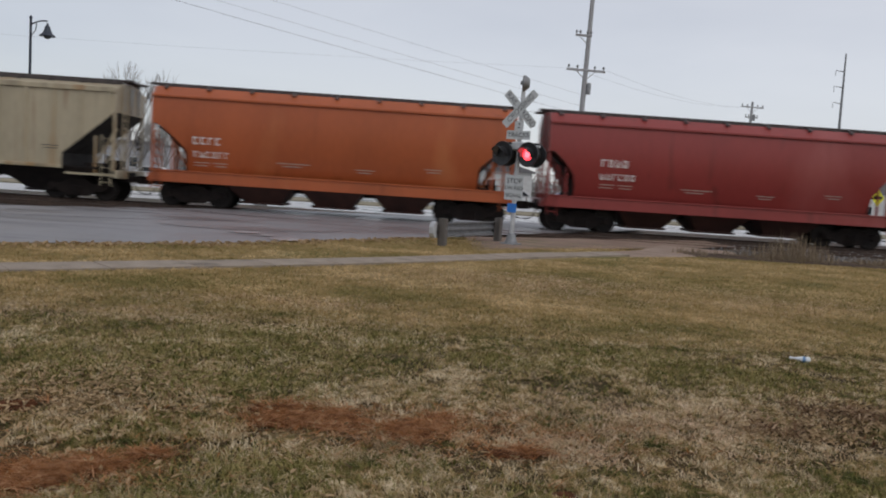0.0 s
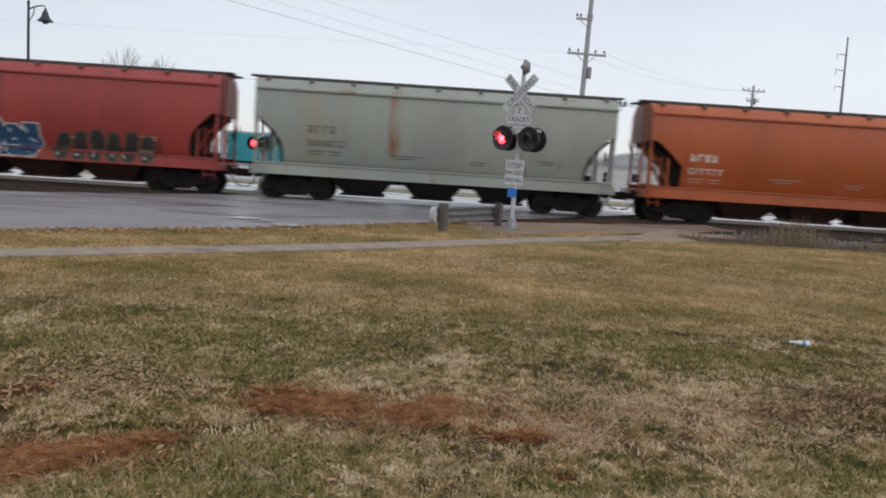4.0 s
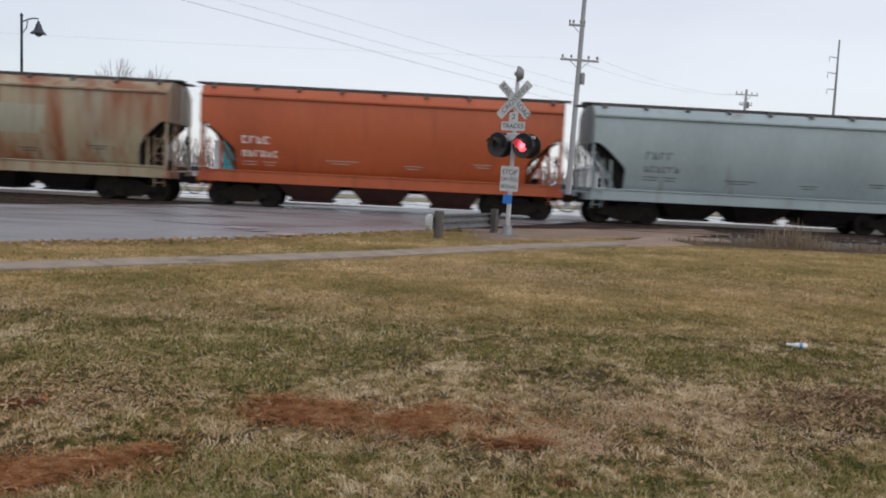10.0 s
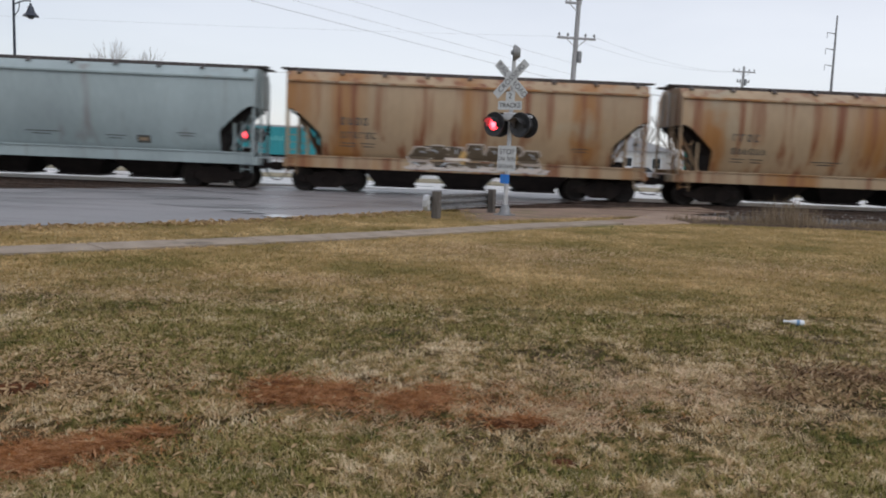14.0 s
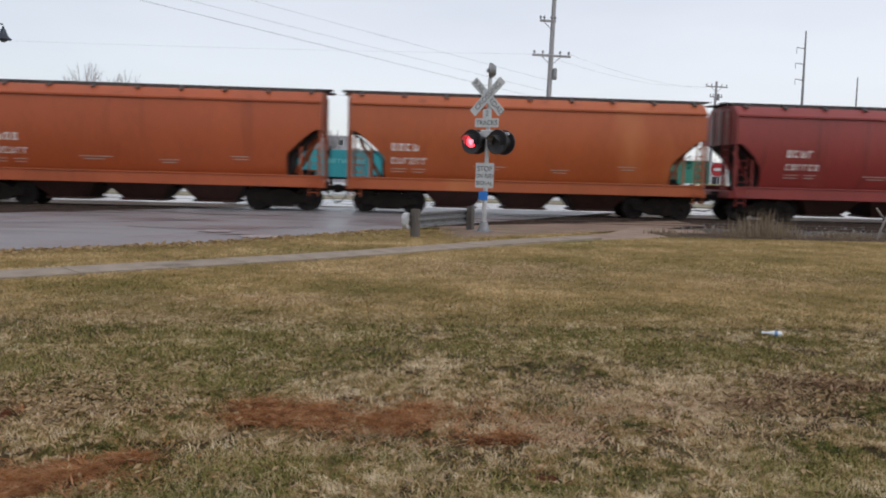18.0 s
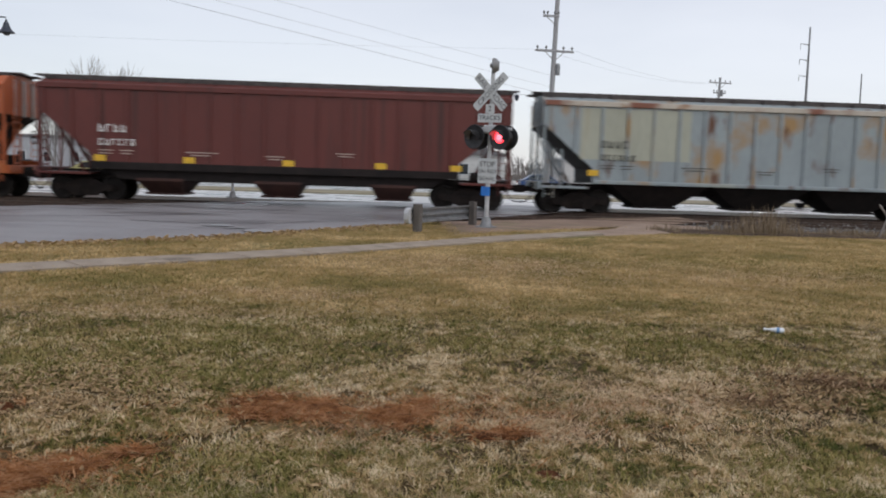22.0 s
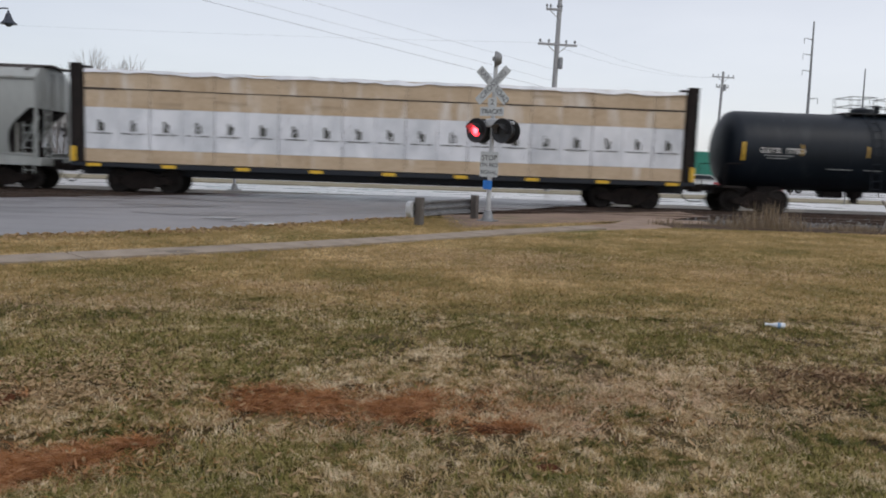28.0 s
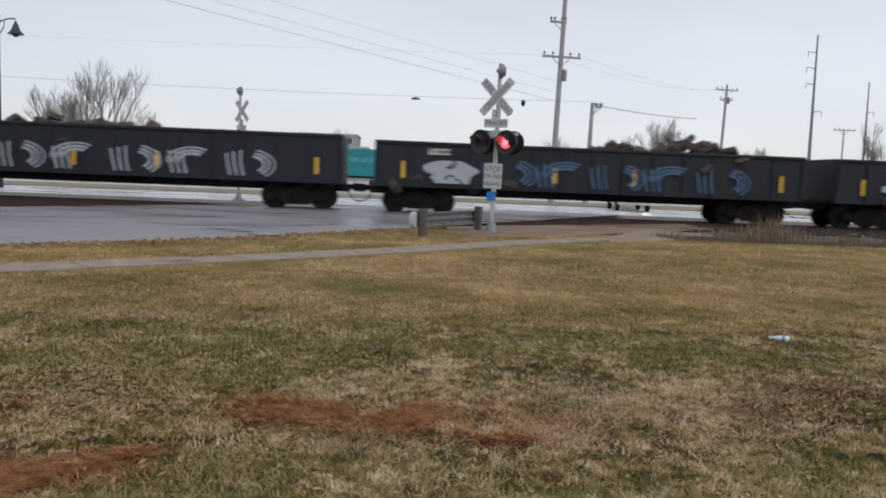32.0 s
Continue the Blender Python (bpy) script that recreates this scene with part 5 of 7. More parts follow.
def lumber_car(c0, c1):
    """A centre-beam flat with wrapped lumber packs."""
    n = c1 - c0
    car = put(thing("lumber_flatcar", Matrix(), "flatcar loaded with tan and white wrapped lumber packs", "railway flatcar", "cars of the train"), c0, c1)
    half, h = n / 2, n / 2 - 0.58
    deck = Geo().box(-h, h, -1.45, 1.45, 1.0, 1.12, 0.02).box(-h, h, -0.35, 0.35, 0.66, 1.0, 0.03)
    for s in (-1, 1):
        deck.prism([(-h, 1.0), (-h + 3.4, 0.96), (h - 3.4, 0.96), (h, 1.0), (h, 1.12), (-h, 1.12)], s * 1.48 - 0.05, s * 1.48 + 0.05, 1)
    part("deck_frame", deck, P_GOND, car, "black steel deck and sills")
    part("center_beam", Geo().box(-h, h, -0.06, 0.06, 1.12, 4.45), P_GOND, car)
    for s in (-1, 1):
        b = Geo().box(min(s * h, s * (h - 0.14)), max(s * h, s * (h - 0.14)), -1.5, 1.5, 1.1, 4.68, 0.03)
        for y in (-1.42, -0.5, 0.5, 1.42):
            b.box(min(s * (h - 0.14), s * (h - 0.42)), max(s * (h - 0.14), s * (h - 0.42)), y - 0.09, y + 0.09, 1.1, 4.68, 0.02)
        part("bulkhead", b, M_UNDER, car, "black end bulkhead")
        truck_parts(car, s * (half - 3.0))
        part("reflector", Geo().box(min(s * (h - 0.02), s * (h - 0.20)), max(s * (h - 0.02), s * (h - 0.22)), -1.545, -1.53, 1.15, 1.7), M_YELLOW, car, "yellow reflector bar")
    x0, cols = -h + 0.50, 19
    cw = (2 * h - 1.0) / cols
    r = random.Random(3)
    for k, (z0, z1, mt, nm, lb) in enumerate(((1.16, 1.62, M_LUMBER, "lumber_pack", "tan wrapped lumber pack"), (1.64, 3.12, M_WRAP, "wrapped_pack", "white plastic wrapped pack"), (3.14, 3.78, M_LUMBER, "lumber_pack", "tan wrapped lumber pack"), (3.80, 4.46, M_LUMBER, "lumber_pack", "tan wrapped lumber pack"))):
        for i in range(cols):
            a = x0 + i * cw
            o = 0.012 * r.uniform(-1, 1)
            for s in (-1, 1):
                g = Geo()
                ys = [s * 0.08, s * (1.46 + o)]
                g.box(a + 0.004, a + cw - 0.004, min(ys), max(ys), z0 - 0.01, z1 + 0.004, 0.018)
                part(nm, g, mt, car, lb if i == 0 and s < 0 else "")
    nx = cols * 3
    cap = Geo().grid([[(x0 + i * cw / 3, y * (1 + 0.012 * noise.noise((i * 0.9, y, 1))), 4.50 + 0.07 * noise.noise((i * 0.7, y * 2, 4)) - (0.10 + 0.12 * abs(noise.noise((i * 0.45, 2, y))) if abs(y) > 1.46 else 0)) for y in (-1.52, -1.45, -0.9, 0, 0.9, 1.45, 1.52)] for i in range(nx + 1)])
    part("plastic_sheet", cap, M_WRAP, car, "crumpled white plastic sheet over the load", 50)
    for i in range(0, cols, 1):
        fold = Geo()
        for q in range(4):
            xa, za = x0 + (i + r.random()) * cw, r.uniform(1.7, 2.4)
            xb, zb = xa + r.uniform(-0.35, 0.5), za + r.uniform(0.3, 0.75)
            fold.prism([(xa - 0.012, za), (xa + 0.012, za), (xb + 0.03, min(3.1, zb)), (xb - 0.03, min(3.1, zb))], -1.492, -1.468, 1)
        part("wrap_fold", fold, M_WRAP, car)
        part("pack_strip", Geo().box(x0 + i * cw + 0.01, x0 + (i + 1) * cw - 0.01, -1.482, -1.470, 3.76 + 0.03 * r.random(), 3.80 + 0.03 * r.random()), M_TIE, car)
    marks, lines = [], []
    for i in range(cols):
        a = x0 + (i + 0.5) * cw
        marks += [(a - 0.10, 2.28, 0.09, 0.24), (a - 0.01, 2.28, 0.13, 0.30), (a - 0.10, 2.52, 0.09, 0.16)]
        lines += [(a - 0.42 + 0.12 * q, 2.17, 0.095, 0.045) for q in range(7)]
    g = Geo()
    for x, z, w, hh in marks + lines:
        g.grid([[(x, -1.485, z), (x, -1.485, z + hh)], [(x + w, -1.485, z), (x + w, -1.485, z + hh)]])
    tagged(part("pack_emblem", g, M_DARKLET, car, "dark mill emblem shapes on the wrap"), kind="stuff")
    for i in range(0, cols + 1, 2):
        part("load_strap", Geo().box(x0 + i * cw - 0.005, x0 + i * cw + 0.005, -1.486, -1.478, 1.16, 4.46), M_TIE, car)
    for i in range(9):
        x = -h + 0.6 + (2 * h - 1.7) * i / 8
        part("reflector", Geo().box(x, x + 0.5, -1.545, -1.532, 0.98, 1.1), M_YELLOW, car, "yellow reflector bar")
    coupler_parts(car, half)


lumber_car(GAPS[33], GAPS[34])


def tank_car(c0, c1, k):
    n = c1 - c0
    car = put(thing("tank_car", Matrix(), "black tank car with yellow reflector bars and white marks", "railway tank car", "cars of the train"), c0, c1)
    half, h = n / 2, n / 2 - 0.75
    size = ("tank_a", "tank_b", "tank_c")[k]
    rr, zc = TANKS[size]
    zt = zc + rr
    prof = [(-h, 0.0), (-h + 0.02, 0.5), (-h + 0.10, 0.97), (-h + 0.24, 1.27), (-h + 0.42, 1.47), (-h + 0.62, rr)]
    prof = prof + [(-h + 0.62 + (2 * h - 1.24) * i / 8, rr) for i in range(1, 8)] + [(-s, r_) for s, r_ in reversed(prof)]
    part("tank", cached(("tank", size, round(n, 1)), lambda: Geo().lathe((0, 0, zc), (1, 0, 0), prof, 64), 40), P_BLACK, car)
    for x in (-h * 0.62, -h * 0.2, h * 0.24, h * 0.64):
        part("weld_seam", cached(("weld_seam", size), lambda: Geo().lathe((0, 0, zc), (1, 0, 0), [(-0.02, rr), (-0.012, rr + 0.006), (0.012, rr + 0.006), (0.02, rr)], 64)), P_BLACK, car).location = (x, 0, 0)
    part("walkway", Geo().box(-0.95, 1.25, -0.65, 0.65, zt + 0.02, zt + 0.06).box(-0.9, -0.8, -0.6, 0.6, zt - 0.2, zt + 0.02).box(0.8, 0.9, -0.6, 0.6, zt - 0.2, zt + 0.02), M_BLACK, car, "dark platform on top")
    for a, b in ((-1.57, -0.94), (-0.23, 1.25)) if k == 2 else ((-0.8, 0.2), (0.78, 1.4)):
        for x in (a, b):
            for y in (-0.6, 0.6):
                part("handrail_post", cached(("handrail_post", size), lambda: Geo().tube((0, 0, zt - 0.12), (0, 0, zt + 0.68), 0.016, 0.016, 6)), M_SIGALU if k == 2 else M_BLACK, car).location = (x, y, 0)
        for z in (0.34, 0.68):
            part("handrail", Geo().path([(a, -0.6, zt + z), (b, -0.6, zt + z), (b, 0.6, zt + z), (a, 0.6, zt + z), (a, -0.6, zt + z)], 0.015, 6), M_SIGALU if k == 2 else M_BLACK, car)
    part("dome_lid", Geo().lathe((0, 0, zt - 0.05), (0, 0, 1), [(0, 0.42), (0.26, 0.42), (0.31, 0.36), (0.36, 0.1), (0.36, 0)], 18), P_BLACK, car, "", 40)
    part("safety_valve", Geo().lathe((0.68, 0.1, zt), (0, 0, 1), [(0, 0.12), (0.35, 0.12), (0.37, 0.16), (0.42, 0.16), (0.44, 0)], 12), P_BLACK, car, "", 40)
    lad = [(-side_y(z, size) - 0.09, z) for z in (zc - 0.5, zc, zc + 0.5, zc + 0.9, zc + 1.2)]
    sl = Geo()
    for x in (-0.28, 0.12):
        sl.path([(x, -rr - 0.09, 1.0)] + [(x, y, z) for y, z in lad] + [(x, -0.62, zt + 0.05)], 0.022, 6)
    for i in range(9):
        z = 1.1 + 0.32 * i
        y = -rr - 0.09 if z < zc else -side_y(z, size) - 0.09
        sl.tube((-0.28, y, z), (0.12, y, z), 0.016, 0.016, 6)
    part("side_ladder", sl, P_BLACK, car)
    for s in (-1, 1):
        part("stub_sill", Geo().box(min(s * (h - 2.6), s * (h + 0.15)), max(s * (h - 2.6), s * (h + 0.15)), -0.38, 0.38, 0.72, 1.0, 0.03), M_UNDER, car, "dark stub sill")
        part("end_platform", Geo().box(min(s * (h - 0.75), s * (h + 0.15)), max(s * (h - 0.75), s * (h + 0.15)), -1.4, 1.4, 0.98, 1.06), M_UNDER, car)
        part("saddle", Geo().prism([(s * (h - 2.5), 0.8), (s * (h - 1.5), 0.8), (s * (h - 1.6), 1.5), (s * (h - 2.4), 1.5)], -0.62, 0.62, 1), M_UNDER, car)
        for y in (-1.38, 1.38):
            part("end_handrail", Geo().path([(s * (h + 0.1), y, 1.05), (s * (h + 0.1), y, 1.5), (s * (h + 0.08), y, 1.9), (s * (h - 0.2), y, 1.92), (s * (h - 0.7), y, 1.92)], 0.02, 6), M_UNDER, car)
        truck_parts(car, s * (half - 2.15))
        part("end_reflector", Geo().grid([[(s * (h - 0.5) - 0.055, -side_y(z, size) - 0.012, z), (s * (h - 0.5) + 0.055, -side_y(z, size) - 0.012, z)] for z in (2.05, 2.2, 2.4, 2.6, 2.75)]), M_YELLOW, car, "yellow reflector bar")
    part("bottom_outlet", Geo().lathe((0, 0, 1.0), (0, 0, -1), [(0, 0.35), (0.25, 0.3), (0.3, 0.16), (0.5, 0.16), (0.5, 0)], 14).box(-1.4, -0.6, -0.25, 0.25, 0.7, 0.98, 0.05), M_UNDER, car)
    r = random.Random(40 + k)
    for x in ((-3.1, -0.5, 2.1), (-2.15, 0.7, 3.45), (-2.5, -0.26, 2.25))[k]:
        decal("reflector", [(x, 2.3, 0.09, 0.42)], M_AMBER, car, size, "faded yellow reflector bar", 0.02)
    mk = M_AMBER if k == 2 else M_WHITE
    decal("reporting_mark", letters(-4.65, 2.36, 0.20, 4, r, 0.36) + letters(-3.65, 2.36, 0.20, 5 if k else 4, r, 0.30), mk, car, size, "painted reporting mark", 0.014)
    decal("stencil_text", [(-4.5, 2.25, 1.1, 0.035), (-4.4, 2.15, 0.8, 0.035), (-0.5, 1.8, 0.7, 0.035), (0.9, 1.75, 0.5, 0.035), (2.9, 1.6, 0.35, 0.12), (-2.0, 1.8, 1.0, 0.04)], M_GRAF["grey"], car, size, "small unreadable stencil lines", 0.014)["kind"] = "stuff"
    decal("data_panel", [(3.95, 2.1, 0.95, 0.46)], M_GREYPANEL, car, size, "pale data panel", 0.012)
    if k == 2:
        decal("placard", [(0.85, 2.3, 0.8, 0.3)], M_YELLOW, car, size, "yellow placard", 0.014)
    coupler_parts(car, half)


for k in range(3):
    tank_car(GAPS[34 + k], GAPS[35 + k], k)


def gondola_car(c0, c1, k):
    n = c1 - c0
    car = put(thing("gondola_car", Matrix(), "black open gondola with white graffiti and scrap", "railway gondola car", "cars of the train"), c0, c1)
    half, h = n / 2, n / 2 - 0.6
    top = 2.85 if k == 0 else 2.72
    for s in (-1, 1):
        part("side_wall", Geo().box(-h, h, s * 1.48 - 0.03, s * 1.48 + 0.03, 1.02, top, 0.01).box(-h, h, s * 1.50 - 0.08, s * 1.50 + 0.08, top - 0.12, top, 0.02), P_GOND, car)
        part("end_wall", Geo().box(min(s * h, s * (h - 0.08)), max(s * h, s * (h - 0.08)), -1.45, 1.45, 1.02, top, 0.01), P_GOND, car)
    part("floor_pan", Geo().box(-h, h, -1.45, 1.45, 1.0, 1.12).box(-half + 0.4, half - 0.4, -0.35, 0.35, 0.72, 1.0, 0.03), M_UNDER, car)
    for i in range(15):
        x = -h + 0.1 + (2 * h - 0.2) * i / 14
        for s in (-1, 1):
            part("side_rib", Geo().box(x - 0.05, x + 0.05, min(s * 1.5, s * 1.58), max(s * 1.5, s * 1.58), 1.02, top - 0.12, 0.02), P_GOND, car)
    r = random.Random(60 + k)
    heap = Geo()
    for _ in range(160):
        x, y = r.uniform(-h + 0.5, h - 0.5), r.uniform(-1.2, 1.2)
        z = 1.3 + max(0.0, 1.75 * (1 - (abs(x - (-2 if k == 0 else 3.5)) / (h * 0.7)) ** 2)) * (1 - abs(y) * 0.35)
        q = Geo().box(-r.uniform(0.2, 0.7), r.uniform(0.2, 0.7), -0.25, 0.25, -0.12, 0.12, 0.04).turned(pose(x, y, min(z, top + 0.35), r.uniform(-50, 50), r.uniform(-40, 40), r.uniform(0, 180)))
        heap.add(q.v, q.f)
    part("scrap_heap", heap, M_SCRAP, car, "dark heap of scrap metal")
    for x in (-h + 1.0, -1.5, 1.5, h - 1.0):
        decal("reflector", [(x, 1.35, 0.14, 0.62)], M_YELLOW, car, "ribbed", "yellow reflector bar", 0.06)
    piece(car, "gondola", -h + 2.0, -h + 3.7, 1.2, 2.0, 1, "silver", "black", "black", 30 + k, 0.02, 4, 0.06)
    tint = "silver" if k != 1 else "steel"
    for j in range(5):
        x = -h + 4.0 + j * (2 * h - 6.2) / 5
        arc = Geo()
        for q in range(3):
            rad = 0.42 + 0.16 * q
            c = 0.9 + 0.25 * ((j * 3 + k) % 3)
            ribbon_on(arc, [(x + c + rad * 1.25 * math.cos(-0.9 + 0.22 * i + 1.9 * (j % 2)), 1.62 + rad * 0.72 * math.sin(-0.9 + 0.22 * i + 1.9 * (j % 2))) for i in range(11)], 0.10 - 0.02 * q, "gondola", 0.012)
            ribbon_on(arc, [(x + 0.2 + 0.24 * q, 1.2), (x + 0.1 + 0.24 * q, 1.6), (x + 0.04 + 0.26 * q, 2.0 + 0.06 * q)], 0.08, "gondola", 0.013)
        tagged(part("graffiti_letter", arc, M_GRAF[tint], car, "sprayed outline letter"), kind="stuff")
    decal("reporting_mark", letters(-h + 2.0, 2.25, 0.22, 5, r, 0.14), M_WHITE, car, "ribbed", "painted reporting mark", 0.06)
    for s in (-1, 1):
        truck_parts(car, s * (half - 2.3))
    coupler_parts(car, half)


for k in range(4):
    gondola_car(GAPS[37 + k], GAPS[38 + k], k)


# ---- the crossing signals ----
def words(text, size, m, material, parent, name="lettering", label=""):
    cu = bpy.data.curves.new(name, "FONT")
    cu.body, cu.size, cu.align_x, cu.align_y, cu.extrude = text, size, "CENTER", "CENTER", 0.001
    ob = bpy.data.objects.new(name, cu)
    me = bpy.data.meshes.new_from_object(ob)
    bpy.data.objects.remove(ob)
    me.transform(m)
    return part(name, me, material, parent, label or "black painted lettering")


def plate(w, h, r, t=0.006):
    """A sheet with rounded corners in x and z, its face at y = 0 towards -y."""
    pts = []
    for cx, cz, a0 in ((w / 2 - r, h / 2 - r, 0), (-w / 2 + r, h / 2 - r, 90), (-w / 2 + r, -h / 2 + r, 180), (w / 2 - r, -h / 2 + r, 270)):
        pts += [(cx + r * math.cos(radians(a0 + k * 30)), cz + r * math.sin(radians(a0 + k * 30))) for k in range(4)]
    return Geo().prism(pts, 0, t, 1)


LENSES = []


def lamp_unit(sig, x, y, z, back, tilt=0.0):
    """A round black background disc, a hooded cup and a turning red lens."""
    s = -1 if not back else 1
    lamp = part("lamp", Geo().lathe((0, 0, 0), (0, s, 0), [(0.0, 0.0), (0.0, 0.325), (0.035, 0.325), (0.04, 0.31), (0.012, 0.27), (0.012, 0.17), (0.012, 0.165)], 28), M_BLACK, sig, "black signal lamp with round background", 40)
    lamp.matrix_basis = pose(x, y, z, 0, 0, tilt)
    part("housing", Geo().lathe((0, 0, 0), (0, -s, 0), [(0.0, 0.20), (0.10, 0.19), (0.20, 0.13), (0.22, 0.0)], 20), M_BLACK, lamp, "", 40)
    hood = Geo()
    rows = []
    for i in range(15):
        a = radians(-25 + 230 * i / 14)
        d = 0.30 if 20 < (-25 + 230 * i / 14) < 160 else 0.16
        rows.append([(0.165 * math.cos(a), s * 0.01, 0.165 * math.sin(a)), (0.168 * math.cos(a), s * d, 0.168 * math.sin(a)), (0.176 * math.cos(a), s * d, 0.176 * math.sin(a)), (0.176 * math.cos(a), s * 0.01, 0.176 * math.sin(a))])
    part("hood", hood.grid(rows), M_BLACK, lamp, "black visor", 60)
    # lining added inside the black visor to catch the glow of the lens
    inside = []
    for i in range(15):
        a = radians(-25 + 230 * i / 14)
        d = 0.28 if 20 < (-25 + 230 * i / 14) < 160 else 0.15
        inside.append([(0.161 * math.cos(a), s * 0.02, 0.161 * math.sin(a)), (0.163 * math.cos(a), s * d, 0.163 * math.sin(a))])
    part("hood_liner", Geo().grid(inside), M_LINER, lamp, "grey lining added inside the visor to catch the lens glow", 60)
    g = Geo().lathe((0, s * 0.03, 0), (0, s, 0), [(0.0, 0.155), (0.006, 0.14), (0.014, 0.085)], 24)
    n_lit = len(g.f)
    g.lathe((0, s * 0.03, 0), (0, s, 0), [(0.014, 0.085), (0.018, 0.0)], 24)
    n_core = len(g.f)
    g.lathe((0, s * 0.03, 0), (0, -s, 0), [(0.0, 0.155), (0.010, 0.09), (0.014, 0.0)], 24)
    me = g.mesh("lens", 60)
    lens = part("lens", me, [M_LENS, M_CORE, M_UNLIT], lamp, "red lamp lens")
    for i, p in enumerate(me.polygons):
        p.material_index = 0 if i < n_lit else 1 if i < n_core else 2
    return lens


def crossing_signal(m, label, up=0.0, low=0.0, swing=0.0):
    """up: how much taller the mast and crossbuck are; low: how much lower the lamps hang."""
    both = True
    sig = thing("crossing_signal", m, label, "railway signal", "crossing signals")
    part("mast", Geo().tube((0, 0, 0.1), (0, 0, 4.05 + up), 0.065, 0.055, 14), M_SIGALU, sig, "grey aluminium mast", 40)
    part("base", Geo().lathe((0, 0, 0), (0, 0, 1), [(0.0, 0.19), (0.06, 0.19), (0.10, 0.15), (0.24, 0.12), (0.30, 0.08), (0.3, 0.06)], 14).box(-0.22, 0.22, -0.22, 0.22, -0.1, 0.05, 0.03), M_GALV, sig, "grey cast base", 40)
    part("bell", Geo().lathe((0.02, -0.02, 4.26 + up), (-0.9, -0.5, 0), [(-0.14, 0.0), (-0.14, 0.11), (-0.04, 0.19), (0.03, 0.205), (0.05, 0.17), (0.06, 0.06), (0.10, 0.05), (0.11, 0.0)], 20).tube((0, 0, 4.0 + up), (0, 0, 4.2 + up), 0.05, 0.04, 10), M_GALV, sig, "round grey warning bell", 40)
    for k, (a, txts) in enumerate(((45, (("CROSSING", 0.02),)), (-45, (("RAIL", -0.36), ("ROAD", 0.36))))):
        b = part("crossbuck_blade", plate(1.22, 0.23, 0.03), M_SIGNWHITE, sig, "white crossbuck blade")
        b.matrix_basis = pose(0, -0.115 + 0.012 * k, 3.58 + up * 0.7, 0, -a, 0)
        for tx, off in txts:
            words(tx, 0.20, pose(off, -0.003, 0.0, 90), M_SIGNGREY, b, label="faded black lettering")
    t = part("track_count_sign", plate(0.70, 0.23, 0.02), M_SIGNWHITE, sig, "white track count sign")
    t.location = (0, -0.09, 2.90 + up * 0.6)
    words("TRACKS", 0.17, pose(0, -0.003, 0, 90), M_SIGNBLACK, t)
    t = part("track_number_sign", plate(0.26, 0.24, 0.02), M_SIGNWHITE, sig, "small white number sign")
    t.location = (0, -0.088, 3.14 + up * 0.6)
    words("2", 0.2, pose(0, -0.003, 0, 90), M_SIGNBLACK, t)
    part("crossarm", Geo().tube((-0.62, 0, 2.62 - low), (0.62, 0, 2.62 - low), 0.04, 0.04, 10).box(-0.16, 0.16, -0.1, 0.1, 2.5 - low, 2.72 - low, 0.03), M_SIGALU, sig, "grey crossarm")
    lenses = []
    for s in (-1, 1):
        part("bracket", Geo().tube((s * 0.38, 0, 2.62 - low), (s * 0.38, 0, 2.40 - low), 0.03, 0.03, 8), M_SIGALU, sig)
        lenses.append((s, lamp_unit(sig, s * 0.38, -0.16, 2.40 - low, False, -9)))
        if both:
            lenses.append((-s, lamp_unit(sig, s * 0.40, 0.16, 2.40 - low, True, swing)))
    p = part("notice_sign", plate(0.54, 0.66, 0.03), M_SIGNWHITE, sig, "white notice sign with black words")
    p.location = (0, -0.09, 1.52)
    for k, tx in enumerate(("STOP", "ON RED", "SIGNAL")):
        words(tx, (0.19, 0.145, 0.145)[k], pose(0, -0.003, 0.17 - 0.19 * k, 90), M_SIGNBLACK, p)
    part("emergency_plate", plate(0.27, 0.24, 0.02), M_BLUE, sig, "blue notice plate").location = (-0.02, -0.085, 0.98)
    return sig, lenses


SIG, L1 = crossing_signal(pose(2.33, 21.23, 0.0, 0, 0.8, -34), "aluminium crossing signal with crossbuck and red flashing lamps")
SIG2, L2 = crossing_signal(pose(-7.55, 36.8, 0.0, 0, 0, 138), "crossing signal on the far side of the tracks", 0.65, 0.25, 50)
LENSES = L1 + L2


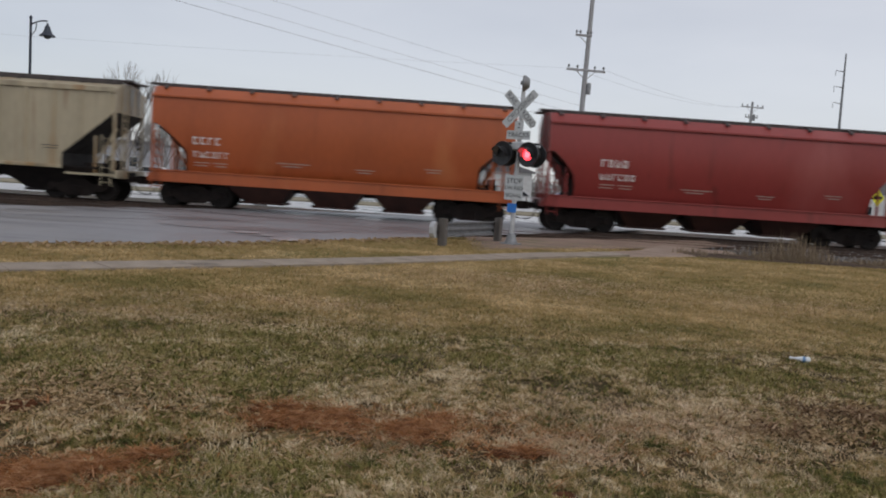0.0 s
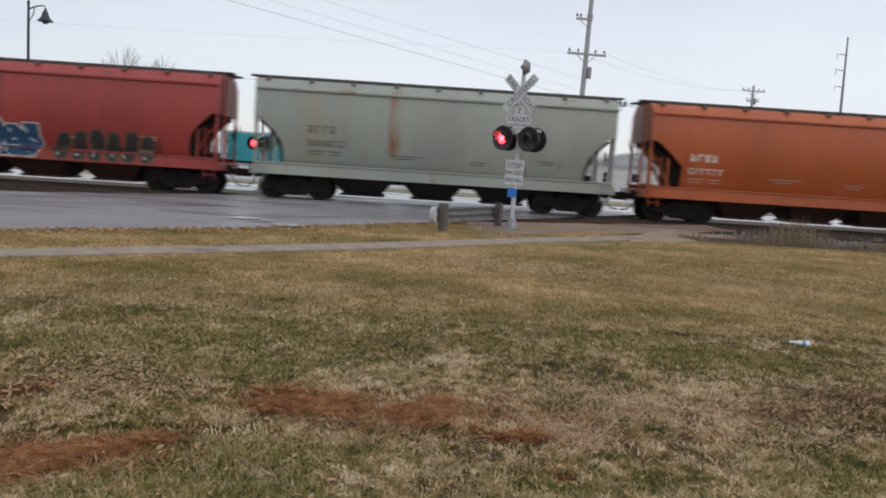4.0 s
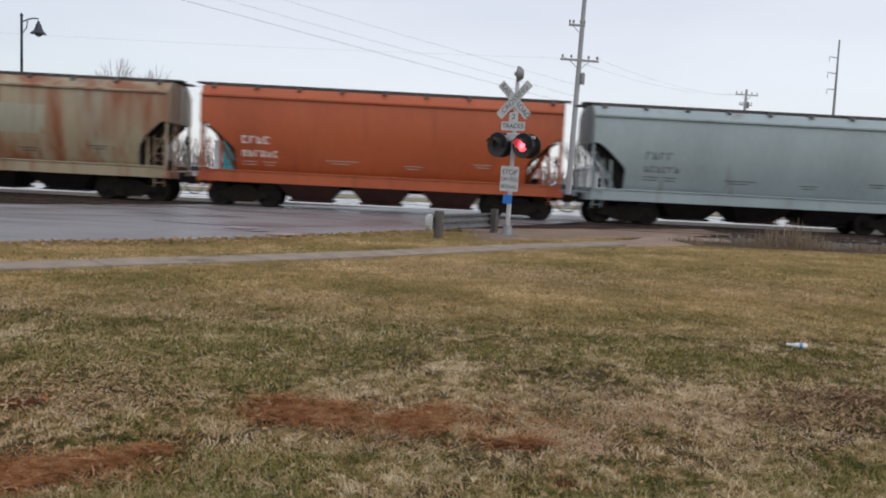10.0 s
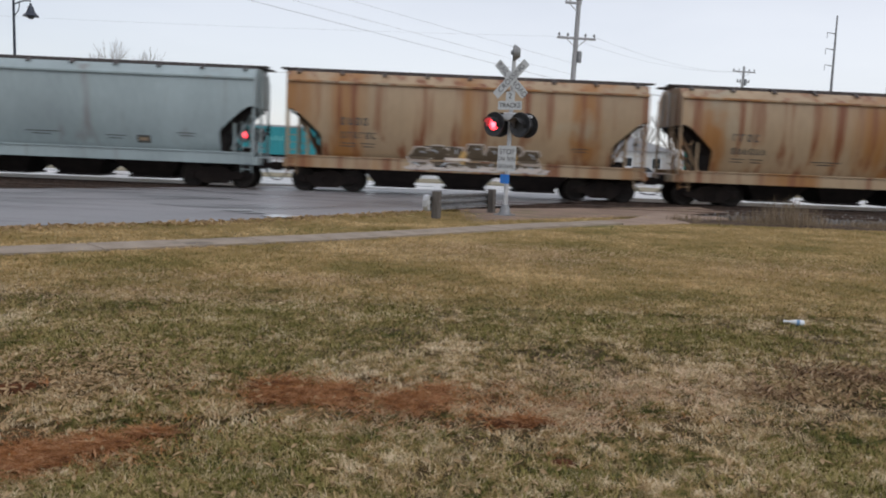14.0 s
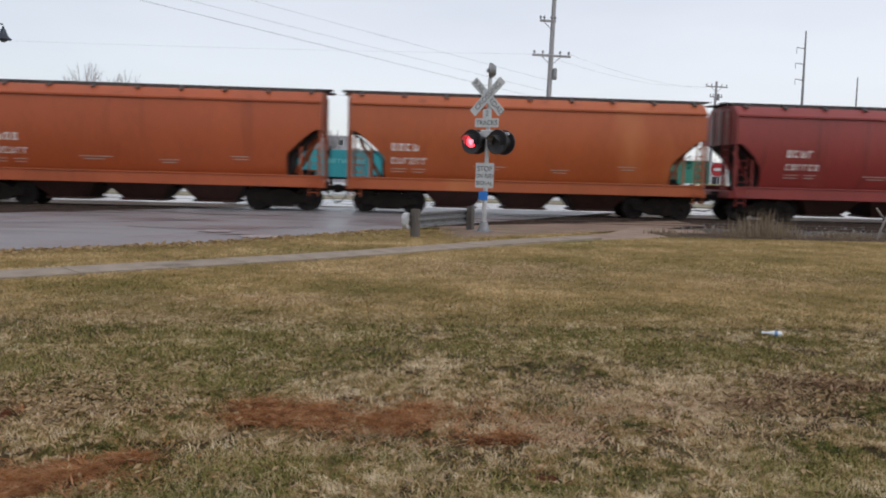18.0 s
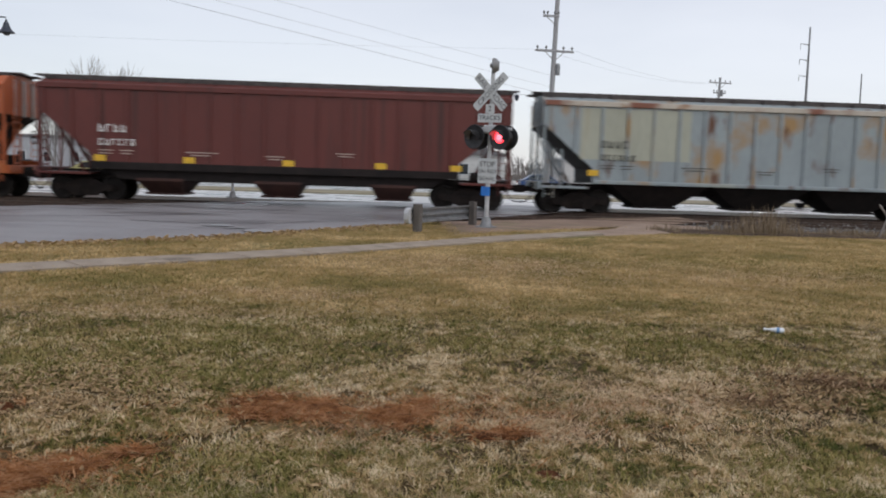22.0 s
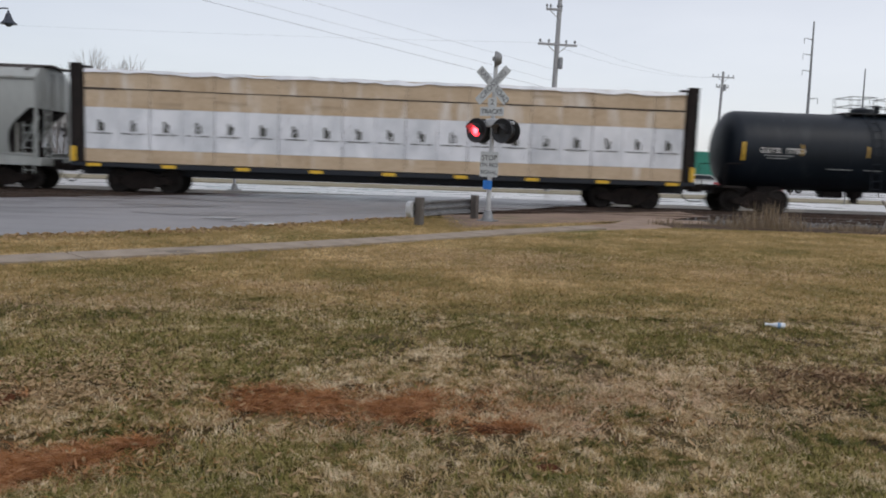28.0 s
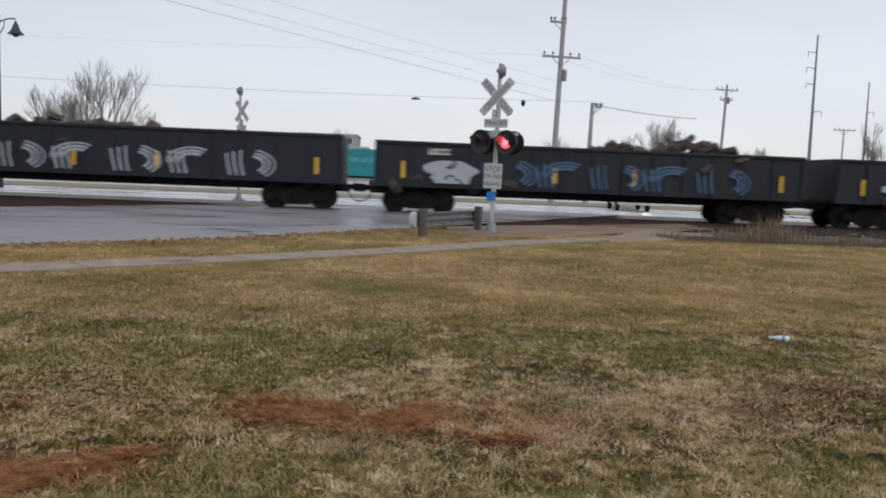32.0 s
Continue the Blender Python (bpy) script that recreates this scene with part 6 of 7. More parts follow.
# ---- the guard rail ----
def guard_rail():
    a, b = Vector((0.42, 19.35, 0)), Vector((2.05, 22.2, 0))
    d = b - a
    m = Matrix.Translation(a) @ pose(0, 0, 0, 0, 0, math.degrees(math.atan2(d.y, d.x)))
    gr = thing("guard_rail", m, "short galvanised W-beam guard rail on posts", "guard rail")
    n = d.length
    prof = [(y, z - 0.09) for y, z in ((-0.03, 0.28), (-0.03, 0.33), (-0.11, 0.37), (-0.11, 0.41), (-0.04, 0.45), (-0.04, 0.49), (-0.11, 0.53), (-0.11, 0.57), (-0.03, 0.61), (-0.03, 0.65))]
    poly = [(y, z) for y, z in prof] + [(y + 0.012, z) for y, z in reversed(prof)]
    part("beam", Geo().prism([(-y, z) for y, z in poly], -0.25, n + 0.25, 0), M_GALV, gr, "corrugated steel beam")
    for x in (-0.02, n * 0.97):
        part("post", Geo().box(x - 0.10, x + 0.10, -0.14, 0.035, -0.2, 0.66, 0.02), M_POST, gr, "dark weathered wooden post")
        part("bolt", Geo().lathe((x, -0.138, 0.42), (0, -1, 0), [(0, 0.022), (0.012, 0.022), (0.016, 0.012), (0.016, 0.0)], 10), M_GALV, gr)
    part("end_plate", Geo().prism([(-0.34, 0.22), (-0.24, 0.18), (-0.24, 0.58), (-0.34, 0.54), (-0.38, 0.45), (-0.38, 0.30)], 0.0, 0.13, 1), M_SIGALU, gr, "pale end plate")


guard_rail()
for p_, q_ in (((14.2, 24.6), 0), ):
    st = thing("crossed_posts", Matrix.Translation((p_[0] - 0.6, p_[1] - 3.1, 0)), "two crossed grey wooden stakes by the track", "stakes")
    part("stake", Geo().box(-0.025, 0.025, -0.025, 0.025, -0.05, 1.25, 0.008).turned(pose(-0.25, 0, 0, 0, 22, 0)), M_WOOD, st)
    part("stake", Geo().box(-0.025, 0.025, 0.03, 0.08, -0.05, 1.15, 0.008).turned(pose(0.45, 0, 0, 0, -38, 0)), M_WOOD, st)


# ---- poles, wires, lamps ----
def utility_pole(x, y, top, arms, label, r=0.17, lean=0.0, box=True, steel=False):
    po = thing("utility_pole", pose(x, y, -0.1, 0, lean, 0), label, "utility pole", "utility poles")
    mt = M_GALV if steel else M_POLE
    part("shaft", Geo().tube((0, 0, 0), (0, 0, top), r, r * 0.62, 12), mt, po, "", 40)
    for z, w, sx in arms:
        part("crossarm", Geo().box(-w + sx, w + sx, -0.16, -0.05, z - 0.07, z + 0.07, 0.02), mt, po)
        for k in (-0.9, -0.45, 0.45, 0.9):
            part("insulator", Geo().lathe((sx + k * w, -0.1, z + 0.06), (0, 0, 1), [(0, 0.03), (0.08, 0.03), (0.1, 0.07), (0.16, 0.08), (0.24, 0.04), (0.26, 0)], 8), M_GALV, po, "grey insulator")
        part("brace", Geo().tube((sx - w * 0.5, -0.1, z - 0.05), (0, -r * 0.8, z - 0.6), 0.025, 0.025, 5).tube((sx + w * 0.5, -0.1, z - 0.05), (0, -r * 0.8, z - 0.6), 0.025, 0.025, 5), mt, po)
    if box:
        part("transformer", Geo().lathe((0.26, -0.1, arms[0][0] - 1.45), (0, 0, 1), [(0, 0.0), (0, 0.15), (0.6, 0.15), (0.7, 0.10), (0.7, 0)], 14), M_GALV, po, "grey transformer can", 40)
    return po


utility_pole(9.16, 50, 16.5, ((9.2, 1.2, 0.0), (11.3, 0.5, -0.35)), "tall weathered wooden utility pole with crossarms", 0.19, 1.2)
utility_pole(34.75, 88, 12.9, ((12.3, 1.25, 0.0), (11.2, 0.7, 0.0)), "distant wooden utility pole with a crossarm", 0.20, 1.5)
utility_pole(60.9, 110, 10.4, ((10.2, 1.6, 0.0),), "distant wooden utility pole", 0.16, 0, False)
utility_pole(12.5, 55, 7.0, ((6.7, 0.25, 0.4),), "short wooden pole with a cobra-head street light arm", 0.19, 1.0, False)


def steel_tower(x, y, top, arms, label, r):
    tw = thing("transmission_pole", pose(x, y, -0.2, 0, -0.4, 0), label, "transmission pole", "transmission poles")
    part("shaft", Geo().tube((0, 0, 0), (0, 0, top), r, r * 0.35, 14), M_GALV, tw, "tapered steel shaft", 40)
    for z, w in arms:
        part("arm", Geo().tube((0, 0, z), (w * 0.75, 0, z + 0.2), 0.10, 0.05, 8), M_GALV, tw)
        part("insulator", Geo().lathe((w * 0.75, 0, z + 0.2), (0, 0, -1), [(k * 0.12, 0.03 if k % 2 else 0.07) for k in range(9)], 8), M_GALV, tw)


steel_tower(71.6, 140, 29.0, ((25.9, -2.0), (23.2, -2.1), (20.4, -2.0), (15.6, 2.2)), "tall grey steel transmission pole with side arms", 0.36)
steel_tower(99.0, 170, 25.5, ((19.0, 2.0),), "tall thin steel transmission pole", 0.32)
steel_tower(124.0, 190, 22.0, ((19.0, -2.0), (17.0, 2.0)), "far steel transmission pole", 0.32)


def wire(a, b, sag, r=0.018, seg=24, label="thin grey overhead cable on utility poles"):
    a, b = Vector(a), Vector(b)
    pts = [a.lerp(b, i / seg) - Vector((0, 0, sag * 4 * (i / seg) * (1 - i / seg))) for i in range(seg + 1)]
    return tagged(part("overhead_cable", Geo().path(pts, r, 5), M_WIRE, None), label, "cable", "overhead cables")


wire((9.2, 50, 6.4), (-50, 2.0, 12.6), 0.2, 0.009)
wire((9.3, 50, 6.9), (-50, 4.5, 13.4), 0.2, 0.006)
wire((9.3, 50, 7.6), (-48, 10.0, 14.6), 0.2, 0.006)
wire((10.3, 50, 9.3), (35.4, 88, 12.2), 0.7, 0.006)
wire((8.3, 50, 9.3), (34.0, 88, 12.2), 0.7, 0.006)
wire((12.5, 55, 6.8), (25.3, 70, 7.4), 0.15, 0.03)
wire((-60, 60, 8.3), (12.5, 55, 6.95), 0.55, 0.011)
wire((-70, 62, 11.3), (9.2, 50, 9.2), 0.5, 0.004)

lantern = thing("span_wire_lantern", pose(7.88, 55.32, -0.14), "small dark lantern hanging from a span wire", "lantern")
part("hanger", Geo().tube((0, 0, 7.0), (0, 0, 7.07), 0.02, 0.02, 6), M_LAMP, lantern)
part("lantern_body", Geo().lathe((0, 0, 7.04), (0, 0, -1), [(0, 0.0), (0.02, 0.10), (0.10, 0.16), (0.34, 0.13), (0.42, 0.05), (0.44, 0.0)], 12), M_LAMP, lantern, "", 40)
tag = thing("cable_marker", pose(0.5, 55.83, 6.63), "small dark marker plate on a span wire", "marker")
part("plate", Geo().box(-0.28, 0.28, -0.03, 0.03, 0.02, 0.15, 0.01), M_LAMP, tag)
part("clamp", Geo().box(-0.05, 0.05, -0.02, 0.02, 0.13, 0.24, 0.01), M_LAMP, tag)


def street_lamp(x, y, h, label):
    la = thing("street_lamp", pose(x, y, 0, 0, -0.3, 0), label, "street lamp", "street lamps")
    part("post", Geo().tube((0, 0, 0), (0, 0, 0.9), 0.14, 0.10, 12).tube((0, 0, 0.9), (0, 0, h), 0.085, 0.06, 12), M_LAMP, la, "", 40)
    part("finial", Geo().lathe((0, 0, h), (0, 0, 1), [(0, 0.07), (0.05, 0.09), (0.12, 0.06), (0.2, 0.0)], 10), M_LAMP, la)
    arc = [(0.85 * u, 0, h - 0.28 + 0.30 * math.sin(u * math.pi * 0.55) - 0.1 * u) for u in [i / 10 for i in range(11)]]
    part("arm", Geo().path(arc, 0.035, 6).path([(0, 0, h - 0.9), (0.25, 0, h - 0.55), (0.3, 0, h - 0.2)], 0.025, 6), M_LAMP, la)
    z = h - 0.18
    part("shade", Geo().lathe((0.85, 0, z), (0, 0, -1), [(0, 0.05), (0.12, 0.06), (0.16, 0.12), (0.30, 0.15), (0.50, 0.24), (0.62, 0.38), (0.66, 0.38), (0.64, 0.30), (0.6, 0.0)], 18), M_LAMP, la, "dark bell-shaped shade", 40)
    part("globe", Geo().lathe((0.85, 0, z - 0.60), (0, 0, -1), [(0, 0.2), (0.1, 0.18), (0.18, 0.1), (0.2, 0)], 14), M_GLASS, la, "", 50)


street_lamp(-20.65, 42, 8.55, "dark iron street lamp with a bell shade on a curved arm")


# ---- signs behind the tracks ----
def road_sign(x, y, z, shape, material, label, post=2.2):
    s = thing("road_sign", pose(x, y, 0), label, "road sign", "road signs")
    part("post", Geo().box(-0.03, 0.03, -0.02, 0.02, 0, post, 0.006), M_GALV, s)
    part("panel", shape.turned(Matrix.Translation((0, -0.03, z))), material, s)
    return s


octo = Geo().prism([(0.42 * math.cos(radians(22.5 + 45 * k)), 0.42 * math.sin(radians(22.5 + 45 * k))) for k in range(8)], 0, 0.01, 1)
s_ = road_sign(18.4, 45.3, 2.3, octo, M_STOPRED, "red eight-sided road sign with a white bar on a post", 2.6)
part("bar", Geo().box(-0.26, 0.26, -0.036, -0.032, 2.22, 2.38), M_SIGNWHITE, s_)
road_sign(19.5, 45.6, 2.0, plate(0.55, 0.9, 0.04), M_GREEN, "green road sign on a post", 2.4)
dia = Geo().prism([(0.38, 0), (0, 0.5), (-0.38, 0), (0, -0.5)], 0, 0.01, 1)
s_ = road_sign(25.6, 45, 2.35, dia, M_HIVIS, "yellow diamond warning sign with a black band", 2.8)
part("bar", Geo().box(-0.24, 0.24, -0.038, -0.032, 2.28, 2.44), M_SIGNBLACK, s_)


# ---- trailers, buildings, parked cars behind ----
def trailer(x, y, length, skin, label, bars=True):
    t = thing("box_trailer", pose(x, y, 0), label, "trailer", "parked trailers")
    part("box", Geo().box(-length / 2, length / 2, -1.25, 1.25, 1.15, 3.85, 0.06), skin, t)
    g = Geo()
    for i in range(int(length / 0.6)):
        xx = -length / 2 + 0.3 + i * 0.6
        g.box(xx - 0.03, xx + 0.03, -1.28, -1.25, 1.2, 3.8)
    part("side_ribs", g, skin, t)
    part("chassis", Geo().box(-length / 2, length / 2, -0.5, 0.5, 0.95, 1.15), M_UNDER, t)
    part("landing_leg", Geo().box(-length / 2 + 2, -length / 2 + 2.15, -0.9, -0.75, 0, 1.0).box(-length / 2 + 2, -length / 2 + 2.15, 0.75, 0.9, 0, 1.0), M_UNDER, t)
    for k in (0.9, 2.2):
        for s in (-1, 1):
            part("wheel", Geo().lathe((length / 2 - k, s * 1.0, 0.5), (0, s, 0), [(0, 0), (0, 0.5), (0.25, 0.5), (0.27, 0.3), (0.2, 0.25), (0.2, 0)], 16), M_TYRE, t)
    if bars:
        r = random.Random(9)
        g = Geo()
        for bx, bz, w, h in letters(-length * 0.32, 2.55, 0.42, 12, r, 0.2):
            g.box(bx, bx + w, -1.30, -1.285, bz, bz + h)
        part("lettering", g, surface("pale_teal_lettering", (0.10, 0.40, 0.42), (0.16, 0.48, 0.5), 3.0, 0.5, bump=0.0), t, "pale unreadable lettering bars")


trailer(-13.2, 80, 12.5, M_TEAL, "teal box trailer with pale lettering")
trailer(-4.6, 81, 8.2, M_TEAL, "teal box trailer parked behind the street")
trailer(2.6, 80, 4.6, M_GREEN, "short green box trailer", False)
trailer(30.5, 84, 4.4, M_GREEN, "short green box trailer", False)


def building(x, y, w, d, h, roof, wall, label, wins, gable=0.0):
    b = thing("building", pose(x, y, 0), label, "building", "buildings behind the tracks")
    part("wall", Geo().box(-w / 2, w / 2, -d / 2, d / 2, 0, h), wall, b)
    if gable:
        part("roof", Geo().prism([(-w / 2 - 0.3, h), (w / 2 + 0.3, h), (w / 2 + 0.3, h + 0.15), (0, h + gable), (-w / 2 - 0.3, h + 0.15)], -d / 2 - 0.3, d / 2 + 0.3, 1), roof, b)
    else:
        part("roof", Geo().box(-w / 2 - 0.15, w / 2 + 0.15, -d / 2 - 0.15, d / 2 + 0.15, h, h + 0.35, 0.05), roof, b)
    for i in range(wins):
        for z in ([1.2] if h < 5 else [1.2, 4.0] if h < 8 else [1.2, 4.0, 6.8]):
            xx = -w / 2 + w * (i + 0.5) / wins
            wd = part("window", Geo().box(xx - 0.55, xx + 0.55, -d / 2 - 0.05, -d / 2 - 0.004, z, z + 1.3, 0.02), M_SIGNWHITE, b, "white framed window")
            part("pane", Geo().box(xx - 0.45, xx + 0.45, -d / 2 - 0.07, -d / 2 - 0.052, z + 0.1, z + 1.2), M_GLASS, wd)


building(-22, 150, 30, 12, 5.8, M_WALL2, M_WALL2, "long grey flat-roofed building", 9)
building(-15, 160, 11, 12, 8.4, M_WALL2, M_WALL2, "grey flat-roofed upper block", 4)
building(7.0, 92, 9, 8, 3.4, M_ROOF, M_WALL, "white sided house with a dark roof", 3, 1.6)
building(24, 96, 10, 8, 3.2, M_WALL2, M_WALL, "white sided house with a grey roof", 3, 1.7)
building(44, 104, 16, 10, 3.8, M_WALL2, M_WALL, "low pale commercial building", 6)
building(-42, 100, 18, 10, 4.0, M_ROOF, M_WALL2, "low grey commercial building", 6)
building(66, 120, 14, 10, 4.2, M_ROOF, M_WALL, "pale house behind the lot", 4, 1.8)


def car_shape(skin, label, m, lit=False):
    c = thing("car", m, label, "car", "cars behind the tracks")
    prof = [(-2.2, 0.35), (2.2, 0.35), (2.25, 0.6), (2.15, 0.82), (1.1, 0.95), (0.45, 1.42), (-1.1, 1.45), (-1.85, 1.0), (-2.2, 0.92), (-2.25, 0.6)]
    part("body", Geo().prism(prof, -0.86, 0.86, 1), skin, c)
    part("side_window", Geo().prism([(0.95, 0.96), (0.40, 1.36), (-1.05, 1.38), (-1.55, 1.0)], -0.875, 0.875, 1), M_GLASS, c, "dark side glass")
    for x in (-1.38, 1.38):
        for s in (-1, 1):
            w = part("wheel", Geo().lathe((x, s * 0.72, 0.32), (0, s, 0), [(0, 0), (0, 0.32), (0.17, 0.32), (0.19, 0.2), (0.15, 0.19), (0.15, 0)], 16), M_TYRE, c)
            part("rim", Geo().lathe((x, s * 0.72, 0.32), (0, s, 0), [(0.155, 0.19), (0.17, 0.12), (0.175, 0)], 12), M_GALV, w)
    for s in (-1, 1):
        part("headlight", Geo().box(-2.27, -2.2, s * 0.62 - 0.18, s * 0.62 + 0.18, 0.52, 0.66, 0.03), M_HEAD if lit else M_GLASS, c, "headlight")
        part("tail_light", Geo().box(2.2, 2.26, s * 0.62 - 0.16, s * 0.62 + 0.16, 0.66, 0.82, 0.03), M_STOPRED, c, "red tail light")
    return c


RED_CAR = car_shape(M_CARRED, "red car driving along the far street", pose(12, 57.5, 0.01))
WHITE_CAR = car_shape(M_CARS[0], "white car with lit headlights waiting on the far street", pose(30, 60.5, 0.01), True)
YELLOW_CAR = car_shape(M_CARYELLOW, "pale yellow car driving along the far street", pose(0, 57.5, 0.01))
SILVER_CAR = car_shape(M_CARS[1], "silver car driving along the street behind the tracks", pose(-6, 40, 0.007, 0, 0, 180))
for x, y, k, a in ((-24, 72, 0, 8), (-19.5, 73, 1, 0), (-1.0, 72, 2, 4), (8.5, 74, 0, 0), (13.5, 75, 3, 0), (20.2, 73, 1, 10), (29, 76, 0, 0), (-34, 76, 2, 0), (38.5, 74, 1, 0)):
    car_shape(M_CARS[k], ("white", "silver", "black", "blue")[k] + " car parked in the lot", pose(x, y, 0.014, 0, 0, a))


def fence(x0, x1, y):
    f = thing("wire_fence", pose(0, y, 0), "low grey post and rail fence along the lot", "fence")
    n = int((x1 - x0) / 2.5)
    post = Geo().tube((0, 0, 0), (0, 0, 1.05), 0.05, 0.05, 6).mesh("post")
    post.materials.append(M_WOOD)
    for i in range(n + 1):
        ob = new("post", post)
        ob.parent, ob.location = f, (x0 + i * (x1 - x0) / n, 0, 0)
    for z in (0.5, 0.95):
        part("rail", Geo().box(x0, x1, -0.02, 0.02, z - 0.03, z + 0.03), M_GALV, f)


fence(-60, 13.5, 67.3)
fence(23.0, 70, 67.3)


# ---- bare trees ----
def bare_tree(x, y, h, seed, label="bare grey winter tree"):
    """Several upright stems from a short trunk, forking into ever finer twigs."""
    r = random.Random(seed)
    t = thing("tree", Matrix.Translation((x, y, -0.1)), label, "tree", "bare trees")
    trunk, twigs = Geo(), Geo()

    def grow(p, d, n, rad, depth):
        q = p + d * n
        g = trunk if depth > 3 else twigs
        g.tube(p, q, rad, rad * 0.62, 6 if depth > 3 else 3, False)
        if depth == 0:
            return
        for i in range(3 if depth > 2 else 4):
            side = Vector((r.uniform(-1, 1), r.uniform(-1, 1), r.uniform(-0.1, 0.5)))
            e = (d + side * (0.28 if i == 0 else 0.66) + Vector((0, 0, 0.14))).normalized()
            grow(p + d * n * (1.0 if i == 0 else r.uniform(0.45, 0.95)), e, n * r.uniform(0.66, 0.84), rad * (0.66 if i == 0 else 0.5), depth - 1)
    trunk.tube((0, 0, 0), (0, 0, h * 0.16), h * 0.026, h * 0.022, 10)
    for _ in range(3):
        grow(Vector((0, 0, h * 0.13)), Vector((r.uniform(-0.5, 0.5), r.uniform(-0.4, 0.4), 1)).normalized(), h * 0.25, h * 0.014, 5)
    part("trunk", trunk, M_BARK, t, "", 60)
    me = bpy.data.meshes.new("crown")
    me.from_pydata(twigs.v, [], twigs.f)
    part("crown", me, M_BARK, t, "bare branches and twigs")


bare_tree(-26.4, 70, 10.8, 1)
bare_tree(-24.0, 73, 6.8, 12)
bare_tree(-28.5, 72, 8.2, 13)
for k, (x, y, h) in enumerate(((-25.6, 78, 6.0), (-22.6, 80, 5.4), (-29.6, 80, 6.2), (-27.4, 76, 5.6), (-32.5, 79, 6.4), (-20.4, 84, 5.0))):
    bare_tree(x, y, h, 30 + k, "low bare thicket tree behind the lot")
bare_tree(31.6, 100, 10.6, 2)
bare_tree(27.4, 102, 8.8, 3)
bare_tree(35.4, 103, 9.2, 4)
bare_tree(-9.0, 98, 7.0, 5)
bare_tree(72.5, 118, 13.0, 6)
bare_tree(19.0, 99, 7.8, 7)
bare_tree(81.0, 122, 14.0, 8)
bare_tree(50.0, 112, 8.2, 9)
bare_tree(-31.0, 74, 8.6, 10)


def far_woods():
    g, r = Geo(), random.Random(21)
    for _ in range(2600):
        x = r.uniform(-220, 260)
        y = r.uniform(190, 225)
        h = r.uniform(3.0, 8.0) * (0.75 + 0.25 * noise.noise((x * 0.03, 0, 0)))
        lx = r.uniform(-0.9, 0.9)
        g.tube((x, y, 0), (x + lx, y, h), 0.22, 0.05, 4, False)
        for _k in range(3):
            z = h * r.uniform(0.4, 0.8)
            g.tube((x + lx * z / h, y, z), (x + lx + r.uniform(-2.2, 2.2), y, h * r.uniform(0.9, 1.1)), 0.09, 0.03, 3, False)
    me = bpy.data.meshes.new("far_woods")
    me.from_pydata(g.v, [], g.f)
    flat("far_woods", me, M_BARK, "far belt of bare grey woods", "stuff")


far_woods()


# ---- grass, dead stalks, mulch, leaves, litter ----
def blades(name, spots, material, label, lie=0.4, width=0.004, spread=0.28, swing=None):
    """Bent blades: spots is an array of x, y, z, length."""
    rs = np.random.RandomState(len(spots))
    n = len(spots)
    a = rs.uniform(0, 2 * np.pi, n)
    if swing is not None:
        a = rs.normal(0, swing, n) + np.pi * (rs.rand(n) < 0.5)
    d = np.stack([np.cos(a), np.sin(a)], 1)
    ln = spots[:, 3]
    tilt = np.clip(rs.normal(lie, spread, n), 0.05, 1.5)
    out, hgt = np.sin(tilt) * ln, np.cos(tilt) * ln
    side = np.stack([-d[:, 1], d[:, 0]], 1) * (width * rs.uniform(0.6, 1.4, n))[:, None]
    base = spots[:, :3].copy()
    base[:, 2] -= 0.01
    mid = base + np.concatenate([d * (out * 0.38)[:, None], (hgt * 0.62 + 0.01)[:, None]], 1)
    tip = base + np.concatenate([d * out[:, None], (hgt + 0.01)[:, None]], 1)
    s3 = np.concatenate([side, np.zeros((n, 1))], 1)
    v = np.stack([base - s3, base + s3, mid + s3 * 0.8, mid - s3 * 0.8, tip], 1).reshape(-1, 3)
    k = (np.arange(n) * 5)[:, None]
    tri = np.concatenate([k + [0, 1, 2], k + [0, 2, 3], k + [3, 2, 4]], 1).reshape(-1, 3)
    me = bpy.data.meshes.new(name)
    me.vertices.add(len(v))
    me.vertices.foreach_set("co", v.ravel())
    me.loops.add(tri.size)
    me.loops.foreach_set("vertex_index", tri.ravel())
    me.polygons.add(len(tri))
    me.polygons.foreach_set("loop_start", np.arange(len(tri)) * 3)
    me.update(calc_edges=True)
    return flat(name, me, material, label, "stuff")


LIFTS = {}


def node_lift(i, j):
    if (i, j) not in LIFTS:
        LIFTS[i, j] = lift(-30 + 0.75 * i, -12 + 0.75 * j)
    return LIFTS[i, j]


def lawn_z(x, y):
    """Height of the lawn between the nodes of the ground sheet."""
    u, v = (x + 30) / 0.75, (y + 12) / 0.75
    i, j = math.floor(u), math.floor(v)
    a, b = u - i, v - j
    return (node_lift(i, j) * (1 - a) + node_lift(i + 1, j) * a) * (1 - b) + (node_lift(i, j + 1) * (1 - a) + node_lift(i + 1, j + 1) * a) * b


# x, y, half width, half depth of the bare patches
MULCH = ((-0.77, 4.78, 0.19, 0.22), (-0.44, 4.73, 0.17, 0.19), (0.02, 4.63, 0.17, 0.20), (0.17, 4.83, 0.10, 0.09), (0.55, 4.27, 0.19, 0.08), (-1.80, 3.66, 0.24, 0.20), (-1.50, 3.88, 0.17, 0.10), (-1.34, 4.03, 0.10, 0.07), (-2.36, 4.70, 0.14, 0.20), (0.76, 3.74, 0.08, 0.07))


SOIL = ((0.06, 3.08, 0.26, 0.09), (0.26, 3.03, 0.14, 0.06))


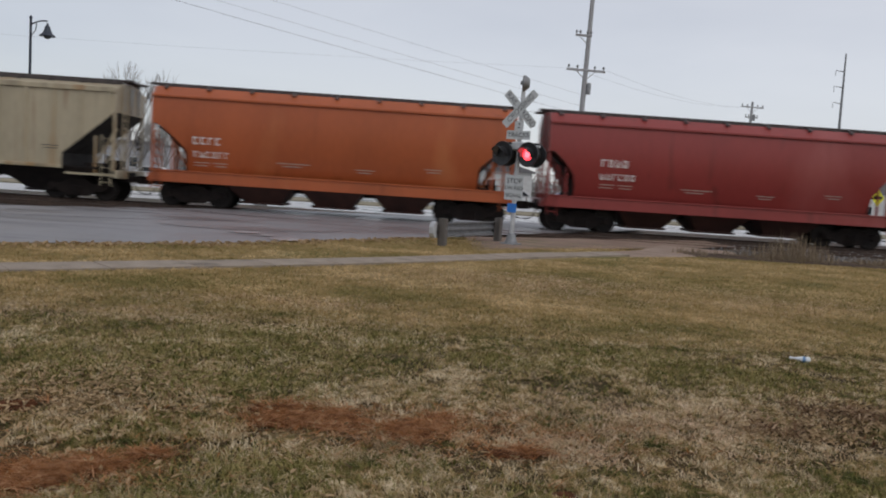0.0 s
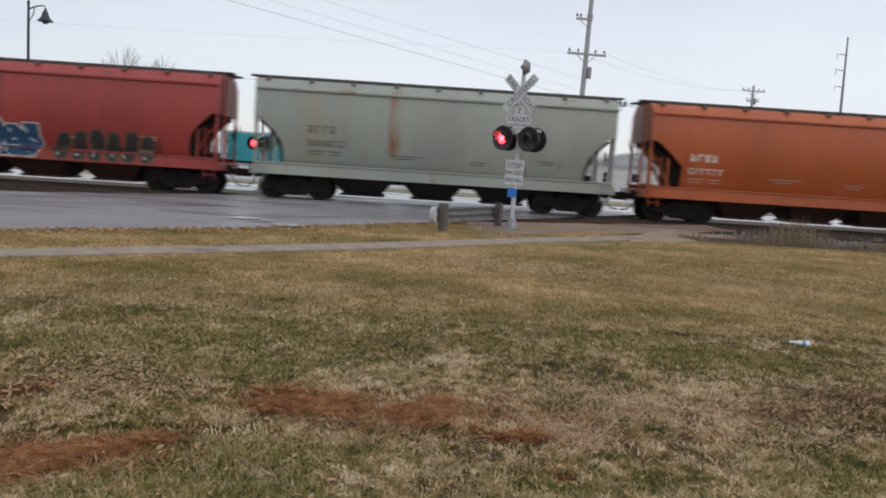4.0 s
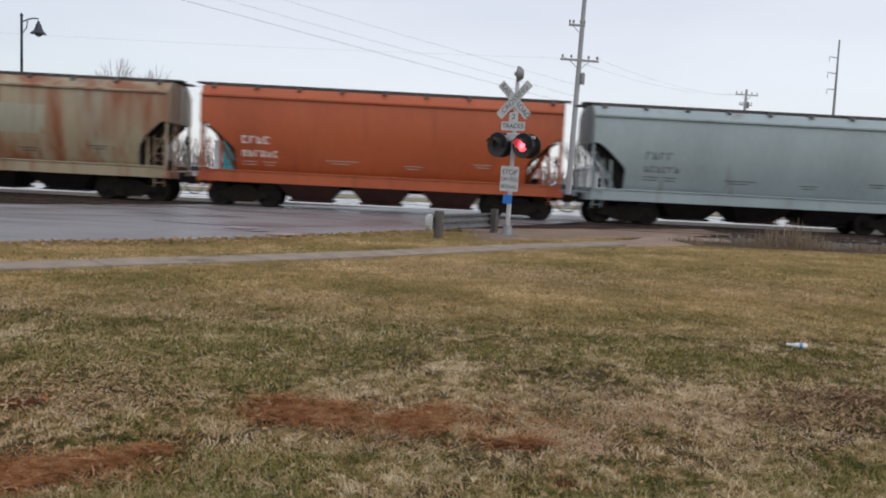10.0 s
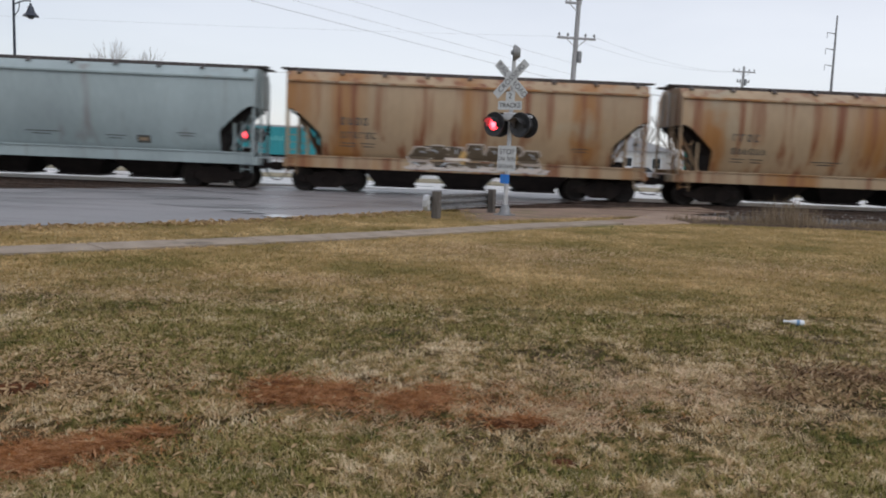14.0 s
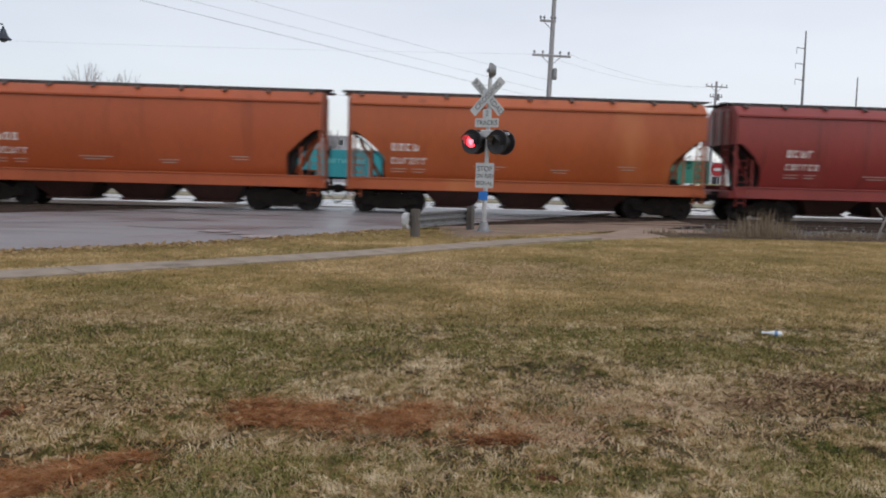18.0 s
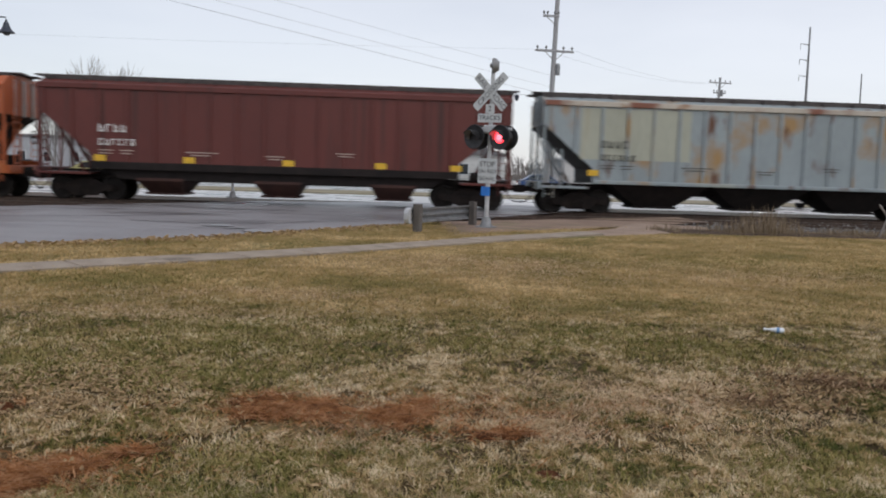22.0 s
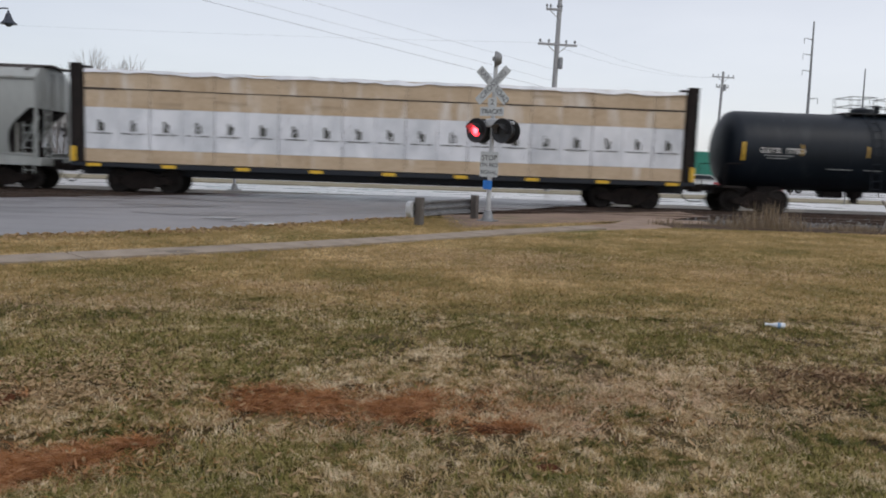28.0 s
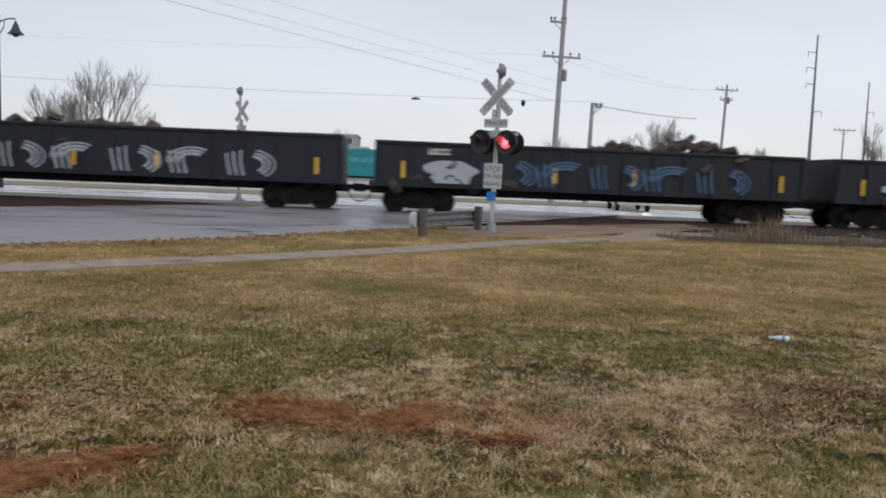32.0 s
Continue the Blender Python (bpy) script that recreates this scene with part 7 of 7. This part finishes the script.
def value_noise(x, y, scale, seed):
    """Smooth noise over arrays, 0 to 1."""
    g = np.random.RandomState(seed).rand(128, 128)
    u, v = x * scale + 300.3, y * scale + 300.7
    i, j = np.floor(u).astype(int), np.floor(v).astype(int)
    a, b = u - i, v - j
    a, b = a * a * (3 - 2 * a), b * b * (3 - 2 * b)
    i, j = i % 127, j % 127
    return (g[i, j] * (1 - a) + g[i + 1, j] * a) * (1 - b) + (g[i, j + 1] * (1 - a) + g[i + 1, j + 1] * a) * b


def mulch_at(x, y):
    out = np.full(x.shape, -9.0)
    for a, b, w, h in MULCH + SOIL:
        out = np.maximum(out, 1 - np.hypot((x - a) / w, (y - b) / h))
    return out


# x, y, half width, half depth of the green and of the straw-coloured parts of the lawn
GREENS = ((2.2, 7.0, 2.4, 0.75), (-1.6, 6.6, 1.7, 0.7), (-1.41, 4.45, 0.30, 0.16), (2.15, 3.9, 0.6, 0.28), (-2.3, 5.8, 0.9, 0.6), (-0.47, 3.9, 0.55, 0.24), (1.9, 6.65, 1.6, 0.6), (-1.5, 5.5, 0.9, 0.4), (3.2, 8.6, 2.1, 0.8), (-2.9, 10.2, 1.9, 0.6), (-0.9, 7.3, 2.2, 0.6), (1.2, 3.5, 0.7, 0.3), (-1.0, 3.3, 0.7, 0.3), (5.6, 13.5, 3.0, 1.6), (2.05, 3.58, 0.55, 0.24), (2.4, 3.45, 0.5, 0.3))
STRAWS = ((-0.13, 4.49, 0.16, 0.26), (1.6, 5.05, 0.75, 0.6), (-0.23, 4.12, 0.35, 0.10), (0.91, 4.42, 0.22, 0.2), (-2.2, 7.9, 1.5, 0.4), (2.3, 12.7, 2.6, 1.6), (5.5, 12.1, 2.2, 1.3), (-1.7, 9.2, 1.3, 0.4))


def zone(x, y, spots):
    out = np.zeros(x.shape)
    for a, b, w, h in spots:
        out = np.maximum(out, np.exp(-((x - a) / w) ** 2 - ((y - b) / h) ** 2))
    return out * np.clip(2.0 * (0.6 * value_noise(x, y, 1.7, 11) + 0.4 * value_noise(x, y, 5.0, 12)) - 0.35, 0.05, 1.0)


def sward(count, y0, y1, power, lo, hi, seed, spots=None):
    """Places and lengths of blades, denser and longer in clumps, none on mulch, sidewalk or road."""
    rs = np.random.RandomState(seed)
    n = int(count * ((3.0 if y0 < 5 else 1.7) if spots is None else 7))
    y = y0 + (y1 - y0) * rs.rand(n) ** power
    x = rs.uniform(-0.64, 0.64, n) * (y + 0.7)
    c = 0.6 * value_noise(x, y, 2.2, 1) + 0.4 * value_noise(x, y, 9.0, 2)
    fine = 0.5 * value_noise(x, y, 5.0, 3) + 0.5 * value_noise(x, y, 13.0, 9)
    keep = rs.rand(n) < (0.05 + 3.2 * np.clip(fine - 0.38, 0, 1) if spots is None and y0 < 5 else 0.9 if spots is None else zone(x, y, spots))
    if spots is None and y0 < 5:
        keep &= rs.rand(n) < np.clip((9.8 - y) / 1.8, 0, 1)
    keep &= (mulch_at(x, y) + 0.35 * value_noise(x, y, 12, 5) < 0.2) | (rs.rand(n) < 0.18)
    line = 10.55 + 0.86 * (x + 5.5)
    keep &= (y < line - 0.56 + 0.34 * value_noise(x, y, 2.4, 4)) | (y > line + 0.34 + 0.26 * value_noise(x, y, 2.4, 7))
    edge = np.interp(x, [p[0] for p in NEAR_EDGE], [p[1] for p in NEAR_EDGE])
    keep &= (y < edge - 0.05 + 0.3 * value_noise(x, y, 2, 8)) & (y < 23.2)
    keep &= (x < 1.5) | (y < 19.2 + 0.72 * (x - 1.2)) | (rs.rand(n) < 0.3)
    x, y, c = x[keep][:count], y[keep][:count], c[keep][:count]
    z = np.array([lawn_z(u, v) for u, v in zip(x.tolist(), y.tolist())])
    return np.stack([x, y, z, rs.uniform(lo, hi, len(x)) * (0.6 + 0.8 * c)], 1)


def grass():
    r = random.Random(31)
    blades("lawn_grass", sward(250000, 2.5, 9.8, 1.25, 0.025, 0.07, 1), M_BLADE, "short matted green and straw lawn grass", 1.40, 0.0026, 0.22)
    blades("green_grass", sward(115000, 2.6, 15.0, 1.3, 0.025, 0.06, 3, GREENS), M_BLADE_GREEN, "greener short grass in patches of the lawn", 1.25, 0.0032, 0.25)
    blades("dry_thatch", sward(90000, 2.6, 14.0, 1.3, 0.04, 0.11, 4, STRAWS), M_THATCH, "flattened straw-coloured dead grass in patches", 1.47, 0.0024, 0.12)
    blades("verge_grass", sward(165000, 7.8, 23.0, 1.1, 0.035, 0.085, 2), M_BLADE_FAR, "short dry grass beyond and along the sidewalk", 1.36, 0.006, 0.16)
    # fans of pale dead grass, each fallen over from one root
    rs = np.random.RandomState(78)
    n = 5200
    y = 2.7 + 6.3 * rs.rand(n) ** 1.5
    x = rs.uniform(-0.62, 0.62, n) * (y + 0.5)
    on = (mulch_at(x, y) < -0.2) & (rs.rand(n) < 0.25 + 1.1 * zone(x, y, STRAWS) + 1.3 * np.clip(value_noise(x, y, 3.5, 21) - 0.45, 0, 1))
    x, y = np.repeat(x[on], 16), np.repeat(y[on], 16)
    x, y = x + rs.normal(0, 0.022, len(x)), y + rs.normal(0, 0.022, len(y))
    z = np.array([lawn_z(u, v) for u, v in zip(x.tolist(), y.tolist())])
    blades("dead_grass_clumps", np.stack([x, y, z + 0.008, rs.uniform(0.025, 0.075, len(x))], 1), M_CLUMP, "pale clumps of fallen dead grass", 1.32, 0.0015, 0.18)
    rs = np.random.RandomState(77)
    x, y = rs.uniform(-14, 14, 120000), rs.uniform(-9, 9.5, 120000)
    off = (np.abs(x) > 0.62 * (y + 0.7)) & (y < 10.2 + 0.86 * (x + 5.5)) | (y < 2.5)
    x, y = x[off], y[off]
    z = np.array([lawn_z(u, v) for u, v in zip(x.tolist(), y.tolist())])
    blades("lawn_grass", np.stack([x, y, z, rs.uniform(0.04, 0.09, len(x))], 1), M_BLADE_FAR, "short dry grass of the surrounding lawn", 1.25, 0.005, 0.22)
    tall = []
    while len(tall) < 3400:
        x = r.uniform(6.9, 16.5)
        y = 21.9 + r.gauss(0, 0.4)
        c = noise.noise((x * 0.9, y * 0.9, 5.0))
        high = math.exp(-((x - 10.3) / 1.1) ** 2)
        if r.random() < 0.3 + c + 0.5 * high:
            tall.append((x, y, -0.01, r.uniform(0.08, 0.28) + high * r.random() ** 2 * 0.75))
    blades("tall_dead_grass", np.array(tall), M_STRAW, "tall dead brown grass stalks beside the track", 0.35, 0.006)
    straw = []
    while len(straw) < 10500:
        a, b, w, h = r.choices(MULCH, [p[2] * p[3] for p in MULCH])[0]
        x, y = r.gauss(a, w * 0.5), r.gauss(b, h * 0.52)
        if noise.noise((x * 5.5, y * 8.0, 3.3)) < -0.02:
            continue
        straw.append((x, y, lawn_z(x, y) + r.uniform(0, 0.02), r.uniform(0.06, 0.18)))
    while len(straw) < 14500:
        x, y = r.gauss(0.1, 0.75), r.gauss(4.62, 0.26)
        if r.random() < 0.35:
            x, y = r.gauss(-1.9, 0.5), r.gauss(3.75, 0.16)
        straw.append((x, y, lawn_z(x, y) + r.uniform(0.004, 0.03), r.uniform(0.04, 0.12)))
    blades("pine_straw", np.array(straw), M_NEEDLE, "matted red-brown pine straw in patches", 1.50, 0.0024, 0.06, 0.7)
    litter = []
    while len(litter) < 800:
        x, y = (r.gauss(3.12, 0.26), r.gauss(5.5, 0.15)) if r.random() < 0.62 else (r.gauss(2.5, 0.24), r.gauss(5.05, 0.12))
        if noise.noise((x * 7.5, y * 10.0, 3.3)) > -0.1:
            litter.append((x, y, lawn_z(x, y) + r.uniform(0.01, 0.05), r.uniform(0.04, 0.10)))
    blades("leaf_litter", np.array(litter), M_LITTER, "grey-brown leaf litter matted in the lawn", 1.40, 0.006, 0.06, 0.7)
    g = Geo()
    for _ in range(3400):
        y = 2.8 + 6.5 * r.random() ** 1.5
        x = r.uniform(-0.6, 0.6) * y
        q = r.random()
        if q < 0.20:
            x, y = (r.gauss(3.1, 0.28), r.gauss(5.5, 0.18)) if r.random() < 0.6 else (r.gauss(2.5, 0.26), r.gauss(5.02, 0.13))
        elif q < 0.52:
            x, y = r.gauss(-2.0, 0.55), r.gauss(5.0, 0.42)
        s = r.uniform(0.005, 0.015)
        q = Geo().grid([[(u * s * (1.05 - abs(v)) * (1.0 if abs(v) < 0.9 else 0.6), v * s * 2.0, 0.5 * s * (u * u + 0.5 * v)) for u in (-1, 0, 1)] for v in (-1, -0.3, 0.35, 1)]).turned(pose(x, y, lawn_z(x, y) + 0.02, r.uniform(-40, 40), r.uniform(-40, 40), r.uniform(0, 360)))
        g.add(q.v, q.f)
    for _ in range(650):
        k = r.randrange(2, 5)
        p0, p1, u = NEAR_EDGE[k], NEAR_EDGE[k + 1], r.random()
        x, y = p0[0] + (p1[0] - p0[0]) * u + abs(r.gauss(0.05, 0.45)), p0[1] + (p1[1] - p0[1]) * u - abs(r.gauss(0.05, 0.4))
        s = r.uniform(0.016, 0.04)
        q = Geo().grid([[(c * s * (1.05 - abs(v)), v * s * 1.7, 0.6 * s * (c * c + 0.5 * v)) for c in (-1, 0, 1)] for v in (-1, -0.3, 0.35, 1)]).turned(pose(x, y, lawn_z(x, y) + 0.03, r.uniform(-40, 40), r.uniform(-40, 40), r.uniform(0, 360)))
        g.add(q.v, q.f)
    me = bpy.data.meshes.new("fallen_leaves")
    me.from_pydata(g.v, [], g.f)
    flat("fallen_leaves", me, M_LEAF, "small dry brown leaves scattered over the lawn", "stuff")


grass()
for i, (a, b, w, h) in enumerate(MULCH + SOIL):
    rows = []
    for j in range(7):
        rows.append([(a + w * 0.9 * rr * math.cos(t) * (1 + 0.25 * noise.noise((t * 1.5, i, 0))), b + h * 0.9 * rr * math.sin(t) * (1 + 0.25 * noise.noise((t * 1.5, i, 4))), 0.0) for t in [2 * math.pi * q / 24 for q in range(25)] for rr in [j / 6]])
    rows = [[(x, y, lawn_z(x, y) + 0.010 * (1 - j / 6) + 0.002 - (0.02 if j == 6 else 0)) for x, y, z in row] for j, row in enumerate(rows)]
    flat("mulch_patch", Geo().grid(rows), surface("red_brown_mulch", (0.03, 0.012, 0.006), (0.17, 0.064, 0.026), 5.0, 0.95, gloss=0.1, bump=0.8, drift=False) if i == 0 else M_DARKSOIL if i >= len(MULCH) else bpy.data.materials["red_brown_mulch"], "bare patch of dark brown soil in the lawn" if i >= len(MULCH) else "bare patch of red-brown mulch in the lawn", "stuff", smooth=60)

bot = thing("plastic_bottle", pose(3.6, 7.32, 0.03 + lawn_z(3.6, 7.32), 0, 2, -12), "discarded white plastic bottle lying in the grass", "bottle")
part("bottle_body", Geo().lathe((-0.09, 0, 0), (1, 0, 0), [(0, 0), (0.0, 0.007), (0.012, 0.010), (0.04, 0.011), (0.085, 0.022), (0.10, 0.026), (0.165, 0.027), (0.172, 0.022), (0.172, 0)], 16), M_BOTTLE, bot, "", 50)
part("cap", Geo().lathe((-0.10, 0, 0), (1, 0, 0), [(0, 0), (0, 0.014), (0.02, 0.014), (0.02, 0)], 12), M_BOTTLE, bot)
part("wrapper", Geo().lathe((0.0, 0, 0), (1, 0, 0), [(0.012, 0.0272), (0.04, 0.0276)], 16), M_BOTTLEBLUE, bot, "blue wrapper band")


# ---- what moves ----
SPEED, LATER = 17.444, 0.309
# small surges of the train, in metres
SLACK = {0: 0.06, 2: -0.2, 3: 0.1, 11: 0.1, 13: -0.06, 14: -0.1, 20: -0.09, 25: -0.05, 28: 0.12, 29: -0.3, 30: -0.08, 32: 0.2}


def motions():
    for car, c in CARS:
        walk(car, [(t, pose(c - SPEED * t - LATER * max(0.0, t - 26.6) + SLACK.get(t, 0.0), FAR_Y, 0)) for t in range(33)])
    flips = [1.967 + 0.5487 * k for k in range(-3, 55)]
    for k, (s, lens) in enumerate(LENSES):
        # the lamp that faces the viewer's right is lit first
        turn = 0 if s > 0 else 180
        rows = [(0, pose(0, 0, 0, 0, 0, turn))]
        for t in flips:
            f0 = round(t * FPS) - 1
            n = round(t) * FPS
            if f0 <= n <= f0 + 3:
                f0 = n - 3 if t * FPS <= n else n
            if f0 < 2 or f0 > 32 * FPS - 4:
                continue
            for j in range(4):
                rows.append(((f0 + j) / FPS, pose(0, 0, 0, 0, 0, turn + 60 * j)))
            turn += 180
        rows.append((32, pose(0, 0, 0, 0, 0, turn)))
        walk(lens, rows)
    walk(RED_CAR, [(t, pose(12.3 - 18.6 * (t - 28.7), 57.5, 0.01)) for t in (0, 16, 32)])
    walk(WHITE_CAR, [(0, pose(70, 44.2, 0.006)), (19, pose(70, 44.2, 0.006)), (20, pose(58, 44.2, 0.006)), (21, pose(40, 44.2, 0.006)), (22, pose(22, 44.2, 0.006, 0, 0, 10)), (23, pose(12.6, 44.2, 0.006, 0, 0, 80)), (24, pose(12.4, 44.1, 0.006, 0, 0, 84)), (32, pose(12.4, 44.0, 0.006, 0, 0, 84))])

    walk(YELLOW_CAR, [(t, pose(1.3 - 11.0 * (t - 20.0), 57.5, 0.01)) for t in (0, 16, 32)])
    walk(SILVER_CAR, [(t, pose(-4.3 + 16.5 * (t - 23.0), 40.0, 0.007, 0, 0, 180)) for t in (0, 16, 32)])


motions()
